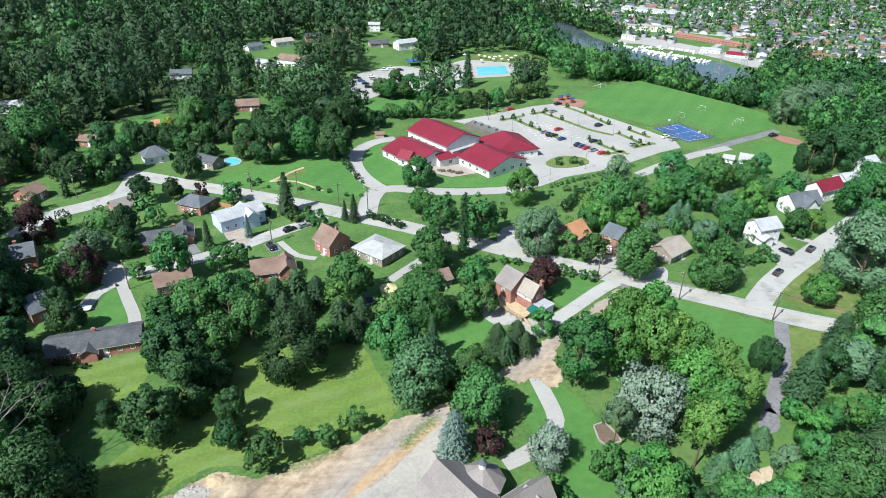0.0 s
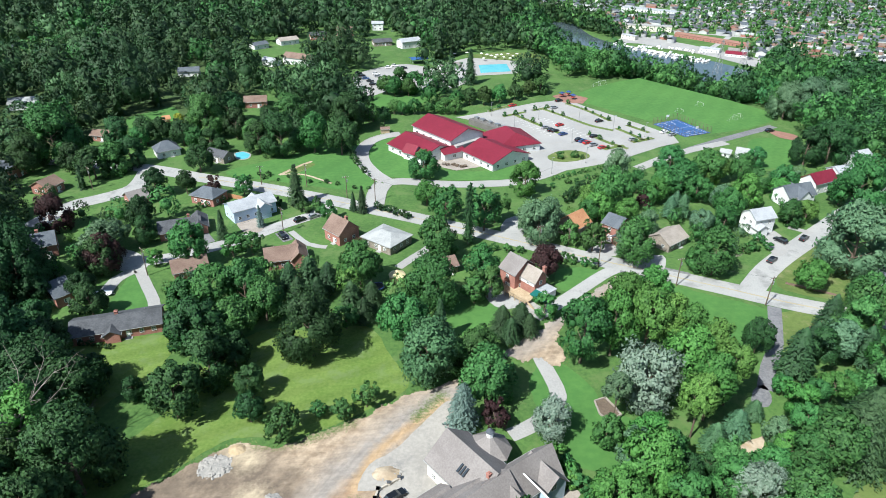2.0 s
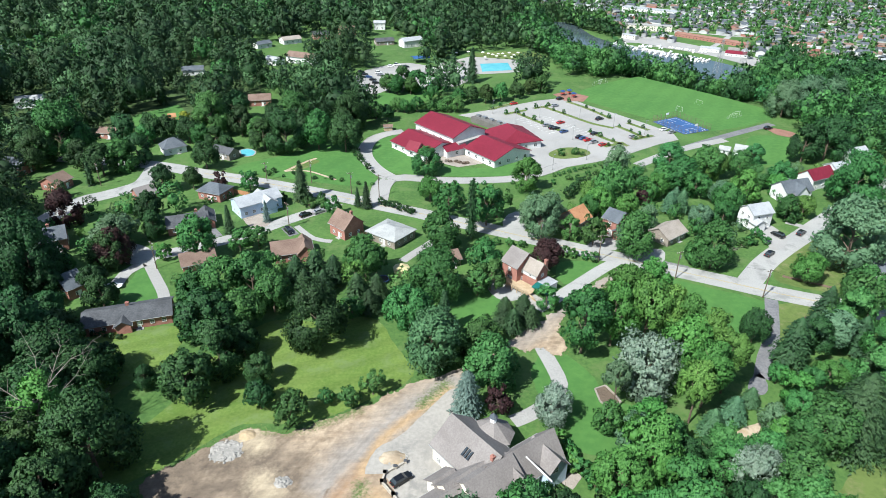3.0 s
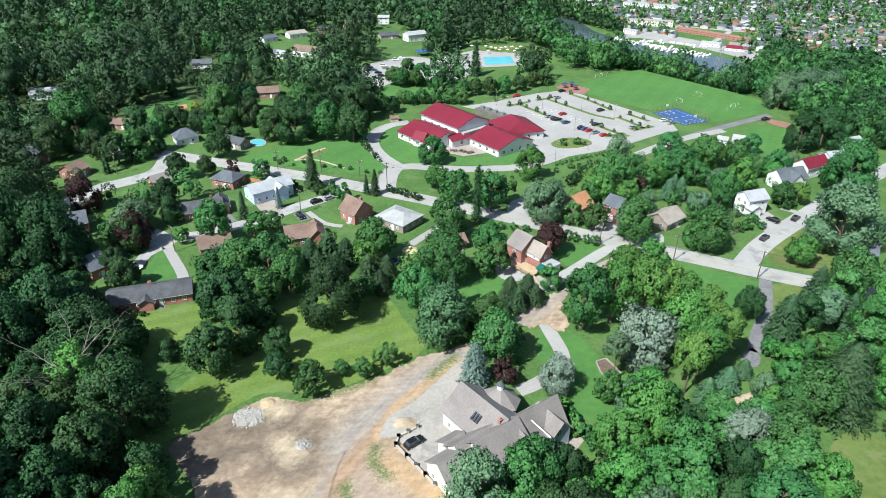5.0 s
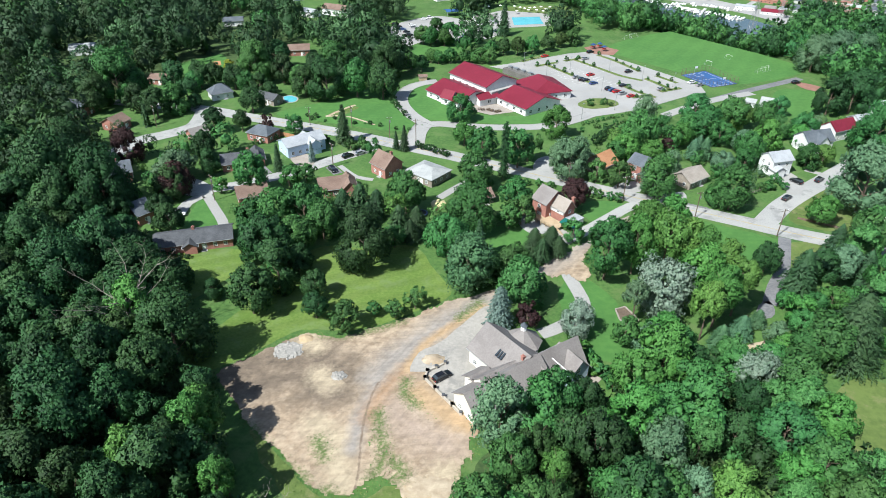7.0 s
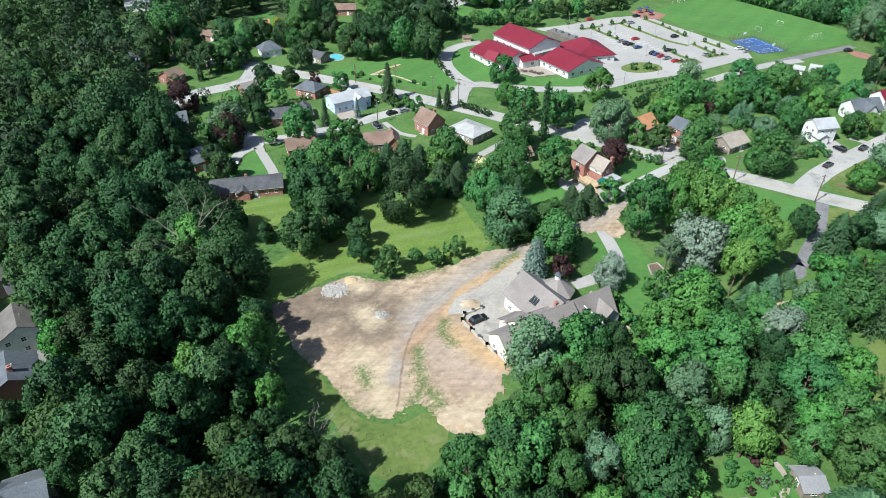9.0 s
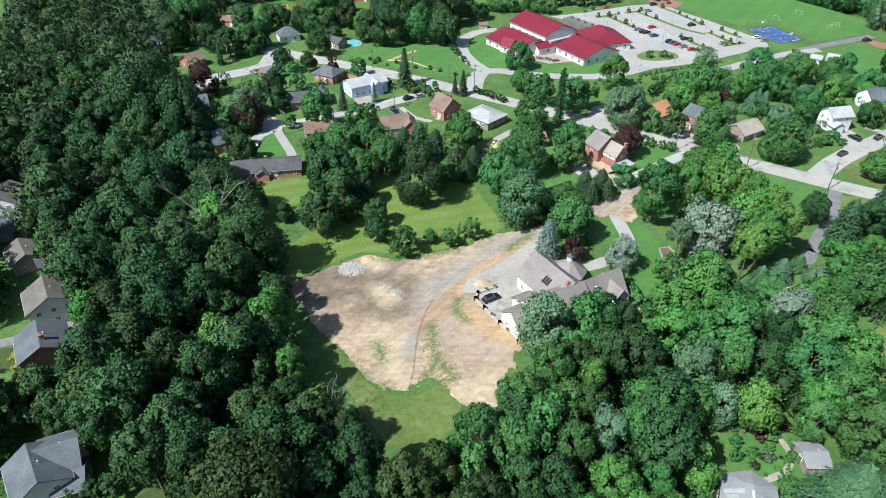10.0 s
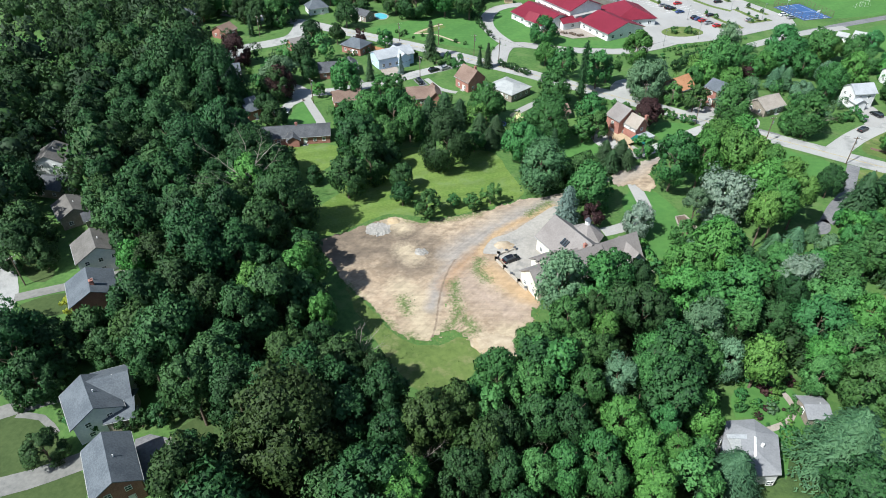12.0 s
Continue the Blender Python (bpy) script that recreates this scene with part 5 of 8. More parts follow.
compound("brick house with a dark slate roof under trees", [(-176.1, 227.3, -11.3, 9.2, 8.0, 4.2, 2.3, "brick", "slate_roof")])
# below the clearing
low = thing("house", pose(0, 0, 0), "house with a pale grey five-sided roof and pale parapet", "house")
LOW_ROOF = [(33.2, 28.7), (38.4, 30.0), (42.0, 27.0), (40.7, 18.6), (36.6, 17.6), (31.2, 22.2)]
KEEP_DISC.append((36.8, 24.2, 6.0))


def sided_house(parent, outline, h, rise, ridge, wall, roof, over=0.5):
    """A house on an outline of any shape: walls, and a roof of flat slopes that meet along a short ridge."""
    n = len(outline)
    mid = Vector((sum(p[0] for p in outline) / n, sum(p[1] for p in outline) / n))
    inner = [mid.lerp(Vector(p), 0.93) for p in outline]
    wv_ = [(p.x, p.y, z) for z in (-0.3, h) for p in inner]
    part("wall", mesh_of("wall", wv_, [(i, (i + 1) % n, n + (i + 1) % n, n + i) for i in range(n)]), M[wall], parent)
    bm = bmesh.new()
    eave = [bm.verts.new((p[0], p[1], h)) for p in outline]
    low_edge = [bm.verts.new((p[0], p[1], h - 0.22)) for p in outline]
    ends = [bm.verts.new((q[0], q[1], h + rise)) for q in ridge]
    pick = [min((0, 1), key=lambda k: (Vector(p) - Vector(ridge[k])).length) for p in outline]
    for i in range(n):
        j = (i + 1) % n
        bm.faces.new((eave[i], eave[j], ends[pick[j]]) if pick[i] == pick[j] else (eave[i], eave[j], ends[pick[j]], ends[pick[i]]))
        bm.faces.new((low_edge[i], low_edge[j], eave[j], eave[i]))
    bm.faces.new(low_edge[::-1])
    bmesh.ops.recalc_face_normals(bm, faces=bm.faces)
    part("roof", bm, M[roof], parent)


sided_house(low, LOW_ROOF, 3.4, 1.1, ((37.6, 26.2), (37.0, 22.0)), "white_wall", "ash_roof")
part("parapet", box(4.6, 0.9, 0.32, m=pose(34.7, 24.9, 3.9, 0, 0, 9)), M["pale_roof"], low, "pale roof parapet")
part("parapet", box(0.35, 4.2, 0.3, m=pose(36.9, 23.0, 4.22, 0, 0, -11)), M["white_paint"], low, "white roof parapet")
part("flat_roof", box(4.0, 3.6, 0.3, m=pose(34.8, 22.9, 3.72, 0, 0, 9)), M["weathered_roof"], low, "flat grey roof behind a parapet")
part("vent", rod((38.2, 23.4, 4.2), (38.2, 23.4, 4.9), 0.28, 0.28, 8), M["white_paint"], low)
for spot, turn in (((35.0, 18.6), -42), ((39.0, 17.9), 14), ((41.0, 22.5), 83), ((32.2, 25.3), 253)):
    window(low, pose(spot[0], spot[1], 0, 0, 0, turn) @ pose(0, -0.1, 1.0), 1.4, 1.3)
compound("garden house with a plain grey roof", [(50.9, 35.6, 8.0, 4.0, 4.6, 2.4, 0.8, "stone_wall", "ash_roof")])


for spot in ((35.1, 25.8), (36.7, 21.3), (35.8, 29.7), (33.0, 19.5), (35.1, 15.5), (37.5, 13.8), (38.0, 18.1)):
    KEEP_DISC.append((spot[0], spot[1], 5.0))

# ---- school ----
school = thing("school_building", pose(0, 0, 0), "white school with several crimson metal roofs", "school")


def wing(x, y, yaw, L, W, h, rh, over=0.6, gap=4.5, sides="fblr", hip=0.0):
    block(school, pose(x, y, 0, 0, 0, yaw), L, W, h, rh, "white_wall", "red_roof", hip, over, sides, gap, "crimson standing-seam metal roof", 1.6, 1.4)
    KEEP_DISC.append((x, y, max(L, W) * 0.6))


wing(-0.3, 269.6, -50.2, 27.0, 18.8, 7.0, 3.5)
wing(-11.3, 257.5, -49.3, 22.9, 20.4, 3.2, 3.2)
wing(20.4, 249.6, -52.1, 19.4, 20.5, 3.4, 3.4)
x, y, yaw, L, W = 28.1, 266.9, -69.7, 10.2, 20.0
wing(x, y, yaw, L + 10.0, W, 3.6, 4.0, hip=5.0)
wing(0.9, 252.4, 32.1, 10.1, 7.0, 3.2, 1.6)
wing(-15.3, 250.6, -35.2, 5.4, 6.0, 3.4, 2.6)
x, y = (1.6, 265.9)
part("flat_roof", box(24, 16, 5.0), M["concrete"], school, "flat grey roof with plant", pose(x, y, 0, 0, 0, -48))
for dx, dy, s in ((-8, 3, 2.2), (-3, 4, 1.6), (3, 3, 2.6), (7, 4, 1.8), (-6, -3, 1.5)):
    part("roof_unit", box(s * 1.4, s, 1.3, dx, dy, 5.0), M["metal"], school, "grey rooftop plant unit", pose(x, y, 0, 0, 0, -48))
x, y = (20.1, 290.5)
part("flat_roof", box(23, 5.5, 2.7), M["umber_roof"], school, "flat grey roof with plant", pose(x, y, 0, 0, 0, -48))
for dx, s in ((-9, 1.6), (-5, 2.0), (0, 1.6), (5, 1.8), (9, 1.4)):
    part("roof_unit", box(s * 1.4, s, 1.0, dx, 0.6, 2.7), M["metal"], school, "grey rooftop plant unit", pose(x, y, 0, 0, 0, -48))
for i, spot in enumerate([(-1.7, 242.9), (-0.3, 242.3), (2.3, 242.4), (3.7, 241.2), (5.7, 240.1), (7.1, 240.7)]):
    ob = thing("picnic_table", pose(spot[0], spot[1], 0.08, 0, 0, 20 * i), "dark picnic table on a school terrace", "table", "terrace tables")
    part("tabletop", box(1.8, 0.8, 0.06, 0, 0, 0.7), M["pole_wood"], ob)
    for s in (-1, 1):
        part("bench", box(1.8, 0.3, 0.05, 0, s * 0.75, 0.43), M["pole_wood"], ob)
        part("leg", box(0.1, 1.5, 0.7, s * 0.6, 0, 0), M["pole_wood"], ob)

# large house by the building site
villa = thing("villa", pose(0, 0, 0), "large house with sprawling grey-brown shingle roofs", "house")
VW = "cream_wall"


def villa_wing(x, y, yaw, L, W, h, rh, hip=0.0, sides="fblr", wall="cream_wall", over=0.5):
    m = pose(x, y, 0, 0, 0, yaw)
    block(villa, m, L, W, h, rh, wall, "grey_roof", hip, over, sides)
    for k in range(max(1, round(L / W))):
        o = (k - (round(L / W) - 1) / 2) * W if L > W else 0
        KEEP_DISC.append((x + math.cos(radians(yaw)) * o, y + math.sin(radians(yaw)) * o, W * 0.8))
    return m


w1 = villa_wing(3.8, 77.1, -50.0, 13.6, 10.6, 4.5, 4.4)
w2 = villa_wing(5.8, 69.1, 37.4, 10.8, 11.0, 4.2, 4.4)
w3 = villa_wing(12.3, 74.4, 35.3, 16.1, 7.4, 4.0, 4.5)
villa_wing(-1.4, 65.5, 36.4, 10.0, 7.6, 3.6, 3.0)
villa_wing(-2.5, 70.7, 37.3, 4.3, 4.4, 3.2, 1.6)
villa_wing(1.7, 69.4, 36.7, 9.5, 6.4, 4.2, 3.0)
for spot, yaw in (((10.9, 69.9), 35.3), ((18.4, 74.1), 35.3)):
    m = pose(spot[0], spot[1], 0, 0, 0, yaw)
    block(villa, m @ pose(0, 1.6, 0, 0, 0, 90), 7.0, 5.0, 4.6, 2.6, "blue_wall", "grey_roof", 0, 0.4, "")
    for dx in (-0.75, 0.75):
        window(villa, m @ pose(dx, -1.95, 4.1), 1.3, 1.5)
x, y = (7.6, 82.2)
part("turret", rod((x, y, 0), (x, y, 4.4), 3.8, sides=8), M["cream_wall"], villa)
part("turret_roof", rod((x, y, 4.3), (x, y, 7.6), 4.6, 0.5, 8), M["grey_roof"], villa)
cup = part("cupola", rod((x, y, 7.4), (x, y, 8.6), 0.7, 0.7, 8), M["white_paint"], villa)
part("cupola_roof", rod((x, y, 8.6), (x, y, 9.6), 0.9, 0.05, 8), M["slate_roof"], cup)
x, y = (13.0, 71.5)
part("flashing", box(0.32, 8.6, 0.07, 0, -4.2, 6.98, m=pose(0, 0, 0)), M["white_paint"], villa, m=pose(0, 0, 0)).matrix_basis = w3 @ pose(0.2, 0.0, 0.0)
villa.children[-1].matrix_basis = w3 @ pose(-1.0, 0.2, 8.75, 0, 0, 0) @ pose(0, 0, 0, 35, 0, 0) @ pose(0, 0, -7.0)
for k in range(3):
    part("skylight", box(0.42, 1.9, 0.14), M["glass"], villa, "blue-tinted roof light", w1 @ pose(0.4 + k * 0.75, -3.2, 6.86) @ pose(0, 0, 0, 33, 0, 0))
chimney(villa, w1, 6.0, -1.2, 7.6, 1.2, 0.7)
# forecourt wall with stone piers
wall_line = [Vector(p) for p in ((-10.1, 77.7), (-14.0, 74.9), (-14.4, 72.7), (-12.0, 69.7), (-8.1, 65.0), (-6.2, 62.7))]
for a, b in zip(wall_line[:-1], wall_line[1:]):
    d = b - a
    ob = part("garden_wall", box(d.length, 0.4, 0.75, m=pose((a.x + b.x) / 2, (a.y + b.y) / 2, 0, 0, 0, math.degrees(math.atan2(d.y, d.x)))), M["pale_stone"], None)
    tagged(ob, "low pale stone garden wall beside a forecourt", "wall", "forecourt wall")
    n = max(1, int(d.length / 2.4))
    for k in range(n + 1):
        p = a.lerp(b, k / n)
        ob = thing("wall_pier", pose(p.x, p.y, 0), "square stone pier with a dark cap", "pier", "forecourt piers")
        part("shaft", box(0.55, 0.55, 1.0), M["pale_stone"], ob)
        part("cap", box(0.68, 0.68, 0.12, 0, 0, 1.0), M["charcoal_roof"], ob)

# ---- trees one by one ----
BUILT = list(KEEP_DISC)
BROAD = "broad-leaved tree with a full green crown"
trees("feather", "leaf_silver", "silver-leaved tree standing out pale among green", [(20.9, 89.1, 4.0)])
trees("broad", "leaf", BROAD, [(6.7, 112.0, 5.1), (-25.6, 147.0, 6.4), (-4.8, 137.0, 7.4), (9.7, 150.9, 5.0), (-3.2, 164.5, 6.1), (-79.3, 158.4, 6.1)])
trees("broad", "leaf_emerald", "emerald green tree at a lawn's edge", [(-11.1, 120.3, 6.3), (8.0, 99.9, 6.1)])
trees("broad", "leaf_light", "bright green tree beside a school drive", [(29.0, 213.3, 5.3)])
trees("broad", "leaf_dark", "dark green tree standing on a lawn", [(-34.2, 115.8, 7.3), (-43.1, 93.0, 3.5), (-55.6, 105.5, 5.8), (-59.3, 94.1, 5.8), (-51.8, 111.3, 4.4), (-44.8, 100.9, 3.7), (-71.5, 100.1, 2.7), (-61.8, 116.4, 7.0)])
trees("feather", "leaf", "feathery grey-green tree in a garden", [(-0.3, 110.9, 4.4), (57.5, 161.5, 6.1), (79.4, 155.5, 6.0)])
trees("small", "leaf", "small round garden tree", [(-18.6, 97.9, 2.7), (-23.3, 94.1, 2.5), (-28.7, 94.7, 1.9), (-35.1, 88.7, 3.8), (-27.1, 126.8, 3.5), (25.7, 132.7, 3.2), (-77.1, 210.6, 3.7), (-41.8, 190.5, 2.8), (-62.1, 165.5, 3.7), (-67.5, 163.7, 3.7), (39.1, 173.4, 3.2), (46.0, 169.2, 4.3), (7.0, 139.3, 3.7), (10.9, 142.0, 4.4), (-0.9, 191.0, 5.5), (12.0, 183.2, 6.2), (16.1, 189.3, 4.6)])
trees("blunt", "needle_blue", "broad blue-grey spruce beside a large house", [(2.6, 91.7, 3.7)])
trees("spruce", "needle_blue", "blue-grey spruce beside a house", [(-64.4, 184.8, 1.7)])
trees("spruce", "needle", "tall dark spruce by the road", [(-30.9, 196.6, 2.5), (-34.3, 197.9, 1.7), (-55.6, 203.0, 4.0), (-2.4, 121.6, 3.3), (-74.8, 176.4, 2.4)])
trees("pine", "needle", "spreading dark green pine", [(-44.9, 142.7, 4.2), (-40.1, 145.8, 4.6), (-34.7, 145.6, 4.2), (-36.7, 139.5, 3.8), (-41.5, 137.4, 3.7), (-26.6, 134.6, 4.0), (-21.2, 136.2, 4.0), (-22.7, 129.9, 3.5), (13.5, 124.7, 3.8), (18.5, 126.3, 4.0), (15.4, 121.3, 3.2), (20.5, 124.4, 2.9)])
trees("column", "leaf_dark", "narrow dark columnar tree by the road", [(6.4, 173.5, 1.9)], "", 1.25)
trees("broad", "leaf_purple", "purple-leaved maple with a round crown", [(27.6, 152.1, 5.2), (-103.0, 154.6, 5.4), (-132.3, 181.5, 5.4)])
trees("broad", ("leaf", "leaf_light", "leaf", "leaf_emerald"), BROAD, [(-9.9, 228.0, 5.6), (-7.9, 202.6, 4.5), (58.2, 199.2, 6.8), (87.5, 211.7, 6.8), (97.3, 190.7, 5.4), (104.9, 147.2, 4.6), (102.9, 226.5, 6.4)])
trees("feather", "leaf_grey", "grey-green willow-like tree with drooping foliage", [(120.8, 156.4, 10.8), (172.0, 309.1, 7.9), (183.5, 310.4, 8.8), (198.8, 315.1, 8.3), (29.3, 175.2, 6.1)])
trees("broad", "leaf", "dark tree of a grove by a car park", [(-34.5, 349.6, 5.4), (-27.3, 354.1, 5.7), (-19.0, 353.2, 5.7), (-29.9, 345.9, 4.7), (-22.1, 346.1, 4.7)])
trees("broad", "leaf_dark", "dark tree shading a front garden", [(-130.3, 51.2, 5.7), (-124.1, 50.6, 3.5), (-104.9, 17.8, 7.3), (-100.2, 22.4, 5.9), (-94.0, 26.8, 5.2), (-98.6, 14.5, 5.1), (-90.9, 31.4, 4.0), (-135.0, 59.6, 5.9), (-147.4, 71.2, 7.2), (-164.7, 103.1, 5.2), (-88.2, 1.5, 3.3)])
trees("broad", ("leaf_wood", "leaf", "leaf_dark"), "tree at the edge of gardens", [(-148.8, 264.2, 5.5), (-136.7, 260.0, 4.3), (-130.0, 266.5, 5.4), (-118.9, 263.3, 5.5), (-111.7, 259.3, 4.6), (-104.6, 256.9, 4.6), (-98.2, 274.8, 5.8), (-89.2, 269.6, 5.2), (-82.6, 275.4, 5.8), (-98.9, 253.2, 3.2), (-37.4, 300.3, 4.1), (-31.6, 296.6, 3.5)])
trees("broad", "leaf_dark", "tall dark tree at the edge of a wood", [(-96.7, 112.4, 5.3), (-82.2, 105.5, 3.6), (-82.6, 97.0, 6.1)])
trees("spruce", "needle", "tall dark spruce near a swimming pool", [(2.2, 378.6, 4.1), (13.7, 373.5, 5.0)])
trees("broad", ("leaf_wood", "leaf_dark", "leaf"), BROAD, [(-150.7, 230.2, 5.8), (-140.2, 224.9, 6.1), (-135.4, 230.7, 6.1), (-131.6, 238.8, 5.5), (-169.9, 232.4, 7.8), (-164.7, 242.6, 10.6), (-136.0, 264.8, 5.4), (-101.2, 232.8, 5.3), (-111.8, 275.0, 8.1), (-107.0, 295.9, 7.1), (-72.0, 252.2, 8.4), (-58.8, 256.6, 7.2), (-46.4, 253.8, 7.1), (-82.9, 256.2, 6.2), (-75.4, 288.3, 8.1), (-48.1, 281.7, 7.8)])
trees("broad", "leaf_dark", "dark garden tree between houses", [(-160.5, 249.1, 6.7), (-69.9, 73.9, 8.2), (-88.9, 97.4, 8.3), (-59.9, 305.7, 8.4), (-45.8, 302.8, 6.9)])
trees("broad", ("leaf", "leaf_light", "leaf_emerald", "leaf", "leaf_light", "leaf_grey"), "garden tree between houses", [(48.6, 190.6, 3.8), (62.0, 190.1, 4.6), (90.4, 234.6, 5.6), (92.2, 207.5, 5.1), (106.5, 226.2, 4.6), (85.6, 182.9, 4.3), (93.5, 184.0, 3.9), (109.0, 204.2, 5.2), (119.4, 218.4, 4.6), (118.0, 189.1, 4.2), (124.6, 190.5, 3.6), (37.2, 184.2, 3.1), (75.8, 157.7, 4.0), (76.9, 206.3, 4.2), (81.9, 213.7, 5.1), (72.1, 215.3, 4.5), (52.4, 191.3, 4.6), (99.1, 201.3, 4.4), (116.7, 227.3, 4.7), (124.8, 211.4, 3.9), (128.9, 242.1, 3.8)])
trees("feather", "leaf_grey", "soft grey-green garden tree", [(26.6, 181.3, 4.1), (33.7, 186.0, 3.9), (66.2, 179.0, 3.7), (55.8, 165.2, 4.3), (65.4, 223.1, 5.4)])
trees("feather", "leaf_sage", "tall sage-green tree behind a lawn", [(-5.4, 107.4, 6.9)])
trees("pine", "needle_soft", "spreading blue-grey conifer in a garden", [(78.3, 194.0, 3.6), (82.6, 194.1, 3.6), (82.6, 200.9, 3.1)])
trees("small", "leaf_purple", "dark red ornamental tree", [(9.4, 92.2, 3.0), (75.6, 210.0, 2.7), (70.6, 200.8, 2.6), (-88.1, 209.2, 3.2)])
trees("small", "leaf_yellow", "golden-leaved shrub in a garden", [(-131.7, 292.4, 2.6), (-108.2, 37.4, 1.9)])


trees("broad", "leaf_dark", "dark tree among west gardens", [(-102.5, 140.5, 4.0), (-96.4, 132.1, 4.1), (-105.6, 123.1, 4.9), (-96.6, 110.5, 5.3), (-99.2, 119.3, 3.2), (-103.9, 152.9, 5.0), (-113.9, 136.5, 4.4), (-122.1, 147.9, 4.1)])
trees("small", "leaf_light", "slender pale green tree by a drive", [(-89.6, 158.2, 2.5), (-115.9, 151.2, 2.4), (-107.3, 150.7, 2.7)])

trees("bush", "leaf", "clipped round bush on a front lawn", [(-51.9, 196.7, 2.5), (-47.1, 196.8, 2.5)])


trees("broad", ("leaf", "leaf_dark", "leaf_deep"), "tree in a belt behind a car park", [(4.1, 325.4, 4.1), (11.9, 331.6, 4.2), (19.6, 329.7, 4.2), (28.3, 334.0, 4.2), (37.3, 340.4, 4.3), (45.6, 348.3, 4.1), (53.3, 352.9, 4.2)])

trees("broad", "leaf", "leafy tree of a clump behind a lawn", [(-64.6, 135.5, 6.4), (-55.4, 134.9, 6.1), (-70.6, 131.9, 4.9), (-55.9, 148.4, 4.1), (-55.0, 119.9, 5.9), (-62.8, 118.0, 5.0), (-48.9, 130.5, 5.1), (-56.3, 111.7, 3.9)], "clump behind the lawn", 1.05)
trees("broad", "leaf_dark", "dark round tree beside the road", [(-110.1, 209.4, 4.9), (-99.2, 211.6, 3.7), (-103.8, 182.8, 4.8), (-98.3, 172.5, 3.9)], "", 1.1)
trees("broad", "leaf_grey", "wide pale green tree over a turning circle", [(-108.0, 165.5, 7.0)], "", 0.72)
trees("broad", ("leaf_emerald", "leaf", "leaf_wood", "leaf_wood", "leaf_emerald"), "broad garden tree beside pale houses", [(146.0, 198.2, 8.5), (145.1, 206.1, 4.8), (162.1, 247.8, 8.8), (151.5, 245.7, 6.5), (127.2, 215.2, 5.0)], "", 1.05)

# trees of the woods that stand out one by one: place, crown radius and height of the crown
trees("broad", "leaf", "broad-leaved tree with a full green crown", [(11.6, 56.7, 4.9, 12.0), (2.7, 42.7, 4.0, 12.0), (-3.0, 33.9, 4.5, 12.0), (-9.8, 25.3, 4.6, 12.0), (5.5, 33.1, 3.9, 12.0), (-3.5, 23.9, 3.9, 12.0), (6.5, 25.4, 3.4, 12.0), (28.7, 40.9, 5.0, 5.5), (34.6, 59.9, 4.1, 9.0), (62.7, 68.8, 5.3, 7.5), (59.6, 47.4, 5.0, 7.5), (59.9, 38.7, 5.3, 7.5), (74.5, 81.2, 5.9, 7.5), (8.2, 11.2, 3.8, 12.0), (2.8, 8.2, 3.5, 12.0), (9.8, 6.3, 3.4, 12.0)], "trees of the eastern wood", 1.15)
trees("broad", "leaf_dark", "dark green broad-leaved tree in a wood", [(17.6, 57.3, 3.5, 12.0), (13.0, 47.5, 3.8, 12.0), (18.0, 47.3, 5.3, 12.0), (51.5, 62.7, 3.6, 7.5), (46.2, 54.5, 3.2, 7.5), (-2.1, 16.5, 4.0, 12.0), (3.6, 17.4, 4.0, 12.0), (-7.1, 12.9, 3.6, 12.0), (-6.8, 5.5, 3.5, 12.0)], "trees of the eastern wood", 1.2)
trees("broad", "leaf_light", "tall broad-leaved tree with a light green crown", [(10.5, 41.3, 2.5, 12.0), (29.6, 67.3, 5.1, 9.0), (36.6, 72.8, 5.8, 9.0), (41.8, 63.5, 2.5, 9.0), (12.2, 18.9, 4.0, 12.0), (15.5, 12.8, 3.8, 12.0), (28.0, 27.9, 4.4, 5.5), (21.0, 14.8, 2.6, 12.0), (16.7, 6.8, 3.4, 12.0), (66.2, 58.0, 4.2, 7.5), (40.5, 40.8, 4.6, 7.5)], "trees of the eastern wood", 1.15)
trees("broad", "leaf_emerald", "emerald green tree among darker ones", [(17.3, 30.2, 3.4, 12.0), (38.6, 51.7, 3.4, 9.0), (55.1, 54.4, 5.7, 7.5), (51.6, 39.8, 3.1, 7.5), (19.8, 20.2, 2.5, 12.0), (25.5, 16.5, 2.3, 9.0), (-1.6, 6.7, 3.2, 12.0)], "trees of the eastern wood", 1.2)
trees("feather", "leaf_grey", "grey-green tree with soft pale foliage", [(12.1, 29.1, 3.0, 12.0), (34.8, 41.6, 3.5, 5.5), (30.6, 48.6, 4.1, 9.0)], "trees of the eastern wood", 1.15)
trees("broad", "leaf_deep", "great broad-leaved tree with dull brownish-green leaves", [(7.2, 46.0, 3.3, 12.0), (8.9, 34.1, 3.3, 12.0), (-10.3, 8.5, 4.9, 12.0), (-20.1, 13.4, 4.9, 12.0), (-15.7, 17.7, 3.7, 12.0), (-42.8, 6.2, 9.5, 12.0)], "trees of the eastern wood", 1.15)
trees("feather", "leaf_silver", "silver-leaved tree standing out pale among green", [(54.6, 69.4, 4.2, 7.5)], "trees of the eastern wood", 1.2)
trees("big_pine", "needle_soft", "broad feathery pale green pine", [(30.8, 14.5, 5.9), (50.5, 22.8, 7.9), (55.2, 17.9, 4.6)], "trees of the eastern wood", 1.0)
# near wood crowns in the dimmed leaf, shade put into their colour
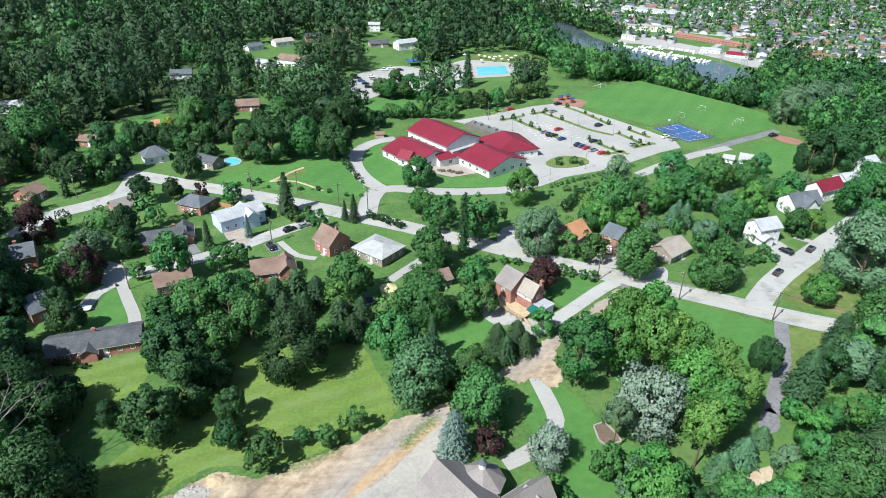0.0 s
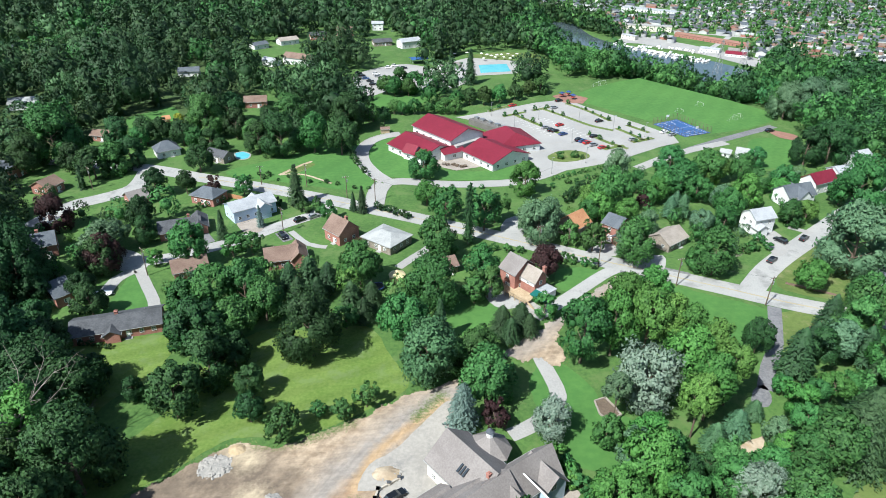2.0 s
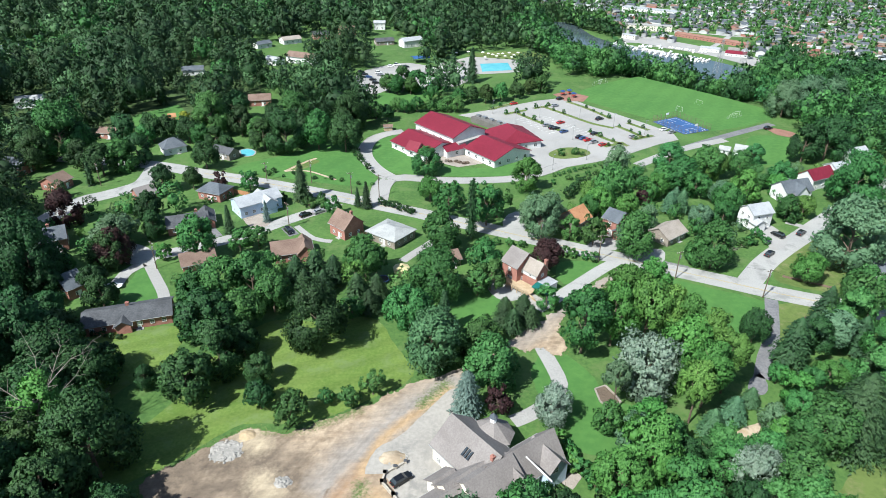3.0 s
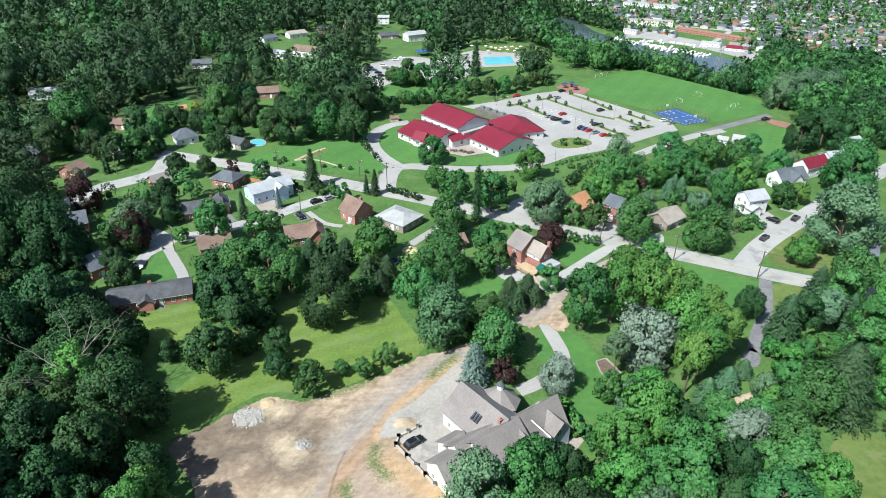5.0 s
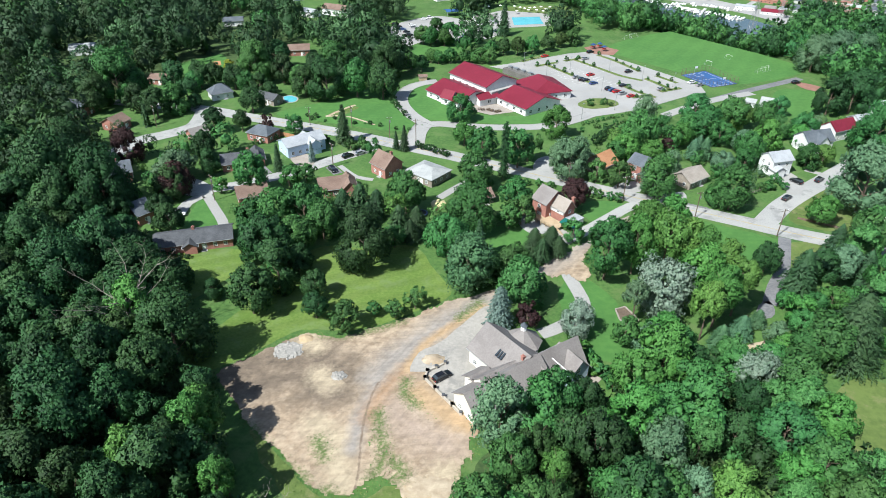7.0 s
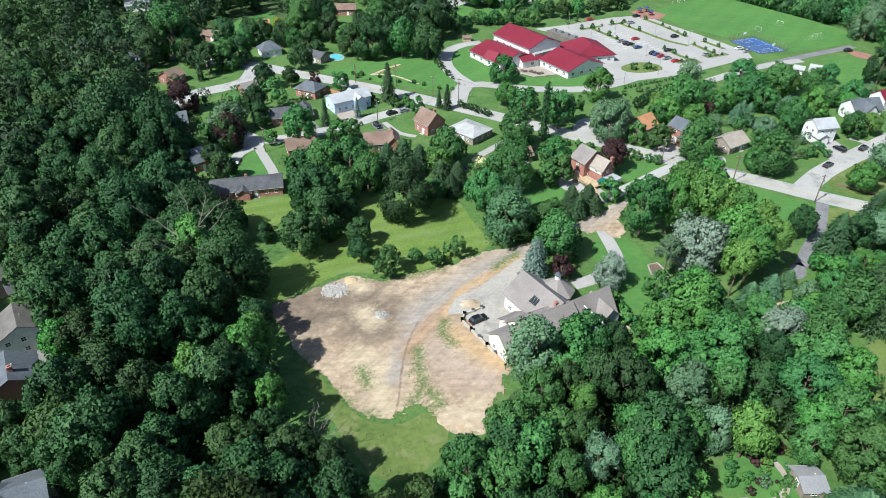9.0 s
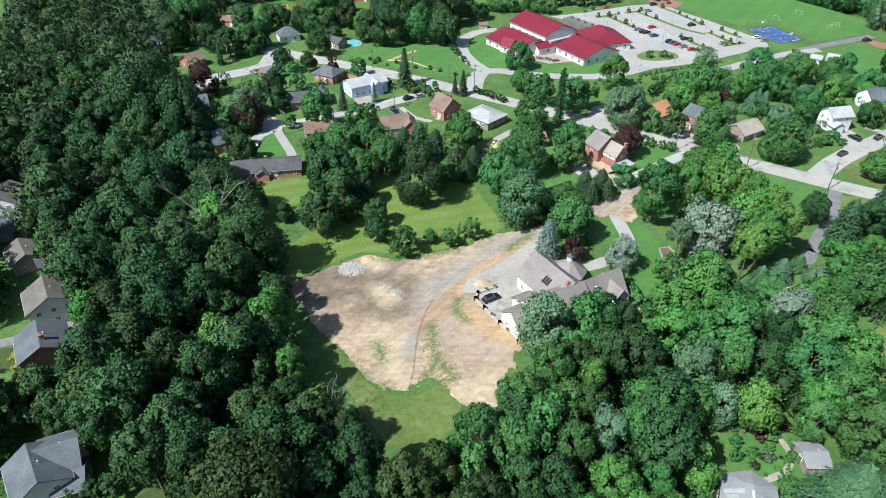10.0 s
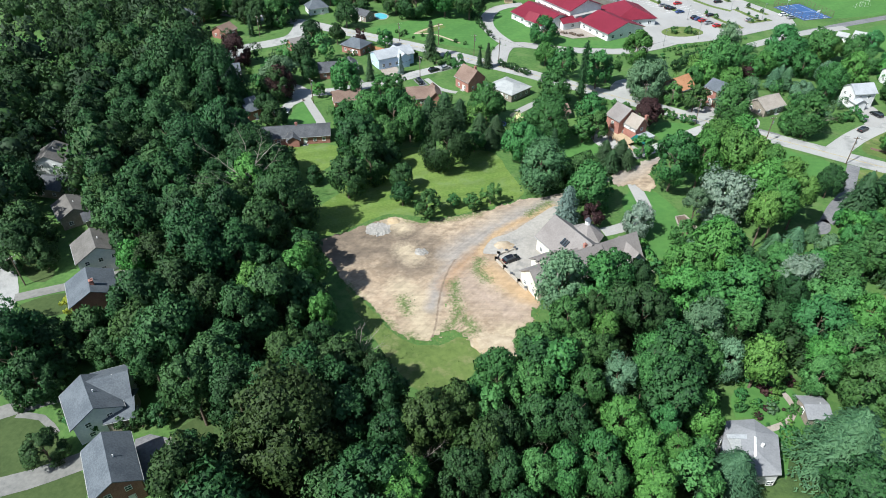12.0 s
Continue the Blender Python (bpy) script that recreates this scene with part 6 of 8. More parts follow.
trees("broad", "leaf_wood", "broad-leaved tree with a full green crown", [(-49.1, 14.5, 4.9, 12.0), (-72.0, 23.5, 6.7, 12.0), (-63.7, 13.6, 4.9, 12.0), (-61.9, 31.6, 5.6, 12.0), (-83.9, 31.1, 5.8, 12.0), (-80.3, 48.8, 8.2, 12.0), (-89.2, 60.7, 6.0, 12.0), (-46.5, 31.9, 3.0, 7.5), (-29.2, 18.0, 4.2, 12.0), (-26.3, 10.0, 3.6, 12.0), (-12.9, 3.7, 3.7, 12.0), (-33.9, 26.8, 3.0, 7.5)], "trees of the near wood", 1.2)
trees("broad", "leaf_dark", "dark green broad-leaved tree in a wood", [(-54.5, 12.3, 4.8, 12.0), (-76.1, 19.8, 4.5, 12.0), (-70.1, 33.5, 5.4, 12.0), (-72.4, 52.3, 5.4, 12.0), (-70.5, 61.1, 5.7, 12.0), (-79.6, 61.9, 6.3, 12.0), (-99.9, 56.0, 6.3, 12.0), (-41.0, 28.2, 4.4, 7.5)], "trees of the near wood", 1.2)
trees("broad", "leaf_deep", "great broad-leaved tree with dull brownish-green leaves", [(-88.1, 45.4, 5.3, 12.0), (-55.2, -4.9, 5.6, 12.0)], "trees of the near wood", 1.2)
trees("broad", "leaf_light", "tall broad-leaved tree with a light green crown", [(-62.3, 39.8, 4.5, 12.0), (-93.1, 44.1, 3.9, 12.0), (-56.1, 48.5, 3.7, 12.0), (-21.4, 1.3, 3.7, 12.0), (-47.5, 40.5, 2.3, 7.5)], "trees of the near wood", 1.2)
trees("big_pine", "needle", "dark green pine with layered boughs", [(-50.2, -0.6, 5.4)], "trees of the near wood", 1.1)
trees("broad", "leaf", "broad-leaved tree with a full green crown", [(31.9, 113.7, 6.0, 11.5), (43.7, 81.9, 3.4), (103.6, 123.6, 6.1, 7.5), (112.3, 133.6, 4.9, 7.5), (66.1, 74.3, 3.4, 7.5)], "trees beside the villa", 1.2)
trees("broad", "leaf_light", "tall broad-leaved tree with a light green crown", [(45.2, 127.2, 5.3, 11.5), (39.9, 116.7, 5.3, 11.5), (52.3, 129.4, 5.1, 11.5), (48.1, 116.8, 6.1, 11.5), (54.3, 116.9, 4.7, 11.5), (56.4, 112.4, 4.6, 11.5), (53.3, 102.0, 5.6, 11.5), (61.1, 108.2, 4.2, 11.5), (61.5, 99.2, 4.7, 11.5), (55.3, 94.6, 4.8, 11.5), (50.7, 89.4, 3.7, 11.5)], "trees beside the villa", 1.2)
trees("broad", "leaf_light", "tall broad-leaved tree with a light green crown", [(37.5, 86.7, 2.8), (68.5, 83.6, 3.2), (83.9, 97.7, 3.5, 7.5)], "trees beside the villa", 0.9)
trees("small", "leaf", "broad-leaved tree with a full green crown", [(32.2, 86.9, 3.1), (42.5, 88.0, 2.9), (75.7, 102.6, 2.6)], "trees beside the villa", 1.0)
trees("broad", "leaf_grey", "grey-green tree with soft pale foliage", [(34.8, 92.6, 2.9, 11.5), (93.9, 113.7, 4.7, 7.5), (67.6, 87.2, 3.0)], "trees beside the villa", 1.0)
trees("feather", "leaf_silver", "silver-leaved tree standing out pale among green", [(43.7, 99.0, 6.6, 7.5)], "trees beside the villa", 1.2)
trees("broad", "leaf_dark", "dark green broad-leaved tree in a wood", [(76.0, 117.5, 3.7), (43.9, 74.3, 3.4), (50.0, 78.5, 2.5)], "trees beside the villa", 1.2)
trees("pine", "needle_soft", "broad feathery pale green pine", [(54.1, 86.1, 3.3), (60.3, 90.0, 3.4), (66.3, 95.1, 2.5)], "trees beside the villa", 1.0)
trees("broad", "leaf_emerald", "emerald green tree among darker ones", [(61.4, 76.5, 4.2), (72.6, 87.4, 3.3, 7.5), (69.9, 79.8, 3.1, 7.5), (79.3, 95.8, 2.7, 7.5)], "trees beside the villa", 1.0)
trees("pine", "needle", "dark green pine with layered boughs", [(81.4, 109.0, 5.1), (90.6, 118.5, 3.7), (100.3, 113.6, 4.2), (99.5, 127.5, 4.2), (95.3, 100.9, 4.6)], "trees beside the villa", 1.1)
trees("big_pine", "needle", "dark green pine with layered boughs", [(81.4, 83.1, 8.2)], "trees beside the villa", 1.15)
# dimmed leaf again: the west side's shade is in the crown colour
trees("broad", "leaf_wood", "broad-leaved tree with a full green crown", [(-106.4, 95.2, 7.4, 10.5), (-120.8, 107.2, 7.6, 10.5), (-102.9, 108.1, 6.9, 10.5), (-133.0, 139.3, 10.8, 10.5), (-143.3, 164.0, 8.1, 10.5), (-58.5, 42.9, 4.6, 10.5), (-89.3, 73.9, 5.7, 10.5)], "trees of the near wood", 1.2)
trees("broad", "leaf_dark", "dark green broad-leaved tree in a wood", [(-102.7, 77.1, 6.4, 10.5), (-119.2, 140.0, 8.8, 10.5), (-79.3, 38.3, 6.0, 10.5), (-94.5, 59.6, 5.2, 10.5)], "trees of the near wood", 1.2)
trees("broad", "leaf_light", "tall broad-leaved tree with a light green crown", [(-81.8, 82.3, 5.4, 10.5), (-56.0, 52.4, 3.9, 10.5), (-47.5, 37.5, 2.7, 10.5)], "trees of the near wood", 1.2)
trees("feather", "leaf_grey", "grey-green tree leaning towards a large house", [(1.2, 50.3, 5.5, 13.5)], "trees of the eastern wood", 1.15)
trees("broad", "leaf_dark", "dark broad-leaved tree among houses", [(-89.7, 24.5, 3.9), (-134.8, 102.1, 6.0), (-148.2, 108.7, 7.0), (-164.9, 113.2, 6.6), (-122.8, 97.5, 6.0), (-114.9, 81.2, 5.0), (-185.1, 124.2, 7.7)], "trees of the near wood", 1.1)

# ---- woods ----
for spot in ((19.0, 64.0, 6.0), (26.0, 72.0, 6.5), (28.0, 82.0, 7.0), (31.0, 92.0, 6.0), (8.0, 60.0, 5.0)):
    KEEP_DISC.append(spot)
for d in (4, 16, 28, 40, 52):
    KEEP_DISC.append(((30.0, 405.7)[0] * (1 - d / 400), (30.0, 405.7)[1] * (1 - d / 400), 13.0))


def scatter(poly, spacing, seed, margin, clear=True, discs=KEEP_DISC):
    """Uneven places in an outline, off the roads, lawns, houses and trees set by hand."""
    rng = np.random.default_rng(seed)
    poly = np.array(poly, float)
    lo, hi = poly.min(0), poly.max(0)
    gx, gy = np.meshgrid(np.arange(lo[0], hi[0], spacing), np.arange(lo[1], hi[1], spacing * 0.87))
    gx = gx + (np.arange(gx.shape[0]) % 2)[:, None] * spacing / 2
    x, y = (gx + rng.uniform(-0.36, 0.36, gx.shape) * spacing).ravel(), (gy + rng.uniform(-0.36, 0.36, gy.shape) * spacing).ravel()
    ok = inside(poly, x, y)
    if clear:
        for p in KEEP_POLY:
            ok &= ~inside(p, x, y)
            for a, b in zip(p, np.roll(p, -1, 0)):
                ok &= (x - a[0]) ** 2 + (y - a[1]) ** 2 > margin ** 2
        for line, half in KEEP_LINE:
            for a, b in zip(line[:-1], line[1:]):
                t = np.clip(((x - a[0]) * (b[0] - a[0]) + (y - a[1]) * (b[1] - a[1])) / ((b - a) @ (b - a) + 1e-9), 0, 1)
                ok &= (x - a[0] - t * (b[0] - a[0])) ** 2 + (y - a[1] - t * (b[1] - a[1])) ** 2 > (half + margin) ** 2
        for cx, cy, r in discs:
            ok &= (x - cx) ** 2 + (y - cy) ** 2 > (r + margin * 0.8) ** 2
    return [(float(a), float(b)) for a, b in zip(x[ok], y[ok])]


LEAVES = ("leaf", "leaf_dark", "leaf", "leaf_emerald", "leaf", "leaf_light", "leaf_dark")
# darker picks than LEAVES, putting the shade over the west into leaf colour
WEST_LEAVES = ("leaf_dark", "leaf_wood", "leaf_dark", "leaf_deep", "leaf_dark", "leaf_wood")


def wood_of_trees(poly, spacing, seed, r_low, r_high, label, group, pines=0.06, leaves=LEAVES, near=lambda x, y: True):
    """A wood: the trees that near() picks are things of their own, the rest are joined."""
    rng = random.Random(seed)
    for x, y in scatter(poly, spacing, seed, r_low * 0.55):
        R = rng.uniform(r_low, r_high) * (1.15 if rng.random() < 0.15 else 1.0)
        if y < -34:
            continue
        pine, leaf = rng.random() < pines, rng.choice(leaves if x < -12 or leaves is not WEST_LEAVES else LEAVES)
        if not near(x, y):
            stuff_tree("pine" if pine else "broad", x, y, R * (0.8 if pine else 1.0), "needle" if pine else leaf)
        elif pine:
            tree("pine", x, y, R * 0.8, "needle", "dark pine among broad-leaved trees", group, keep=False)
        else:
            tree(rng.choice(("broad", "broad", "broad", "feather")), x, y, R, leaf, label, group, tall=rng.uniform(1.0, 1.4), keep=False)


FAR = [crown_broad(100 + s, 1.0, 540, 0.088, 0.95, 30, core=False, crisp=0.25) for s in range(4)]
FAR_PINE = [crown_cone(110 + s, 0.62, 2.2, 8, 6, 0.22) for s in range(2)]
FAR_LITE = [crown_broad(105 + s, 1.0, 210, 0.128, 0.95, 18, core=False, crisp=0.25) for s in range(3)]
FAR_TINY = [crown_broad(108 + s, 1.0, 44, 0.29, 0.95, 9, core=False, crisp=0.25) for s in range(3)]
FAR_PINE_LITE = [crown_cone(115 + s, 0.62, 2.2, 5, 4, 0.36) for s in range(2)]
CORE_V, CORE_F = ball(6, 4)


def far_wood(name, places, r_low, r_high, seed, label, tones=("needle", "leaf_dark", "leaf", "leaf", "leaf_light"), ground_at=land):
    """Woods too far off to tell their trees apart: one mesh of many crowns for each tone of leaf."""
    rng = np.random.default_rng(seed)
    heap = {}
    for x, y in places:
        g = noise.noise((x * 0.022, y * 0.022, 5.0)) * 0.9 + 0.5 + rng.uniform(-0.3, 0.3)
        leaf = tones[int(min(0.999, max(0.0, g)) * len(tones))]
        heap.setdefault(leaf, []).append((x, y, rng.uniform(r_low, r_high) * (1.4 if rng.random() < 0.18 else 1.0)))
    for leaf, spots in heap.items():
        vs, fs, ns, base = [], [], [], 0
        for x, y, R in spots:
            pine = leaf == "needle"
            lite, tiny = y > 450, y > 800
            cv, cf, cn = ((FAR_PINE_LITE if lite else FAR_PINE) if pine else (FAR_TINY if tiny else FAR_LITE if lite else FAR))[rng.integers(0, 2)]
            a = rng.uniform(0, 6.28)
            rot = np.array([[math.cos(a), math.sin(a), 0], [-math.sin(a), math.cos(a), 0], [0, 0, 1]])
            z = ground_at(x, y) + (0 if pine else R * 1.35)
            tall = R * rng.uniform(0.95, 1.3)
            for v, f, w, k in ((cv, cf, cn, 1.0),) if pine else ((cv, cf, cn, 1.0), (CORE_V - np.array([0, 0, 0.35]), CORE_F, CORE_V, 0.46)):
                vs.append((v * k) @ rot * np.array([R, R, tall]) + np.array([x, y, z]))
                ns.append(w @ rot)
                fs.append(f + base)
                base += len(v)
        ob = new(name, mesh_np(name, np.concatenate(vs), np.concatenate(fs), M[leaf], np.concatenate(ns)))
        tagged(ob, label, "woods", kind="stuff")


WOOD = "tall broad-leaved tree in a dense wood"
west = [(-57.2, 57.5), (-71.3, 79.8), (-78.8, 91.8), (-88.4, 102.6), (-122.4, 139.1), (-141.7, 155.3), (-200, 190), (-138.5, 86.8), (-114.4, 65.5), (-96.7, 38.1), (-78.5, 19.7), (-64.8, 7.4), (-62.3, -3.4), (-61.9, -13.1), (-90, -60), (60, -60), (70, 10), (33.7, 29.4), (32.8, 37.4), (38.7, 46.0), (48.4, 49.2), (49.8, 57.4), (40.8, 71.4), (25.3, 68.3), (17.3, 62.8), (-1.9, 52.1), (-3.1, 39.9), (-11.9, 27.1), (-16.2, 19.7), (-25.3, 18.5), (-37.5, 27.1), (-47.6, 40.6)]
patch("forest_floor", west, 0.014, M["undergrowth"], "dark leaf-strewn floor of a wood", "ground", keep=False)
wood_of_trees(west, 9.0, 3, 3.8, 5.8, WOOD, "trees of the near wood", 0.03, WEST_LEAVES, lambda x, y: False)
east = [(32.4, 93.0), (40.9, 94.6), (65.9, 98.0), (78.4, 106.6), (121.1, 142.0), (131.1, 127.4), (190, 60), (100, 10), (57.4, 41.7), (50.8, 49.7), (51.8, 63.7), (37.5, 81.6)]
wood_of_trees(east, 8.8, 4, 2.8, 4.6, WOOD, "trees of the eastern wood", 0.2, ("leaf", "leaf_light", "leaf_emerald", "leaf", "leaf_light", "leaf_dark"), lambda x, y: False)
mid = [(21.0, 74.7), (45.2, 82.2), (60.7, 65.2), (77.0, 60.8), (70.8, 44.0), (53.4, 42.4), (50.8, 49.7), (39.0, 47.6), (32.4, 34.5), (25.2, 27.9), (13.3, 49.8)]
wood_of_trees(mid, 7.4, 6, 2.8, 4.6, WOOD, "trees of the eastern wood", 0.05, ("leaf", "leaf_light", "leaf_emerald", "leaf", "leaf_grey"), lambda x, y: False)
plant_stuff("dense leafy wood of broad-leaved trees")
UNDER = "low shrubs and saplings under tall trees"
south_east = [(-20, 24), (-4, 38), (2, 52), (24, 66), (46, 74), (66, 66), (72, 44), (52, 44), (46, 48), (34, 38), (31, 28), (27, 14), (28, -4), (-24, -4)]
far_wood("woods", scatter(south_east, 4.6, 71, 1.2, discs=BUILT), 1.6, 3.0, 72, UNDER, ("leaf_wood", "leaf", "leaf_dark", "leaf"))
# western undergrowth, also toned down to hold the shade in its leaf colours
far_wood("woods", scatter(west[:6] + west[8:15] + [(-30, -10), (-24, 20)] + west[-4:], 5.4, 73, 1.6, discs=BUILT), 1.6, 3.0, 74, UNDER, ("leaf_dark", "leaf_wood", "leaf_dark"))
patch("forest_floor", [(-108.0, 345.0), (-128.0, 300.0), (-150.0, 290.0), (-167.0, 272.0), (-185.0, 230.0), (-270.0, 320.0), (-300.0, 390.0), (-240.0, 440.0), (-150.0, 436.0)], 0.016, M["undergrowth"], "dark floor of far woods", "ground", jitter=2.0, keep=False)
GARDEN = "garden trees and shrubs between houses"
# mixes plain leaf tones with ones greyed to stand for haze
far_wood("woods", scatter([(-41.2, 307.0), (-41.0, 281.9), (-57.1, 268.9), (-76.3, 254.7), (-88.6, 263.9), (-123.0, 290.5), (-130.1, 287.8), (-150.2, 285.0), (-167.2, 266.5), (-171.5, 247.5), (-178.1, 235.3), (-184.3, 223.9), (-285, 330), (-490, 735), (62, 735), (66, 440), (52.8, 352.7), (35.2, 341.3), (22.3, 330.5), (4.1, 319.2), (-24.9, 315.7)], 12.8, 11, 3.4), 5.0, 8.0, 12, "dense woods of green broad-leaved trees and pines", ("hazed_dark", "leaf_wood", "needle", "hazed_mid", "hazed_dark", "leaf_wood", "hazed_dark", "leaf", "hazed_pale"))
far_wood("woods", scatter([(-110, 60), (-140, 110), (-115.9, 138.8), (-129.3, 155.6), (-146.2, 183.2), (-177.8, 224.0), (-285, 330), (-260, 200), (-200, 40)], 9.6, 21, 3.0), 4.0, 6.4, 22, "dense woods of green broad-leaved trees", ("hazed_dark", "leaf_dark", "leaf_deep", "hazed_dark"))
far_wood("woods", scatter([(72, 392), (60, 480), (62, 700), (150, 600), (300, 480), (400, 430), (300, 200), (230, 190), (162.9, 273.6), (175.4, 299.1), (175.7, 320.6), (162.1, 349.0), (140.2, 379.2), (122.0, 400.0), (93.5, 383.0)], 8.6, 13, 2.8), 4.2, 6.8, 14, "dense woods along the edge of a playing field", ("leaf_wood", "leaf", "leaf", "leaf_emerald", "leaf_wood"))
far_wood("woods", scatter([(-81.4, 147.5), (-74.6, 154.9), (-56.9, 150.7), (-36.8, 155.4), (-16.2, 145.5), (-9.5, 137.7), (-17.8, 130.2), (-42.6, 137.2), (-55.4, 129.7), (-66.4, 120.6), (-78.5, 129.4)], 7.4, 15, 2.2), 1.8, 3.4, 16, GARDEN)
far_wood("woods", scatter([(31.3, 186.0), (59.8, 223.2), (84.3, 240.4), (104.9, 246.9), (153.4, 254.2), (153.6, 219.7), (120.7, 195.7), (90.3, 168.5), (75.0, 175.3), (59.7, 186.5)], 12.0, 17, 2.0), 1.2, 2.8, 18, GARDEN, ("leaf", "leaf_light", "leaf_grey", "leaf"))
far_wood("woods", scatter([(-151.1, 191.2), (-145.4, 224.7), (-117.2, 225.2), (-90.6, 184.1), (-94.0, 165.8), (-97.8, 139.1), (-110.1, 124.5), (-180, 130), (-200, 200)], 9.5, 19, 2.4), 1.8, 3.6, 20, GARDEN)
far_wood("woods", scatter([(-129.2, 32.5), (-116.4, 34.7), (-100.8, 41.2), (-84.9, 26.3), (-89.0, 22.4), (-102.6, 23.2), (-112.4, 12.4)], 7.0, 23, 2.0), 2.2, 3.8, 24, GARDEN, ("leaf_dark", "leaf"))
far_wood("woods", scatter([(-204.1, 111.9), (-173.9, 109.0), (-147.4, 76.2), (-124.6, 58.8), (-123.1, 52.1), (-138.7, 51.7), (-157.3, 58.1)], 8.0, 25, 2.0), 2.2, 4.2, 26, GARDEN, ("leaf_dark", "leaf"))
belt = [(90.1, 382.9), (109.2, 391.4), (128.0, 384.0), (147.0, 359.9), (163.1, 336.2), (171.6, 314.9), (181.1, 322.7), (175.1, 342.8), (161.9, 365.0), (144.4, 392.4), (125.9, 414.6), (106.7, 411.0), (90.4, 401.9)]
far_wood("woods", scatter(belt, 8.2, 31, 0.5, clear=False), 4.4, 6.4, 32, "tall belt of trees along a playing field", ("leaf", "leaf", "leaf_wood", "leaf_emerald"))


# ---- cars ----
def car_pattern(tall):
    ob = thing("car", pose(0, 0, -60), "parked dark car on pale paving", "car")
    k = 1.15 if tall else 1.0
    body = part("body", loft([(-2.25, 0.35), (2.2, 0.35), (2.3, 0.6), (2.2, 0.82), (1.0, 0.98 * k), (-2.1, 1.0 * k), (-2.3, 0.7)], 1.8, 0.12), M["car_black"], ob)
    back = -2.05 if tall else -1.75
    part("glasshouse", loft([(1.05, 0.96 * k), (0.35, 1.42 * k), (back + 0.5, 1.45 * k), (back, 0.98 * k)], 1.58, 0.14), M["glass"], ob)
    roof = part("roof", loft([(0.38, 1.42 * k), (0.3, 1.48 * k), (back + 0.55, 1.5 * k), (back + 0.46, 1.44 * k)], 1.34, 0.05), M["car_black"], ob)
    for o in (body, roof):
        o.material_slots[0].link = "OBJECT"
    bm = rod((0, -0.11, 0), (0, 0.11, 0), 0.34, sides=12)
    tyre = bpy.data.meshes.new("wheel")
    bm.to_mesh(tyre)
    bm.free()
    tyre.materials.append(M["rubber"])
    bm = rod((0, -0.125, 0), (0, 0.125, 0), 0.2, sides=8)
    rim = bpy.data.meshes.new("rim")
    bm.to_mesh(rim)
    bm.free()
    rim.materials.append(M["metal"])
    for x in (-1.4, 1.4):
        for y in (-0.8, 0.8):
            w = part("wheel", tyre, None, ob, m=pose(x, y, 0.34))
            part("rim", rim, None, w)
    for s in (-0.62, 0.62):
        part("headlight", box(0.06, 0.36, 0.14, 2.25, s, 0.62), M["white_paint"], ob)
        part("tail_light", box(0.06, 0.3, 0.16, -2.26, s, 0.68), M["red_paint"], ob)
    return ob


CARS = [car_pattern(False), car_pattern(True)]
USED = [False, False]


def car(xy, yaw, colour, label, tall=0, group="", z=0.1):
    m = pose(xy[0], xy[1], z, 0, 0, yaw)
    if USED[tall]:
        ob = copy_thing(CARS[tall], m)
    else:
        ob, USED[tall] = CARS[tall], True
        ob.matrix_basis = m
    tagged(ob, label, "car", group)
    for c in ob.children:
        if c.name.split(".")[0] in ("body", "roof"):
            c.material_slots[0].link = "OBJECT"
            c.material_slots[0].material = M["car_" + colour]
    return ob


LANE = -57.6
LOT = "cars in the school car park"
for colour, tall, spot in (
    ("black", 1, (61.6, 337.7)), ("silver", 0, (56.9, 324.4)), ("red", 0, (55.4, 295.4)), ("silver", 0, (47.7, 291.1)), ("black", 1, (50.1, 287.2)), ("black", 0, (51.6, 286.4)),
    ("blue", 0, (54.8, 281.8)), ("black", 1, (76.2, 301.9)), ("black", 0, (69.0, 279.0)), ("black", 1, (61.0, 273.6)), ("blue", 0, (62.5, 272.2)), ("red", 0, (64.1, 270.1)),
    ("silver", 1, (66.4, 267.2)), ("red", 0, (69.7, 263.8)), ("silver", 0, (86.2, 274.9)), ("white", 0, (104.3, 286.0)), ("silver", 0, (107.0, 282.2)), ("red", 0, (35.0, 327.8)),
):
    car(spot, LANE + 90, colour, colour + " car parked on a pale school car park", tall, LOT)
for colour, tall, spot in (
    ("black", 0, (-56.5, 396.0)), ("black", 1, (-53.5, 389.2)), ("blue", 0, (-50.3, 382.7)), ("black", 0, (-46.9, 376.3)), ("black", 1, (-44.4, 368.9)), ("white", 1, (-45.0, 393.6)), ("silver", 0, (-43.4, 388.2)),
    ("white", 1, (-38.4, 410.9)), ("white", 1, (-34.7, 415.6)), ("black", 0, (-11.9, 401.6)), ("silver", 0, (-8.1, 390.6)), ("black", 0, (-3.2, 378.9)), ("blue", 0, (-10.0, 368.6)), ("black", 1, (-28.5, 409.8)),
):
    car(spot, LANE + 70, colour, colour + " car parked at a far pool car park", tall, "cars at the pool")
STREET = 42.7
car((-51.8, 189.1), STREET, "black", "black car parked along a residential street", 1)
car((-47.6, 192.1), STREET, "silver", "silver car parked along a residential street")
car((-55.2, 177.0), -54.9, "black", "black car parked on a dark driveway", 1)
SIDE = 41.6
car((101.4, 163.7), SIDE, "black", "black car standing on a side street")
car((110.0, 176.6), SIDE + 80, "black", "black car parked beside a white house", 1)
car((118.6, 178.2), SIDE, "black", "dark car parked along a side street", 1)
car((156.4, 288.8), 20, "black", "black car on a red-brown yard", 1)
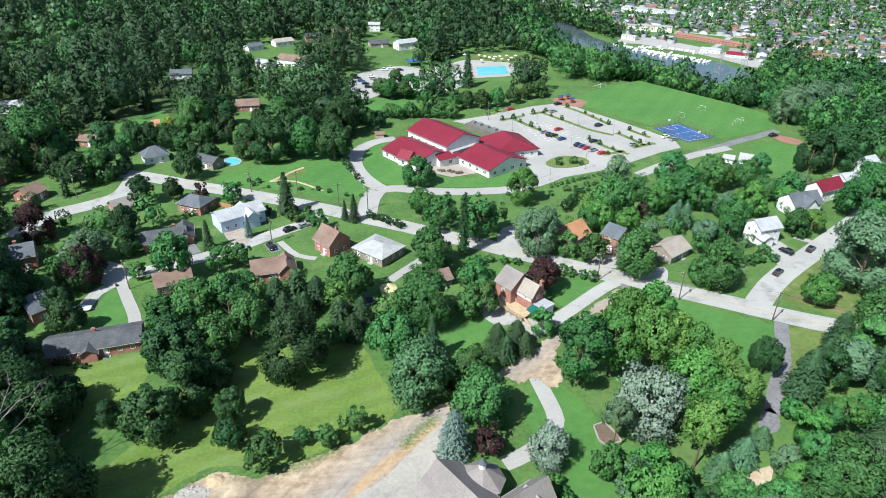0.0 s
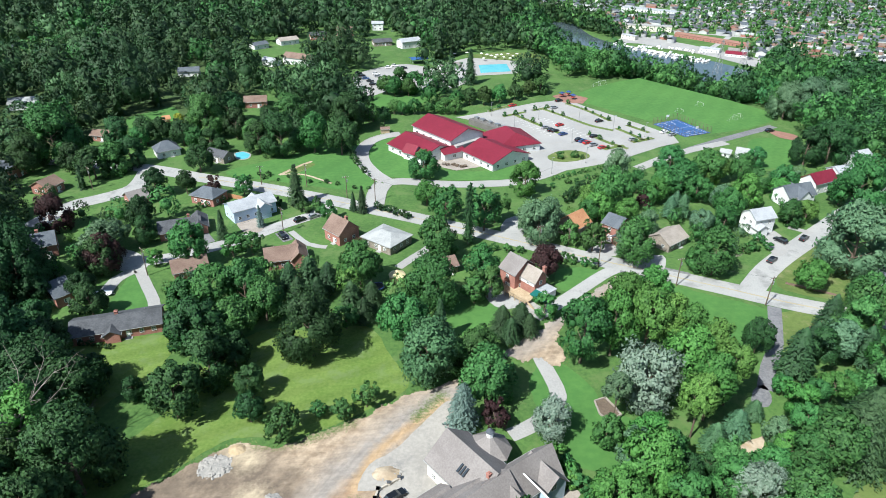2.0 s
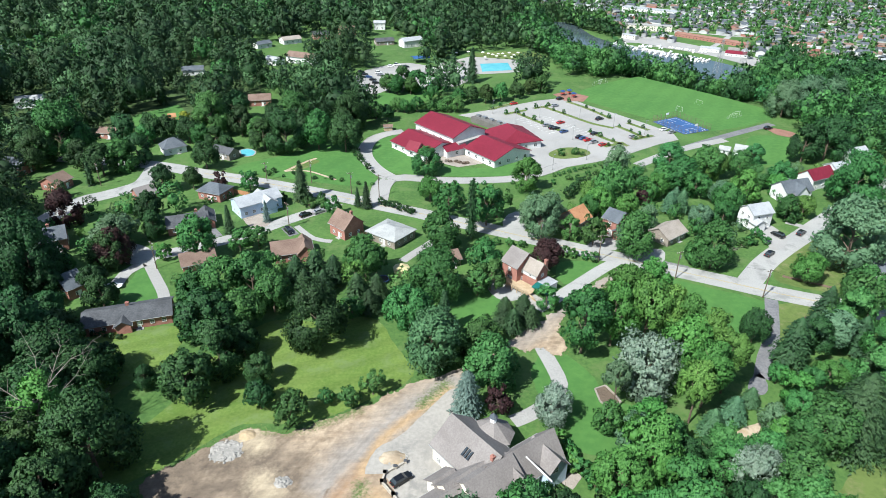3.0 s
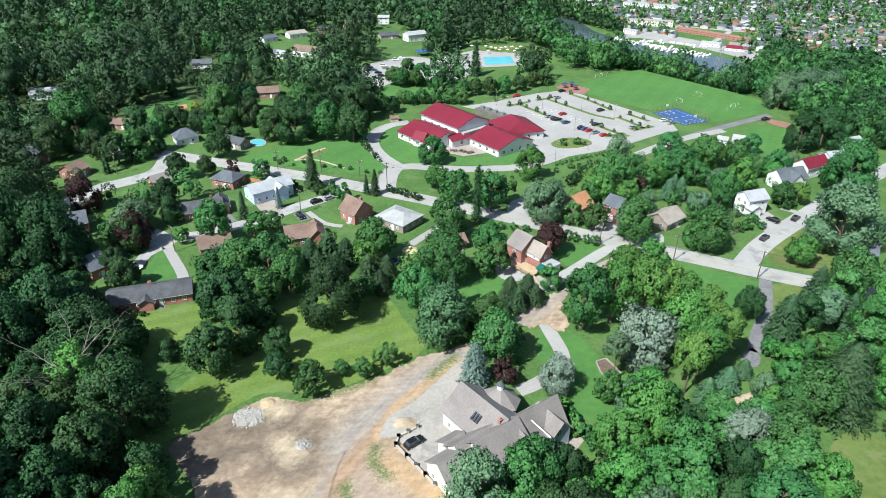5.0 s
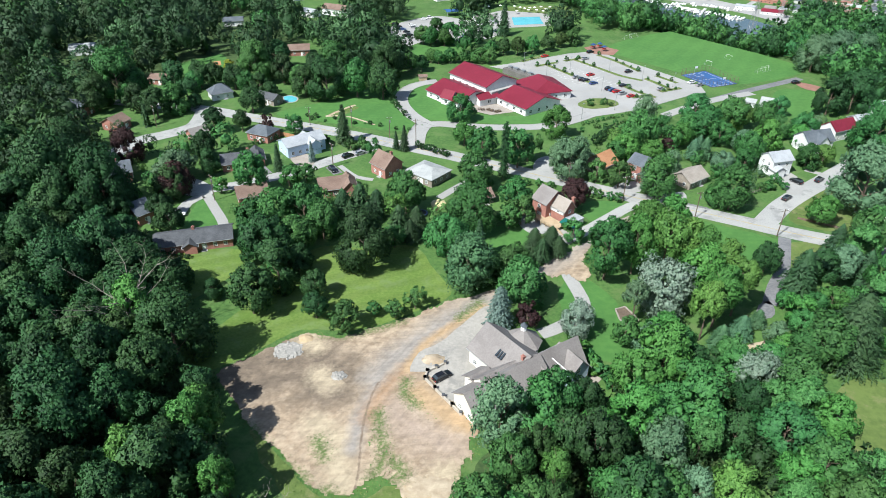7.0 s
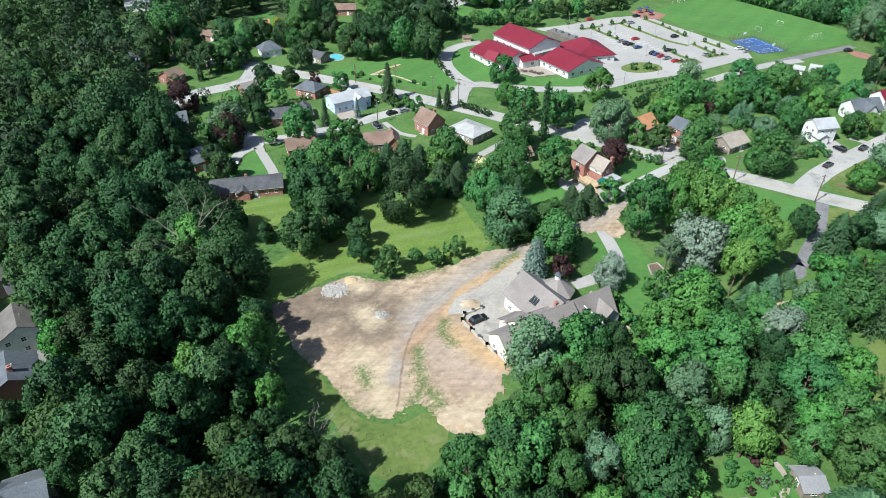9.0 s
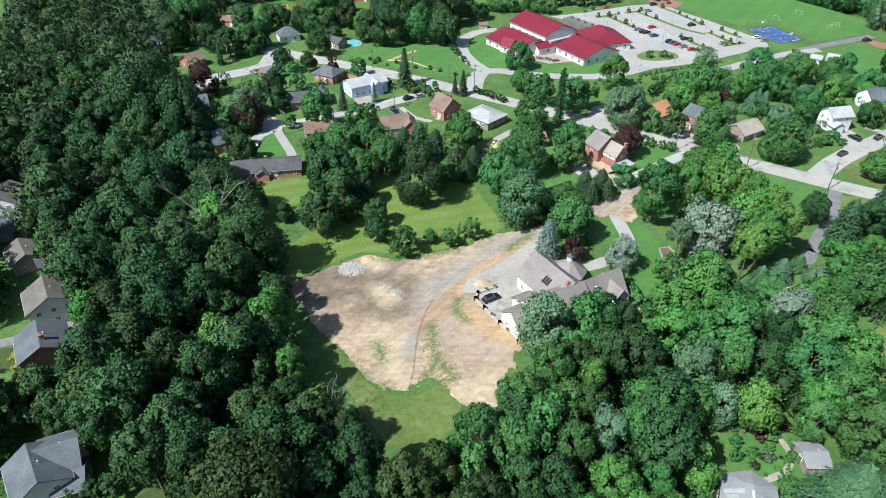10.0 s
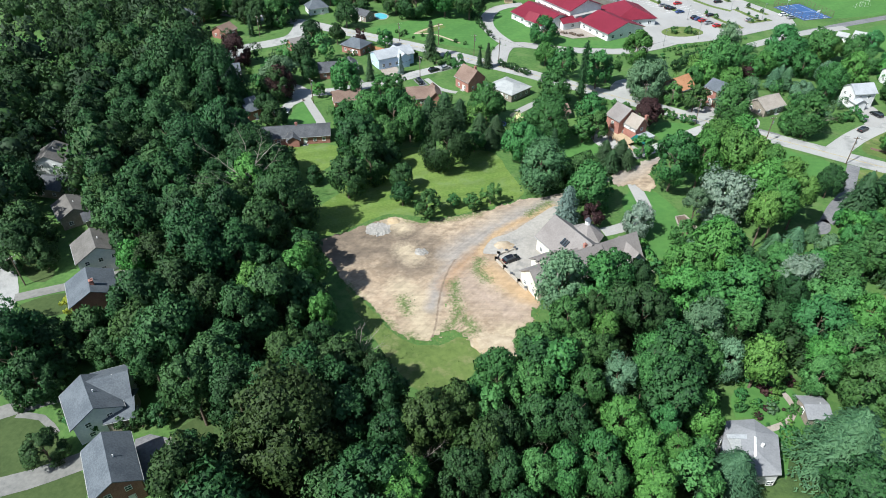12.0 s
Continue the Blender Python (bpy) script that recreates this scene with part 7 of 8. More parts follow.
car((-10.6, 73.2), 38.6, "black", "shiny black car on the pale forecourt of a large house", 1)


# ---- car park islands, lamps, court and goals ----
def strip(name, pts, width, label):
    """A raised kerbed planting strip."""
    line = smooth_line(pts, step=2.0)
    ob = part(name, ribbon_mesh(line, width, 0.06, 0, 0.14), M["concrete"], None)
    tagged(ob, label, "planting strip", "car park islands", kind="structure")
    part("grass", ribbon_mesh(line[:], width - 0.5, 0.215), M["meadow"], ob)
    return line


rng = random.Random(31)
for pts in (
    [(28.5, 309.6), (40.4, 317.3)], [(34.3, 313.4), (42.8, 300.2), (54.0, 283.3)], [(45.1, 320.3), (56.4, 327.4)], [(50.8, 323.3), (61.0, 309.5), (71.0, 295.8), (80.4, 288.6)], [(67.3, 283.6), (73.9, 271.7), (81.3, 263.4)],
    [(70.1, 262.5), (80.5, 267.6)], [(82.5, 291.9), (87.2, 284.1), (91.4, 275.0)], [(85.5, 272.0), (96.9, 278.1)], [(64.9, 333.7), (73.3, 321.9), (82.4, 303.8)], [(89.2, 297.1), (97.0, 285.8)], [(21.6, 317.8), (35.8, 330.9)],
):
    line = strip("planting_strip", pts, 3.0, "kerbed strip of grass between parking bays")
    for p in line[1::3]:
        if rng.random() < 0.75:
            tree("small", p.x + rng.uniform(-0.5, 0.5), p.y + rng.uniform(-0.5, 0.5), rng.uniform(0.6, 1.15), "leaf", "young tree in a car park strip", "young car park trees", keep=False)
isle = patch("planting_island", [(43.5, 253.2), (49.0, 259.3), (55.4, 260.8), (61.1, 258.2), (62.0, 253.0), (55.7, 248.4), (48.3, 247.0), (44.3, 248.8)], 0.22, M["meadow"], "oval island of dry grass and shrubs", "traffic island", keep=False, depth=0.2)
trees("bush", "leaf", "shrub on an oval traffic island", [(48.8, 250.8, 1.9), (55.0, 252.2, 1.9), (58.0, 251.1, 1.2)], "island shrubs")

# parking bay lines
for a, b in (((36.1, 302.7), (51.8, 277.1)), ((46.6, 308.2), (62.5, 286.6)), ((58.0, 291.4), (70.7, 274.6)), ((55.0, 317.6), (68.8, 298.3))):
    a, b = Vector(a), Vector(b)
    d = (b - a).normalized()
    n = Vector((-d.y, d.x))
    for i in range(int((b - a).length / 2.8)):
        p = a + d * i * 2.8
        ob = part("bay_line", ribbon_mesh([p - n * 2.4, p + n * 2.4], 0.12, 0.066), M["white_paint"], None)
        tagged(ob, "white painted parking bay line", "marking", "bay lines", "structure")


def lamp_post(xy, h=7.0):
    ob = thing("street_lamp", pose(xy[0], xy[1], 0), "slim metal lamp post with a flat head", "lamp", "car park lamps")
    part("post", rod((0, 0, 0), (0, 0, h), 0.09, 0.06), M["metal"], ob)
    part("base", rod((0, 0, 0), (0, 0, 0.7), 0.25), M["concrete"], ob)
    part("head", box(0.9, 0.35, 0.12, 0.3, 0, h), M["metal"], ob)


for spot in [(22.4, 311.3), (32.8, 294.1), (46.1, 304.7), (66.4, 303.4), (80.7, 290.3), (93.2, 279.6), (57.2, 271.3), (42.4, 233.8), (58.8, 246.0)]:
    lamp_post(spot)

court = thing("sports_court", pose(0, 0, 0), "blue sports court with white lines behind a wire fence", "sports court")
A, B, C, D = [Vector(p) for p in ((102.7, 299.1), (112.6, 280.0), (127.1, 286.5), (117.2, 307.3))]
KEEP_POLY.append(np.array([tuple(p) for p in (A, B, C, D)]))
part("surface", mesh_of("surface", [(p.x, p.y, 0.08) for p in (A, B, C, D)], [(0, 1, 2, 3)]), M["blue_court"], court)


def on_court(u, v):
    return A.lerp(B, u).lerp(D.lerp(C, u), v)


for u0, v0, u1, v1 in ((0.05, 0.1, 0.95, 0.1), (0.05, 0.9, 0.95, 0.9), (0.05, 0.1, 0.05, 0.9), (0.95, 0.1, 0.95, 0.9), (0.5, 0.1, 0.5, 0.9), (0.05, 0.36, 0.25, 0.36), (0.05, 0.64, 0.25, 0.64), (0.25, 0.36, 0.25, 0.64), (0.75, 0.36, 0.95, 0.36), (0.75, 0.64, 0.95, 0.64), (0.75, 0.36, 0.75, 0.64)):
    part("line", ribbon_mesh([on_court(u0, v0), on_court(u1, v1)], 0.14, 0.09), M["white_paint"], court)
for P, Q, n in ((A, B, 9), (B, C, 6), (C, D, 9), (D, A, 6)):
    for i in range(n):
        p = P.lerp(Q, i / n)
        part("fence_post", rod((p.x, p.y, 0), (p.x, p.y, 3.2), 0.08, sides=5), M["pole_wood"], court)
    for z in (0.1, 1.1, 2.1, 3.15):
        part("rail", rod((P.x, P.y, z), (Q.x, Q.y, z), 0.05, sides=4), M["pole_wood"], court)
for u in (0.03, 0.97):
    p = on_court(u, 0.5)
    q = on_court(0.5, 0.5)
    d = (q - p).normalized()
    hoop = part("hoop_post", rod((p.x, p.y, 0), (p.x, p.y, 3.4), 0.08), M["metal"], court)
    part("backboard", box(0.08, 1.8, 1.05, m=pose(p.x + d.x * 0.7, p.y + d.y * 0.7, 2.9, 0, 0, math.degrees(math.atan2(d.y, d.x)))), M["white_paint"], hoop)


def goal(xy, yaw, w=6.0, h=2.3):
    ob = thing("football_goal", pose(xy[0], xy[1], 0.05, 0, 0, yaw), "white metal football goal on grass", "goal", "goals on the field")
    for s in (-1, 1):
        part("post", rod((s * w / 2, 0, 0), (s * w / 2, 0, h), 0.04), M["trim"], ob)
        part("brace", rod((s * w / 2, 0, h), (s * w / 2, 1.9, 0), 0.022), M["metal"], ob)
        part("ground_bar", rod((s * w / 2, 0, 0.05), (s * w / 2, 1.9, 0.05), 0.022), M["metal"], ob)
    part("crossbar", rod((-w / 2, 0, h), (w / 2, 0, h), 0.04), M["trim"], ob)
    part("back_bar", rod((-w / 2, 1.9, 0.05), (w / 2, 1.9, 0.05), 0.022), M["metal"], ob)


goal((145.9, 306.2), 30)
goal((148.8, 309.8), 210)
goal((89.5, 370.2), 35)
goal((93.0, 374.0), 215)
goal((122.8, 319.3), 120, 4.0, 1.9)
goal((137.6, 331.5), 120, 4.0, 1.9)


# ---- poles and wires ----
def utility_pole(xy, h=9.5, yaw=0.0):
    ob = thing("utility_pole", pose(xy[0], xy[1], 0, 0, 0, yaw), "tall brown wooden utility pole with a crossarm", "utility pole", "poles along the roads")
    part("post", rod((0, 0, -0.3), (0, 0, h), 0.17, 0.12, 8), M["pole_wood"], ob)
    arm = part("crossarm", box(2.4, 0.12, 0.14, 0, 0.12, h - 0.7), M["pole_wood"], ob)
    for x in (-1.1, -0.4, 0.4, 1.1):
        part("insulator", rod((x, 0.12, h - 0.56), (x, 0.12, h - 0.34), 0.05), M["white_paint"], arm)
    part("transformer", rod((0.34, 0, h - 2.6), (0.34, 0, h - 1.6), 0.24, sides=10), M["metal"], ob)
    return Vector((xy[0], xy[1], h - 0.35))


def wire(a, b, sag=0.8):
    side = Vector((b.y - a.y, a.x - b.x, 0)).normalized() * 0.02
    rings = []
    for i in range(9):
        t = i / 8
        p = a.lerp(b, t) - Vector((0, 0, 4 * sag * t * (1 - t)))
        rings += [tuple(p + side), tuple(p - side), tuple(p + Vector((0, 0, 0.035)))]
    bm = mesh_of("overhead_wire", rings, [(3 * i + k, 3 * i + (k + 1) % 3, 3 * i + 3 + (k + 1) % 3, 3 * i + 3 + k) for i in range(8) for k in range(3)])
    ob = part("overhead_wire", bm, M["rubber"], None)
    tagged(ob, "thin black overhead wire between poles", "wire", "overhead wires")


heads = [utility_pole(p, 9.5, 20) for p in [(-27.2, 205.7), (28.8, 169.0), (45.8, 159.1), (66.8, 149.2), (88.7, 139.2), (106.4, 131.7)]]
for a, b in zip(heads[:-1], heads[1:]):
    wire(a, b)
heads = [utility_pole(p, 9.5, -40) for p in [(-55.2, 218.9), (-55.7, 180.4), (-90.1, 152.6), (-136.5, 214.4)]]
wire(heads[0], heads[1])
wire(heads[1], heads[2], 1.6)
utility_pole((-38.1, 208.8), 9.0, 20)
utility_pole((49.8, 173.2), 8.0, 20)
utility_pole((-125.7, 44.0), 9.0, 70)
utility_pole((-73.3, 220.7), 8.0, 20)


# ---- far pool ----
def pool(pts, label, z=0.07):
    ob = patch("swimming_pool", pts, z + 0.03, M["pool_water"], label, "pool", kind="")
    part("coping", ribbon_mesh(smooth_line(list(pts) + [pts[0]], step=1.0), 0.6, 0.0, 0.0, z + 0.06), M["concrete"], ob)
    return ob


pool([(21.4, 422.0), (30.4, 423.8), (39.5, 425.5), (40.3, 424.8), (40.8, 415.1), (41.4, 405.5), (40.6, 404.5), (31.2, 402.2), (21.9, 400.0), (21.1, 400.7), (20.9, 410.9), (20.6, 421.0)], "large turquoise swimming pool with pale surround")
pool([(-93.9, 254.3), (-90.8, 256.4), (-86.5, 253.2), (-86.5, 248.0), (-90.7, 247.9)], "small turquoise garden pool behind a house")
rng = random.Random(77)
for spot in [(5.2, 445.8), (13.9, 449.5), (24.1, 448.1), (30.7, 441.6), (34.7, 443.4), (38.0, 445.2), (42.8, 447.1), (33.1, 436.7), (38.9, 436.9), (45.7, 440.4), (49.1, 447.3), (27.8, 444.8), (24.9, 433.1), (43.2, 433.7)]:
    ob = thing("parasol", pose(spot[0], spot[1], 0), "white parasol open beside a swimming pool", "parasol", "pool parasols")
    part("pole", rod((0, 0, 0), (0, 0, 2.4), 0.04), M["metal"], ob)
    part("canopy", rod((0, 0, 2.1), (0, 0, 2.65), 1.25, 0.05, 8), M["white_paint"], ob)
ob = thing("shelter", pose((-19.4, 426.9)[0], (-19.4, 426.9)[1], 0, 0, 0, 20), "open shelter with a blue canopy", "shelter")
for x in (-5, 5):
    for y in (-3, 3):
        part("post", rod((x, y, 0), (x, y, 3), 0.1), M["metal"], ob)
part("canopy", roof_shell(11, 7, 3, 1.0), M["blue_court"], ob)

# ---- river bank, boats and the far town ----
BANK = VALLEY + 0.05


def boat_pattern(k, cabin):
    ob = thing("boat", pose(0, 0, -300), "white motor boat moored at a jetty", "boat", "boats in the marina")
    bm = bmesh.new()
    low = [bm.verts.new(p) for p in ((-4 * k, -1.1 * k, 0), (-4 * k, 1.1 * k, 0), (2 * k, 1.1 * k, 0), (3.8 * k, 0, 0.2), (2 * k, -1.1 * k, 0))]
    top = [bm.verts.new(p) for p in ((-4.2 * k, -1.5 * k, 1.2), (-4.2 * k, 1.5 * k, 1.2), (2.2 * k, 1.5 * k, 1.4), (5 * k, 0, 1.7), (2.2 * k, -1.5 * k, 1.4))]
    bm.faces.new(low)
    bm.faces.new(top[::-1])
    for i in range(5):
        bm.faces.new((low[i], low[(i + 1) % 5], top[(i + 1) % 5], top[i]))
    bmesh.ops.recalc_face_normals(bm, faces=bm.faces)
    part("hull", bm, M["white_paint"], ob)
    if cabin:
        part("cabin", loft([(-2.5 * k, 1.2), (1.8 * k, 1.3), (1.0 * k, 2.6), (-2.2 * k, 2.7)], 2.2 * k, 0.15), M["white_paint"], ob)
        part("windscreen", loft([(1.1 * k, 1.5), (1.95 * k, 1.5), (1.12 * k, 2.4)], 2.0 * k, 0.15), M["glass"], ob)
    return ob


boats = [boat_pattern(1.0, True), boat_pattern(0.8, True), boat_pattern(0.7, False)]
spots = []
rng = random.Random(9)
for a, b, n in (((268.6, 1037.1), (338.9, 963.1), 26), ((288.6, 996.3), (375.7, 914.0), 30), ((306.0, 965.7), (370.4, 910.4), 20), ((312.9, 1021.7), (390.0, 964.8), 22)):
    a, b = Vector(a), Vector(b)
    yaw = math.degrees(math.atan2(b.y - a.y, b.x - a.x))
    jetty = part("jetty", box((b - a).length, 2.2, 0.5, m=pose(*((a + b) / 2), VALLEY + 0.3, 0, 0, yaw)), M["concrete"], None)
    tagged(jetty, "long pale floating jetty on the river", "jetty")
    for i in range(n):
        p = a.lerp(b, (i + rng.uniform(0.1, 0.9)) / n)
        d = Vector((-(b - a).y, (b - a).x)).normalized() * rng.choice((-6.5, 6.5))
        spots.append((p.x + d.x, p.y + d.y, yaw + 90 + rng.uniform(-6, 6)))
for i, (x, y, yaw) in enumerate(spots):
    m = pose(x, y, VALLEY + 0.1, 0, 0, yaw)
    if i < 3:
        boats[i].matrix_basis = m
    else:
        copy_thing(boats[i % 3], m)


def town_building(x, y, yaw, L, W, h, rh, wall, roof, label, group="", lights=True):
    ob = thing("town_house", pose(x, y, BANK, 0, 0, yaw), label, "house", group)
    part("wall", prism(L, W, h, rh), M[wall], ob)
    part("roof", roof_shell(L, W, h, rh, 0, 0.4), M[roof], ob)
    for st in range(max(1, int(h / 3)) if lights else 0):
        n = max(2, int(L / 6))
        for i in range(n):
            part("window", box(1.3, 0.1, 1.4, (i - (n - 1) / 2) * L / n, -W / 2 - 0.03, 1.0 + st * 3), M["glass"], ob)
    KEEP_DISC.append((x, y, max(L, W) * 0.5))
    return ob


for a in (
    (354.9, 1150.0, -13.5, 77.2, 16, 9, 0.6, "cream_wall", "concrete", "long cream apartment block with a flat roof"),
    (434.1, 1056.4, -47.4, 129.2, 14, 5, 2.0, "brick", "red_paving", "long low red-brick building by the river"),
    (304.0, 1075.8, -45.6, 25.2, 12, 6, 1.0, "cream_wall", "pale_roof", "cream building on the river bank"),
    (430.5, 951.3, -26.7, 30.7, 14, 4, 3.0, "white_wall", "red_roof", "building with a bright red roof by the marina"),
    (403.4, 983.4, -31.4, 28.5, 14, 5, 1.5, "white_wall", "pale_roof", "white marina shed with a pale roof"),
    (415.7, 1350.1, -34.8, 115.2, 24, 6, 1.0, "white_wall", "pale_roof", "wide white warehouse in a riverside town"),
    (247.4, 1363.8, -12.8, 107.1, 22, 6, 1.0, "white_wall", "pale_roof", "wide white warehouse in a riverside town"),
    (548.0, 950.1, -22.7, 44.0, 18, 5, 1.0, "brick", "brown_roof", "broad brown warehouse by the river"),
    (552.7, 913.3, -19.3, 56.6, 16, 4, 0.8, "white_wall", "pale_roof", "low white shed with a pale roof"),
    (552.4, 1017.7, -22.9, 39.4, 16, 6, 2.0, "cream_wall", "red_paving", "building with an orange roof in a riverside town"),
):
    x, y, yaw, L = a[:4]
    town_building(x, y, yaw, L, *a[4:])
TOWN = [(185.9, 1560.0), (1172.7, 1651.0), (662.3, 880.2), (529.1, 863.6), (482.5, 894.0), (435.3, 912.5), (414.3, 984.8), (365.8, 1049.4), (311.1, 1083.5), (271.5, 1161.3), (237.0, 1250.3), (169.7, 1310.6)]
looks = (("town_wall", "slate_roof"), ("white_wall", "pale_roof"), ("brick", "brown_roof"), ("cream_wall", "grey_roof"), ("town_wall", "charcoal_roof"), ("brick", "weathered_roof"), ("town_wall", "brown_roof"))
patterns, extra = [], []
rng = random.Random(41)
town_spots = scatter(TOWN, 25.0, 42, 5.0)
random.Random(6).shuffle(town_spots)
for i, (x, y) in enumerate(town_spots):
    if i >= 290:
        extra.append((x, y, -32 + rng.choice((0, 90)) + rng.uniform(-4, 4)))
        KEEP_DISC.append((x, y, 5.0))
        continue
    wall, roof = looks[i % len(looks)]
    yaw = -32 + rng.choice((0, 0, 90)) + rng.uniform(-4, 4)
    if i < 7:
        patterns.append(town_building(x, y, yaw, rng.uniform(13, 22), rng.uniform(10, 14), rng.choice((4.0, 6.5)), 2.8, wall, roof, "small %s house in a riverside town" % ("pale" if wall == "town_wall" else wall.split("_")[0]), "houses of the far town", False))
    else:
        copy_thing(rng.choice(patterns), pose(x, y, BANK, 0, 0, yaw))
        KEEP_DISC.append((x, y, 6.0))
wv, wf, rv, rf = [], [], [], []
for x, y, yaw in extra:
    L, W, h, up = rng.uniform(6, 9), rng.uniform(4.5, 6), rng.choice((4.0, 6.0)), 2.6
    m = pose(x, y, BANK, 0, 0, yaw)
    n = len(wv)
    wv += [tuple(m @ Vector(p)) for p in ((-L, -W, 0), (L, -W, 0), (L, W, 0), (-L, W, 0), (-L, -W, h), (L, -W, h), (L, W, h), (-L, W, h))]
    wf += [(n, n + 1, n + 5, n + 4), (n + 1, n + 2, n + 6, n + 5), (n + 2, n + 3, n + 7, n + 6), (n + 3, n, n + 4, n + 7)]
    n = len(rv)
    rv += [tuple(m @ Vector(p)) for p in ((-L - 0.4, -W - 0.4, h - 0.1), (L + 0.4, -W - 0.4, h - 0.1), (L + 0.4, 0, h + up), (-L - 0.4, 0, h + up), (L + 0.4, W + 0.4, h - 0.1), (-L - 0.4, W + 0.4, h - 0.1))]
    rf += [(n, n + 1, n + 2, n + 3), (n + 3, n + 2, n + 4, n + 5)]
if extra:
    rest = tagged(new("town_houses", mesh_np("town_houses", np.array(wv), np.array(wf), M["town_wall"])), "rows of pale small houses in a far town", "houses", kind="stuff")
    part("roofs", mesh_np("roofs", np.array(rv), np.array(rf), M["slate_roof"]), None, rest)
patch("yard", [(274.3, 1046.0), (308.5, 1038.6), (356.1, 990.7), (393.0, 950.0), (431.9, 885.8), (456.6, 934.1), (417.3, 992.8), (375.0, 1049.7), (316.0, 1102.6)], BANK + 0.06, M["concrete"], "pale paved yard along a river bank", "yard", keep=False, step=10)
road("road", [(435.3, 912.5), (505.2, 908.0), (617.3, 898.2)], 9, M["asphalt"], BANK + 0.05, "pale riverside road in a far town", keep=True)
road("road", [(239.0, 1327.2), (327.1, 1185.1), (405.8, 1145.8), (520.0, 1091.4), (716.7, 1062.3)], 9, M["asphalt"], BANK + 0.05, "pale street of a far town")
road("road", [(396.9, 984.2), (497.4, 1129.2), (640.9, 1373.5), (777.9, 1629.5)], 9, M["asphalt"], BANK + 0.06, "pale street of a far town")
far_wood("woods", scatter(TOWN, 19.0, 43, 2.0), 4.2, 6.8, 44, "street trees between the houses of a far town", ("leaf", "leaf_emerald", "leaf", "leaf_wood"), lambda x, y: VALLEY)


far_wood("woods", scatter([(136.0, 1440.0), (188.0, 1368.0), (242.0, 1342.0), (288.0, 1242.0), (304.0, 1113.0), (274.0, 1065.0), (253.0, 1121.0), (218.0, 1198.0), (173.0, 1249.0), (154.0, 1325.0)], 11.0, 45, 0.0, clear=False), 5.0, 8.0, 46, "trees along the far bank of a river", ("leaf", "leaf_dark", "leaf_wood"), lambda x, y: VALLEY)


def pylon(xy, h=44.0, z=VALLEY):
    ob = thing("pylon", pose(xy[0], xy[1], z, 0, 0, 30), "tall grey steel lattice pylon", "pylon", "pylons by the river")
    for sx in (-1, 1):
        for sy in (-1, 1):
            part("leg", rod((sx * 4, sy * 4, 0), (sx * 0.7, sy * 0.7, h), 0.24, 0.14, 4), M["dull_steel"], ob)
    lv = [0, 9, 17, 24, 30, 35, 39.5, 44]
    for a, b in zip(lv[:-1], lv[1:]):
        ra, rb = 4 - 3.3 * a / h, 4 - 3.3 * b / h
        for s in (-1, 1):
            for p, q in (((s * ra, -ra, a), (s * rb, rb, b)), ((s * ra, ra, a), (s * rb, -rb, b)), ((-ra, s * ra, a), (rb, s * rb, b)), ((ra, s * ra, a), (-rb, s * rb, b))):
                part("lattice_bar", rod(p, q, 0.09, sides=4), M["dull_steel"], ob)
    for zz, ln in ((30, 14), (36, 11), (42, 8)):
        part("crossarm", rod((-ln / 2, 0, zz), (ln / 2, 0, zz), 0.16, sides=4), M["dull_steel"], ob)


pylon((362.4, 846.3))
pylon((390.7, 838.3))


# ---- shrubs, hedges and young trees ----
def row(a, b, gap, R, key, leaf, label, group, wobble=0.5):
    """A row of like plants from a to b."""
    a, b = Vector(a), Vector(b)
    n = max(1, int((b - a).length / gap))
    for i in range(n + 1):
        p = a.lerp(b, i / n)
        tree(key, p.x + rng.uniform(-wobble, wobble), p.y + rng.uniform(-wobble, wobble), R * rng.uniform(0.75, 1.25), leaf, label, group, keep=False)


rng = random.Random(12)
row((-25.8, 199.8), (-14.0, 191.8), 2.2, 1.5, "bush", "leaf_dark", "dark clipped roadside hedge shrub", "hedge by the road", 0.2)
row((-84.5, 225.8), (-49.0, 223.8), 5.5, 0.9, "bush", "leaf_dark", "young evergreen planted on a slope", "slope planting", 1.2)
row((-77.0, 230.4), (-30.7, 216.3), 6.0, 1.0, "bush", "leaf_dark", "young evergreen planted on a slope", "slope planting", 1.4)
row((-48.0, 269.1), (-32.3, 229.5), 4.0, 1.1, "bush", "leaf_dark", "young evergreen beside the loop road", "loop planting", 0.5)
row((-48.8, 264.8), (-39.8, 244.0), 4.5, 1.0, "bush", "leaf_dark", "young evergreen beside the loop road", "loop planting", 0.5)
row((41.9, 227.1), (79.5, 248.9), 2.6, 0.9, "bush", "leaf", "low hedge shrub along a car park", "car park hedge", 0.2)
row((42.0, 220.2), (65.8, 235.4), 5.0, 1.1, "bush", "leaf", "shrub on a grass bank", "bank shrubs", 1.5)
row((47.9, 216.8), (58.7, 228.5), 5.0, 1.0, "bush", "leaf_dark", "shrub on a grass bank", "bank shrubs", 1.5)
row((43.9, 205.6), (52.8, 220.4), 3.5, 1.5, "small", "leaf_dark", "round evergreen in a garden row", "evergreen row", 0.4)
row((-9.6, 219.3), (24.7, 218.9), 9.0, 0.9, "bush", "leaf", "small shrub along a drive", "drive shrubs", 0.5)
row((-27.5, 311.9), (4.1, 314.5), 4.5, 3.0, "broad", "leaf", "tree in a belt behind a school", "school back trees", 1.5)
row((-90.2, 198.7), (-83.8, 204.7), 2.4, 1.4, "bush", "leaf", "clipped garden hedge shrub", "garden hedge", 0.2)
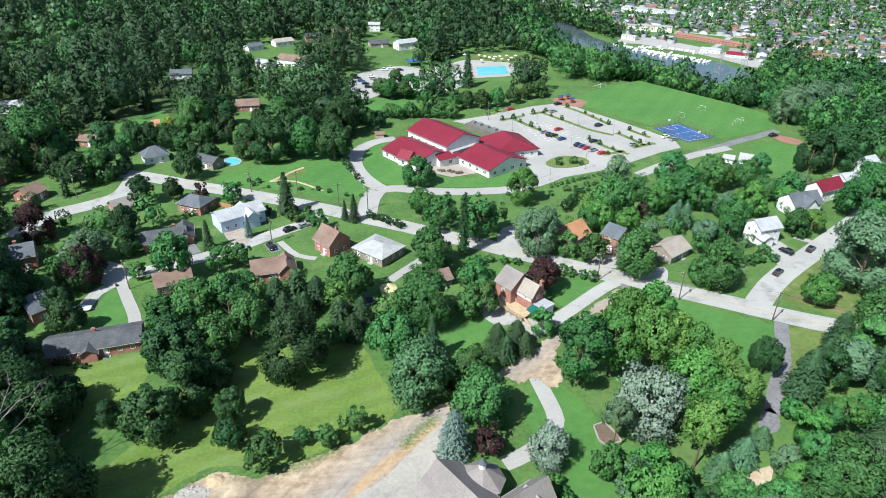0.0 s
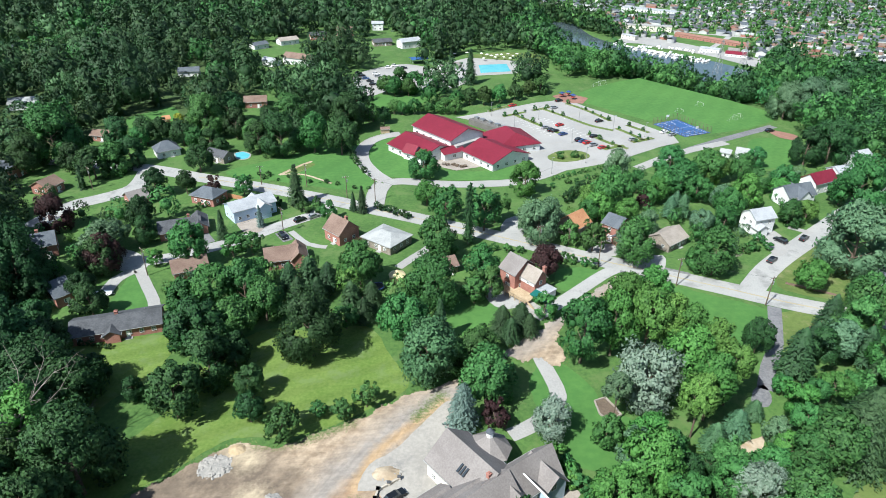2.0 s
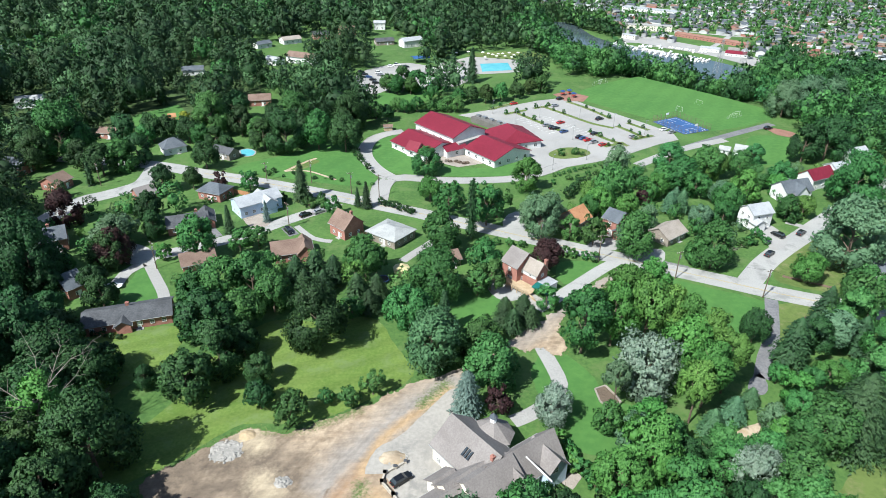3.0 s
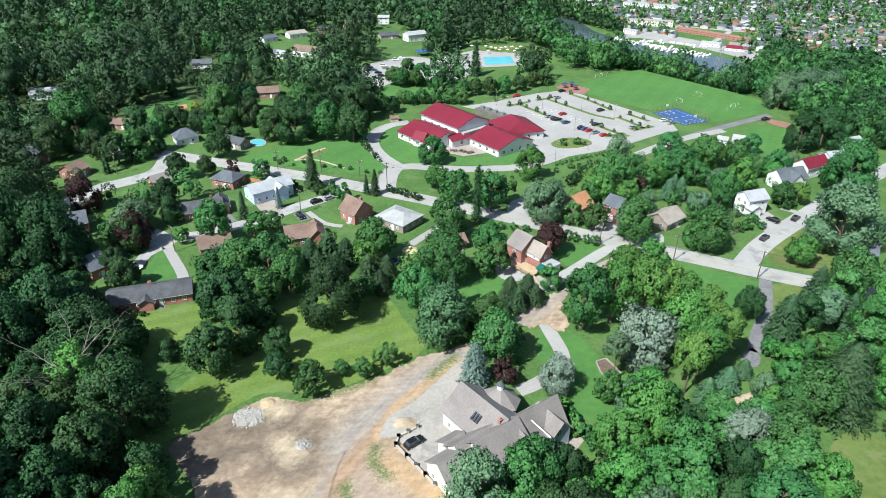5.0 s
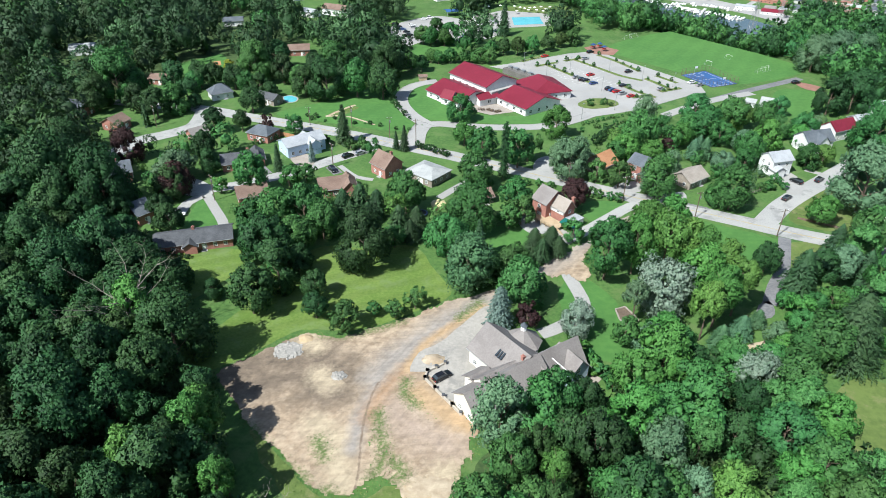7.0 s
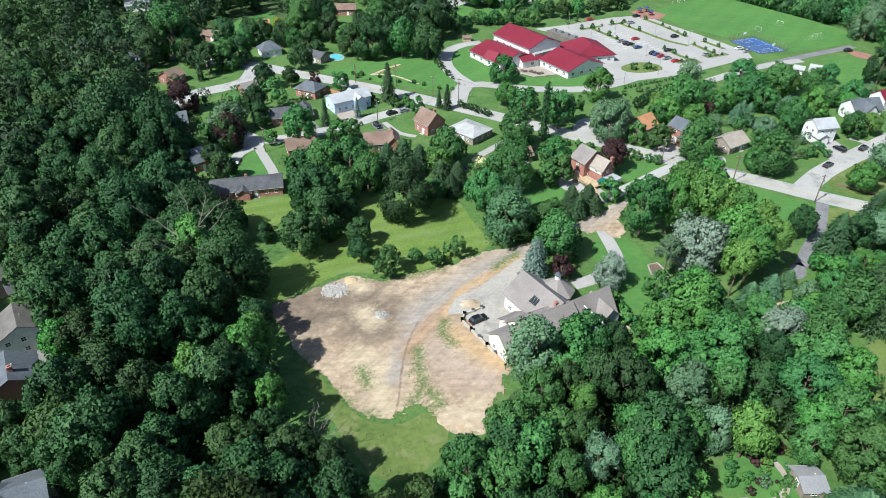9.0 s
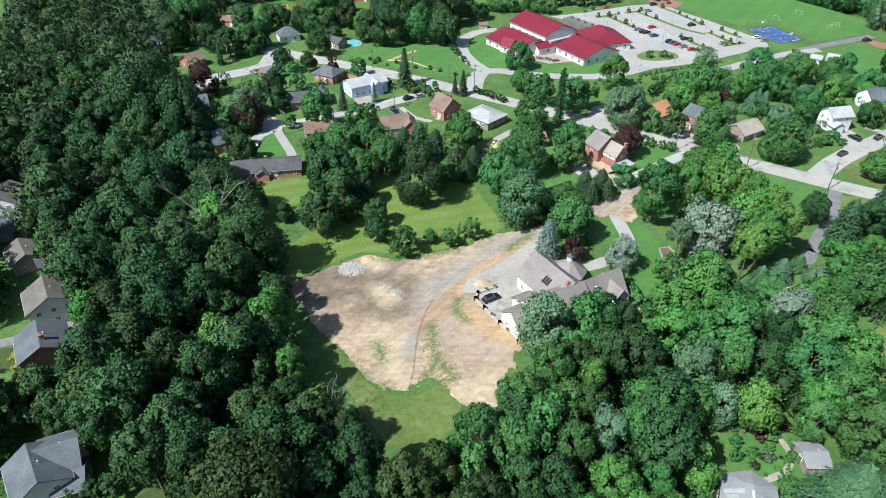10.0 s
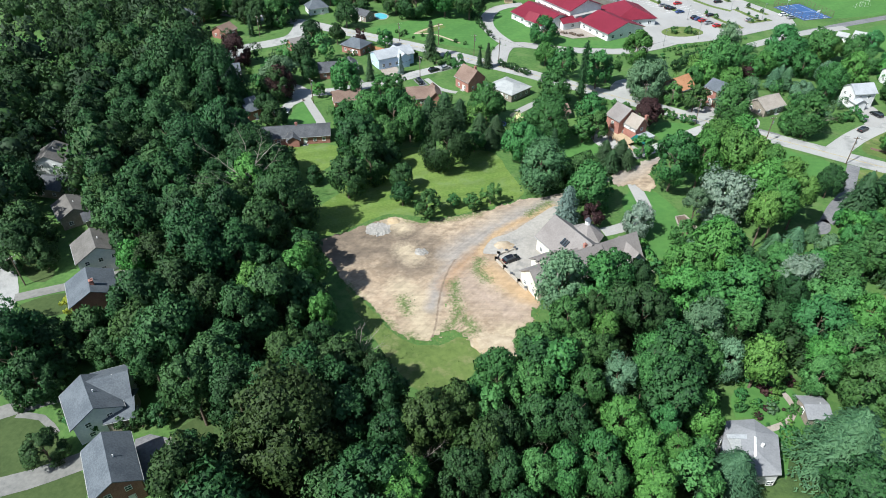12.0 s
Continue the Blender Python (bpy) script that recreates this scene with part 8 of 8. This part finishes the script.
row((-67.5, 199.1), (-62.3, 202.3), 2.6, 1.4, "bush", "leaf_dark", "round shrub before a house", "house shrubs", 0.3)
row((-53.5, 203.4), (-48.3, 202.6), 4.0, 1.7, "bush", "leaf_dark", "round clipped shrub on a lawn", "lawn shrubs", 0.1)
row((14.2, 169.1), (22.9, 168.2), 3.4, 1.5, "bush", "leaf", "round shrub beside the road", "roadside shrubs", 0.5)
row((35.2, 162.7), (44.6, 159.1), 3.0, 1.6, "bush", "leaf", "round shrub beside the road", "roadside shrubs", 0.5)
row((87.5, 165.8), (99.4, 171.4), 2.6, 1.6, "bush", "leaf", "garden hedge shrub by a lawn", "side street hedge", 0.3)
row((102.9, 177.2), (103.9, 171.5), 2.6, 1.5, "bush", "leaf", "garden hedge shrub by a lawn", "side street hedge", 0.3)
row((19.8, 88.2), (23.5, 76.8), 2.2, 1.5, "bush", "leaf_light", "light green foundation shrub", "villa shrubs", 0.6)
row((22.5, 82.0), (27.5, 72.0), 2.0, 1.7, "bush", "leaf_emerald", "dense creeper-covered shrub beside a large house", "villa shrubs", 0.7)
row((-95.3, 119.2), (-85.7, 117.9), 2.4, 1.1, "bush", "leaf_dark", "dark foundation shrub by a bungalow", "bungalow shrubs", 0.2)
row((-100.6, 10.9), (-95.7, 15.3), 2.2, 1.3, "bush", "leaf", "low shrub along a driveway", "driveway shrubs", 0.3)
row((-90.7, 9.9), (-83.8, 8.5), 2.4, 1.6, "small", "leaf", "shrub before a grey house", "front shrubs", 0.3)
row((-78.0, 9.5), (-66.6, 15.4), 2.6, 1.9, "small", "leaf_dark", "shrub along a garden boundary", "boundary shrubs", 0.8)
for i in range(58):
    x, y = (42.5, 35.5)
    tree("bush", x + rng.uniform(-5.5, 9), y + rng.uniform(-9, 8), rng.uniform(0.4, 1.3), rng.choice(("leaf", "leaf_light", "leaf_emerald", "leaf_light", "leaf", "leaf_emerald", "leaf_grey", "leaf_light", "leaf_purple")), "flowering shrub in a lush garden", "garden shrubs", keep=False)

# ---- bare trees and the site's heaps ----
def bare_tree(xy, h, seed, lean=(0, 0)):
    """A dead tree: forked pale limbs without leaves."""
    r = random.Random(seed)
    ob = thing("dead_tree", pose(xy[0], xy[1], 0), "leafless dead tree with pale branches", "tree")
    part("trunk", rod((0, 0, -0.2), (lean[0], lean[1], h * 0.6), 0.3, 0.18, 7), M["dead_wood"], ob)
    for i in range(9):
        bm = bmesh.new()
        a = r.uniform(0, 6.28)
        p = Vector((lean[0], lean[1], h * 0.6)) * r.uniform(0.5, 1.0)
        w = 0.06 + 0.004 * h
        for k in range(5):
            q = p + Vector((math.cos(a) * h * 0.11, math.sin(a) * h * 0.11, h * r.uniform(0.02, 0.12)))
            rod(p, q, w, w * 0.7, 5, bm)
            for s in (-1, 1):
                e = q + Vector((math.cos(a + s * 0.8) * h * 0.09, math.sin(a + s * 0.8) * h * 0.09, h * r.uniform(0.0, 0.09)))
                rod(q, e, w * 0.5, w * 0.2, 4, bm)
            p, w = q, w * 0.7
            a += r.uniform(-0.5, 0.5)
        part("limb", bm, M["dead_wood"], ob)


bare_tree((-81.5, 79.3), 25.0, 1)
bare_tree((-80.2, 94.4), 5, 2, (2, -1))
bare_tree((82.9, 157.1), 10, 3)
bare_tree((-37.5, 31.3), 11, 4, (-1, 0))
bare_tree((-22.0, 8.9), 10, 5)
bare_tree((-5.8, 12.8), 10, 6)


def heap(name, xy, rx, ry, h, material, label, seed, n=26):
    """A tipped heap with an uneven skirt."""
    bm = bmesh.new()
    rings = []
    for k in range(6):
        f = k / 5
        rings.append([bm.verts.new((math.cos(a) * rx * (1 - f) * (1 + 0.18 * noise.noise((math.cos(a) * 2 + seed, math.sin(a) * 2, f * 2))), math.sin(a) * ry * (1 - f) * (1 + 0.18 * noise.noise((math.cos(a) * 2, math.sin(a) * 2 + seed, f * 2))), h * (1 - (1 - f) ** 1.6) + 0.12 * noise.noise((math.cos(a) * 3 * (1 - f), math.sin(a) * 3 * (1 - f), seed)))) for a in [i * 2 * math.pi / n for i in range(n)]])
    for a, b in zip(rings[:-1], rings[1:]):
        for i in range(n):
            bm.faces.new((a[i], a[(i + 1) % n], b[(i + 1) % n], b[i]))
    ob = part(name, bm, M[material], None, m=pose(xy[0], xy[1], 0.02))
    return tagged(ob, label, "heap")


heap("mound", (-47.0, 80.5), 3.8, 3.3, 0.6, "gravel", "flat heap of pale grey stone rubble", 1)
heap("mound", (-43.9, 85.0), 2.0, 1.7, 0.8, "sand", "small heap of yellow sand on bare earth", 2)
heap("mound", (-33.8, 72.8), 2.2, 1.6, 0.5, "gravel", "low heap of grey stone beside a track", 3)
heap("mound", (-11.1, 44.3), 6.0, 4.2, 0.3, "dirt", "low spread of straw-coloured earth", 4)
heap("mound", (-12.5, 79.0), 3.6, 2.2, 0.9, "dirt", "heap of brown stone beside a forecourt", 5)
r = random.Random(3)
for x0, y0, n, s in ((*(-47.0, 80.5), 60, 3.6), (*(-33.8, 72.8), 22, 1.6), (*(-11.7, 78.7), 26, 2.4)):
    for i in range(n):
        k = r.uniform(0.15, 0.5)
        bm = bmesh.new()
        bmesh.ops.create_icosphere(bm, subdivisions=1, radius=k)
        for v in bm.verts:
            v.co *= r.uniform(0.75, 1.2)
            v.co.z *= 0.7
        a, d = r.uniform(0, 6.28), s * math.sqrt(r.random())
        ob = part("stone", bm, M["gravel"], None, m=pose(x0 + math.cos(a) * d, y0 + math.sin(a) * d * 0.9, 0.12 + 0.5 * max(0, 1 - d / s)))
        tagged(ob, "pale grey broken stone on a heap", "stone", "stones of the heaps")
pit = patch("planting_bed", [(32.7, 100.1), (35.4, 101.3), (37.0, 98.0), (37.7, 95.8), (34.4, 94.2), (33.0, 96.1)], 0.06, M["bark"], "raised garden bed of dark soil", "garden bed", keep=False, smooth=False)
line = [(32.7, 100.1), (35.4, 101.3), (37.0, 98.0), (37.7, 95.8), (34.4, 94.2), (33.0, 96.1), (32.7, 100.1)]
for a, b in zip(line[:-1], line[1:]):
    part("timber_edge", ribbon_mesh([Vector(a), Vector(b)], 0.3, 0.0, 0.0, 0.4), M["tan_roof"], pit)

# rough grass round the bare earth
def tufts(poly, spacing, seed, size, leaf, label):
    rg = np.random.default_rng(seed)
    spots = np.array(scatter(poly, spacing, seed, 0.0, clear=False))
    at = np.column_stack([spots, np.full(len(spots), size * 0.3)])
    nrm = rg.normal(size=(len(at), 3)) * 0.6 + np.array([0, 0, 0.6])
    nrm /= np.linalg.norm(nrm, axis=1)[:, None]
    ob = new("grass_tufts", mesh_np("grass_tufts", cards(at, nrm, size * rg.uniform(0.5, 1.4, len(at)), rg), np.arange(len(at) * 4).reshape(-1, 4), M[leaf]))
    tagged(ob, label, "grass", kind="stuff")


tufts([(-50.2, 57.0), (-40.5, 49.7), (-33.6, 43.2), (-27.6, 42.1), (-21.3, 45.6), (-15.3, 38.3), (-18.7, 29.3), (-25.6, 28.8), (-34.2, 35.0)], 0.8, 51, 0.2, "meadow", "rough grass tufts at the edge of bare earth")
tufts([(-36.2, 54.3), (-31.3, 57.2), (-28.9, 51.7), (-32.4, 49.2)], 1.3, 52, 0.30, "leaf_light", "weeds sprouting on bare earth")
tufts([(-25.4, 62.3), (-22.7, 62.8), (-17.8, 48.0), (-21.0, 43.9), (-24.1, 50.6)], 1.0, 53, 0.30, "leaf_light", "weeds sprouting on bare earth")
tufts([(-19.5, 69.9), (-17.1, 73.8), (-15.0, 68.5), (-10.1, 60.8), (-12.8, 60.4), (-17.5, 65.8)], 1.0, 54, 0.28, "leaf_light", "weeds on a clay bank")


# ---- loose garden things ----
x, y = (-15.4, 151.2)
ob = thing("tent", pose(x, y, 0), "cream canvas garden tent under trees", "tent")
part("canopy", rod((0, 0, 2.0), (0, 0, 3.4), 2.6, 0.1, 8), M["cream_canvas"], ob)
part("side", rod((0, 0, 0), (0, 0, 2.0), 2.3, 2.5, 8), M["cream_canvas"], ob)
x, y = (-20.7, 146.6)
ob = thing("trampoline", pose(x, y, 0), "round black trampoline with a blue rim", "trampoline")
part("mat", rod((0, 0, 0.86), (0, 0, 0.9), 1.7, sides=20), M["rubber"], ob)
part("rim", rod((0, 0, 0.8), (0, 0, 0.85), 2.1, sides=20), M["car_blue"], ob)
for k in range(6):
    a = k * math.pi / 3
    part("leg", rod((1.9 * math.cos(a), 1.9 * math.sin(a), 0), (1.9 * math.cos(a), 1.9 * math.sin(a), 0.82), 0.05), M["metal"], ob)
x, y = (-138.2, 293.4)
ob = thing("play_frame", pose(x, y, 0, 0, 0, 30), "wooden play frame with an orange roof", "play equipment")
part("roof", roof_shell(3.0, 3.0, 3.2, 1.2), M["orange_roof"], ob)
part("deck", box(2.6, 2.6, 0.15, 0, 0, 1.5), M["wood"], ob)
for sx in (-1.2, 1.2):
    for sy in (-1.2, 1.2):
        part("post", box(0.14, 0.14, 3.3, sx, sy, 0), M["wood"], ob)
part("slide", loft([(1.3, 1.5), (4.2, 0.2), (4.2, 0.05), (1.3, 1.35)], 0.6), M["orange_roof"], ob)
x, y = (-98.5, 141.4)
ob = thing("boat_trailer", pose(x, y, 0, 0, 0, 15), "small boat under a white cover on a drive", "trailer")
part("cover", loft([(-2.4, 0.6), (2.2, 0.6), (2.8, 0.9), (1.0, 1.6), (-2.2, 1.5)], 1.9, 0.4), M["white_paint"], ob)
for s in (-0.9, 0.9):
    part("wheel", rod((-0.6, s - 0.1, 0.3), (-0.6, s + 0.1, 0.3), 0.3, sides=10), M["rubber"], ob)
part("drawbar", rod((2.2, 0, 0.5), (3.4, 0, 0.4), 0.06), M["metal"], ob)


def board_fence(a, b, h, mat, label):
    """A board fence with posts, from a to b."""
    a, b = Vector(a), Vector(b)
    d = b - a
    ob = thing("fence", pose(a.x, a.y, 0, 0, 0, math.degrees(math.atan2(d.y, d.x))), label, "fence")
    n = max(2, int(d.length / 2.4))
    for k in range(n + 1):
        part("post", box(0.12, 0.12, h + 0.1, d.length * k / n, 0, 0), M[mat], ob)
    for k in range(int(d.length / 0.6)):
        part("board", box(0.56, 0.03, h, 0.3 + k * 0.6, -0.07, 0.05), M[mat], ob)


board_fence((-82.6, 208.5), (-76.0, 205.8), 1.7, "orange_roof", "new orange-brown board fence behind a house")
board_fence((99.6, 150.5), (111.7, 144.0), 0.7, "brown_roof", "low brown board edging on a corner lawn")
board_fence((-31.9, 173.0), (-28.3, 176.3), 1.2, "wood", "brown timber garden fence")
plaza = patch("play_area", [(59.5, 348.4), (68.5, 355.4), (79.2, 344.6), (74.1, 333.9), (63.7, 335.7)], 0.08, M["red_paving"], "reddish play area at the edge of a car park", "play area", smooth=False)
for k, spot in enumerate([(64.5, 346.4), (68.7, 348.7), (70.1, 342.2)]):
    ob = thing("climbing_frame", pose(spot[0], spot[1], 0.08, 0, 0, 35 * k), "dark metal climbing frame in a play area", "play equipment", "play area frames")
    for sx in (-1.2, 1.2):
        for sy in (-1, 1):
            part("post", rod((sx, sy, 0), (sx, sy, 2.4), 0.07), M["pole_wood"], ob)
    part("deck", box(2.4, 2.0, 0.12, 0, 0, 1.2), M["red_paint"], ob)
    part("roof", rod((0, 0, 2.4), (0, 0, 3.2), 1.9, 0.1, 4), M["car_blue"], ob)
ob = thing("storage_shed", pose((-30.1, 283.7)[0], (-30.1, 283.7)[1], 0, 0, 0, 10), "small brown open-fronted shed by the loop road", "shed")
block(ob, pose(0, 0, 0), 4.0, 2.6, 2.0, 0.7, "wood", "brown_roof", over=0.3, sides="")
x, y = (130.7, 403.1)
ob = thing("concrete_tank", pose(x, y, land(x, y), 0, 0, -30), "low pale concrete structure among trees", "building")
part("wall", box(11, 5, 4.0), M["dimmed_concrete"], ob)
part("coping", box(11.6, 5.6, 0.3, 0, 0, 4.0), M["concrete"], ob)


def fringe(poly, per_metre, seed, size, leaf, label):
    """Ragged grass along an outline."""
    rg = np.random.default_rng(seed)
    line = smooth_line(poly, True, 1.0)
    spots = []
    for p, q in zip(line, line[1:] + line[:1]):
        for k in range(int((q - p).length * per_metre) + 1):
            s = p.lerp(q, rg.random())
            spots.append((s.x + rg.normal() * 0.55, s.y + rg.normal() * 0.55, size * 0.25))
    at = np.array(spots)
    nrm = rg.normal(size=(len(at), 3)) * 0.5 + np.array([0, 0, 0.8])
    nrm /= np.linalg.norm(nrm, axis=1)[:, None]
    ob = new("grass_fringe", mesh_np("grass_fringe", cards(at, nrm, size * rg.uniform(0.5, 1.5, len(at)), rg), np.arange(len(at) * 4).reshape(-1, 4), M[leaf]))
    tagged(ob, label, "grass", kind="stuff")


fringe(SITE, 5.0, 61, 0.2, "meadow", "ragged grass along the edge of bare earth")
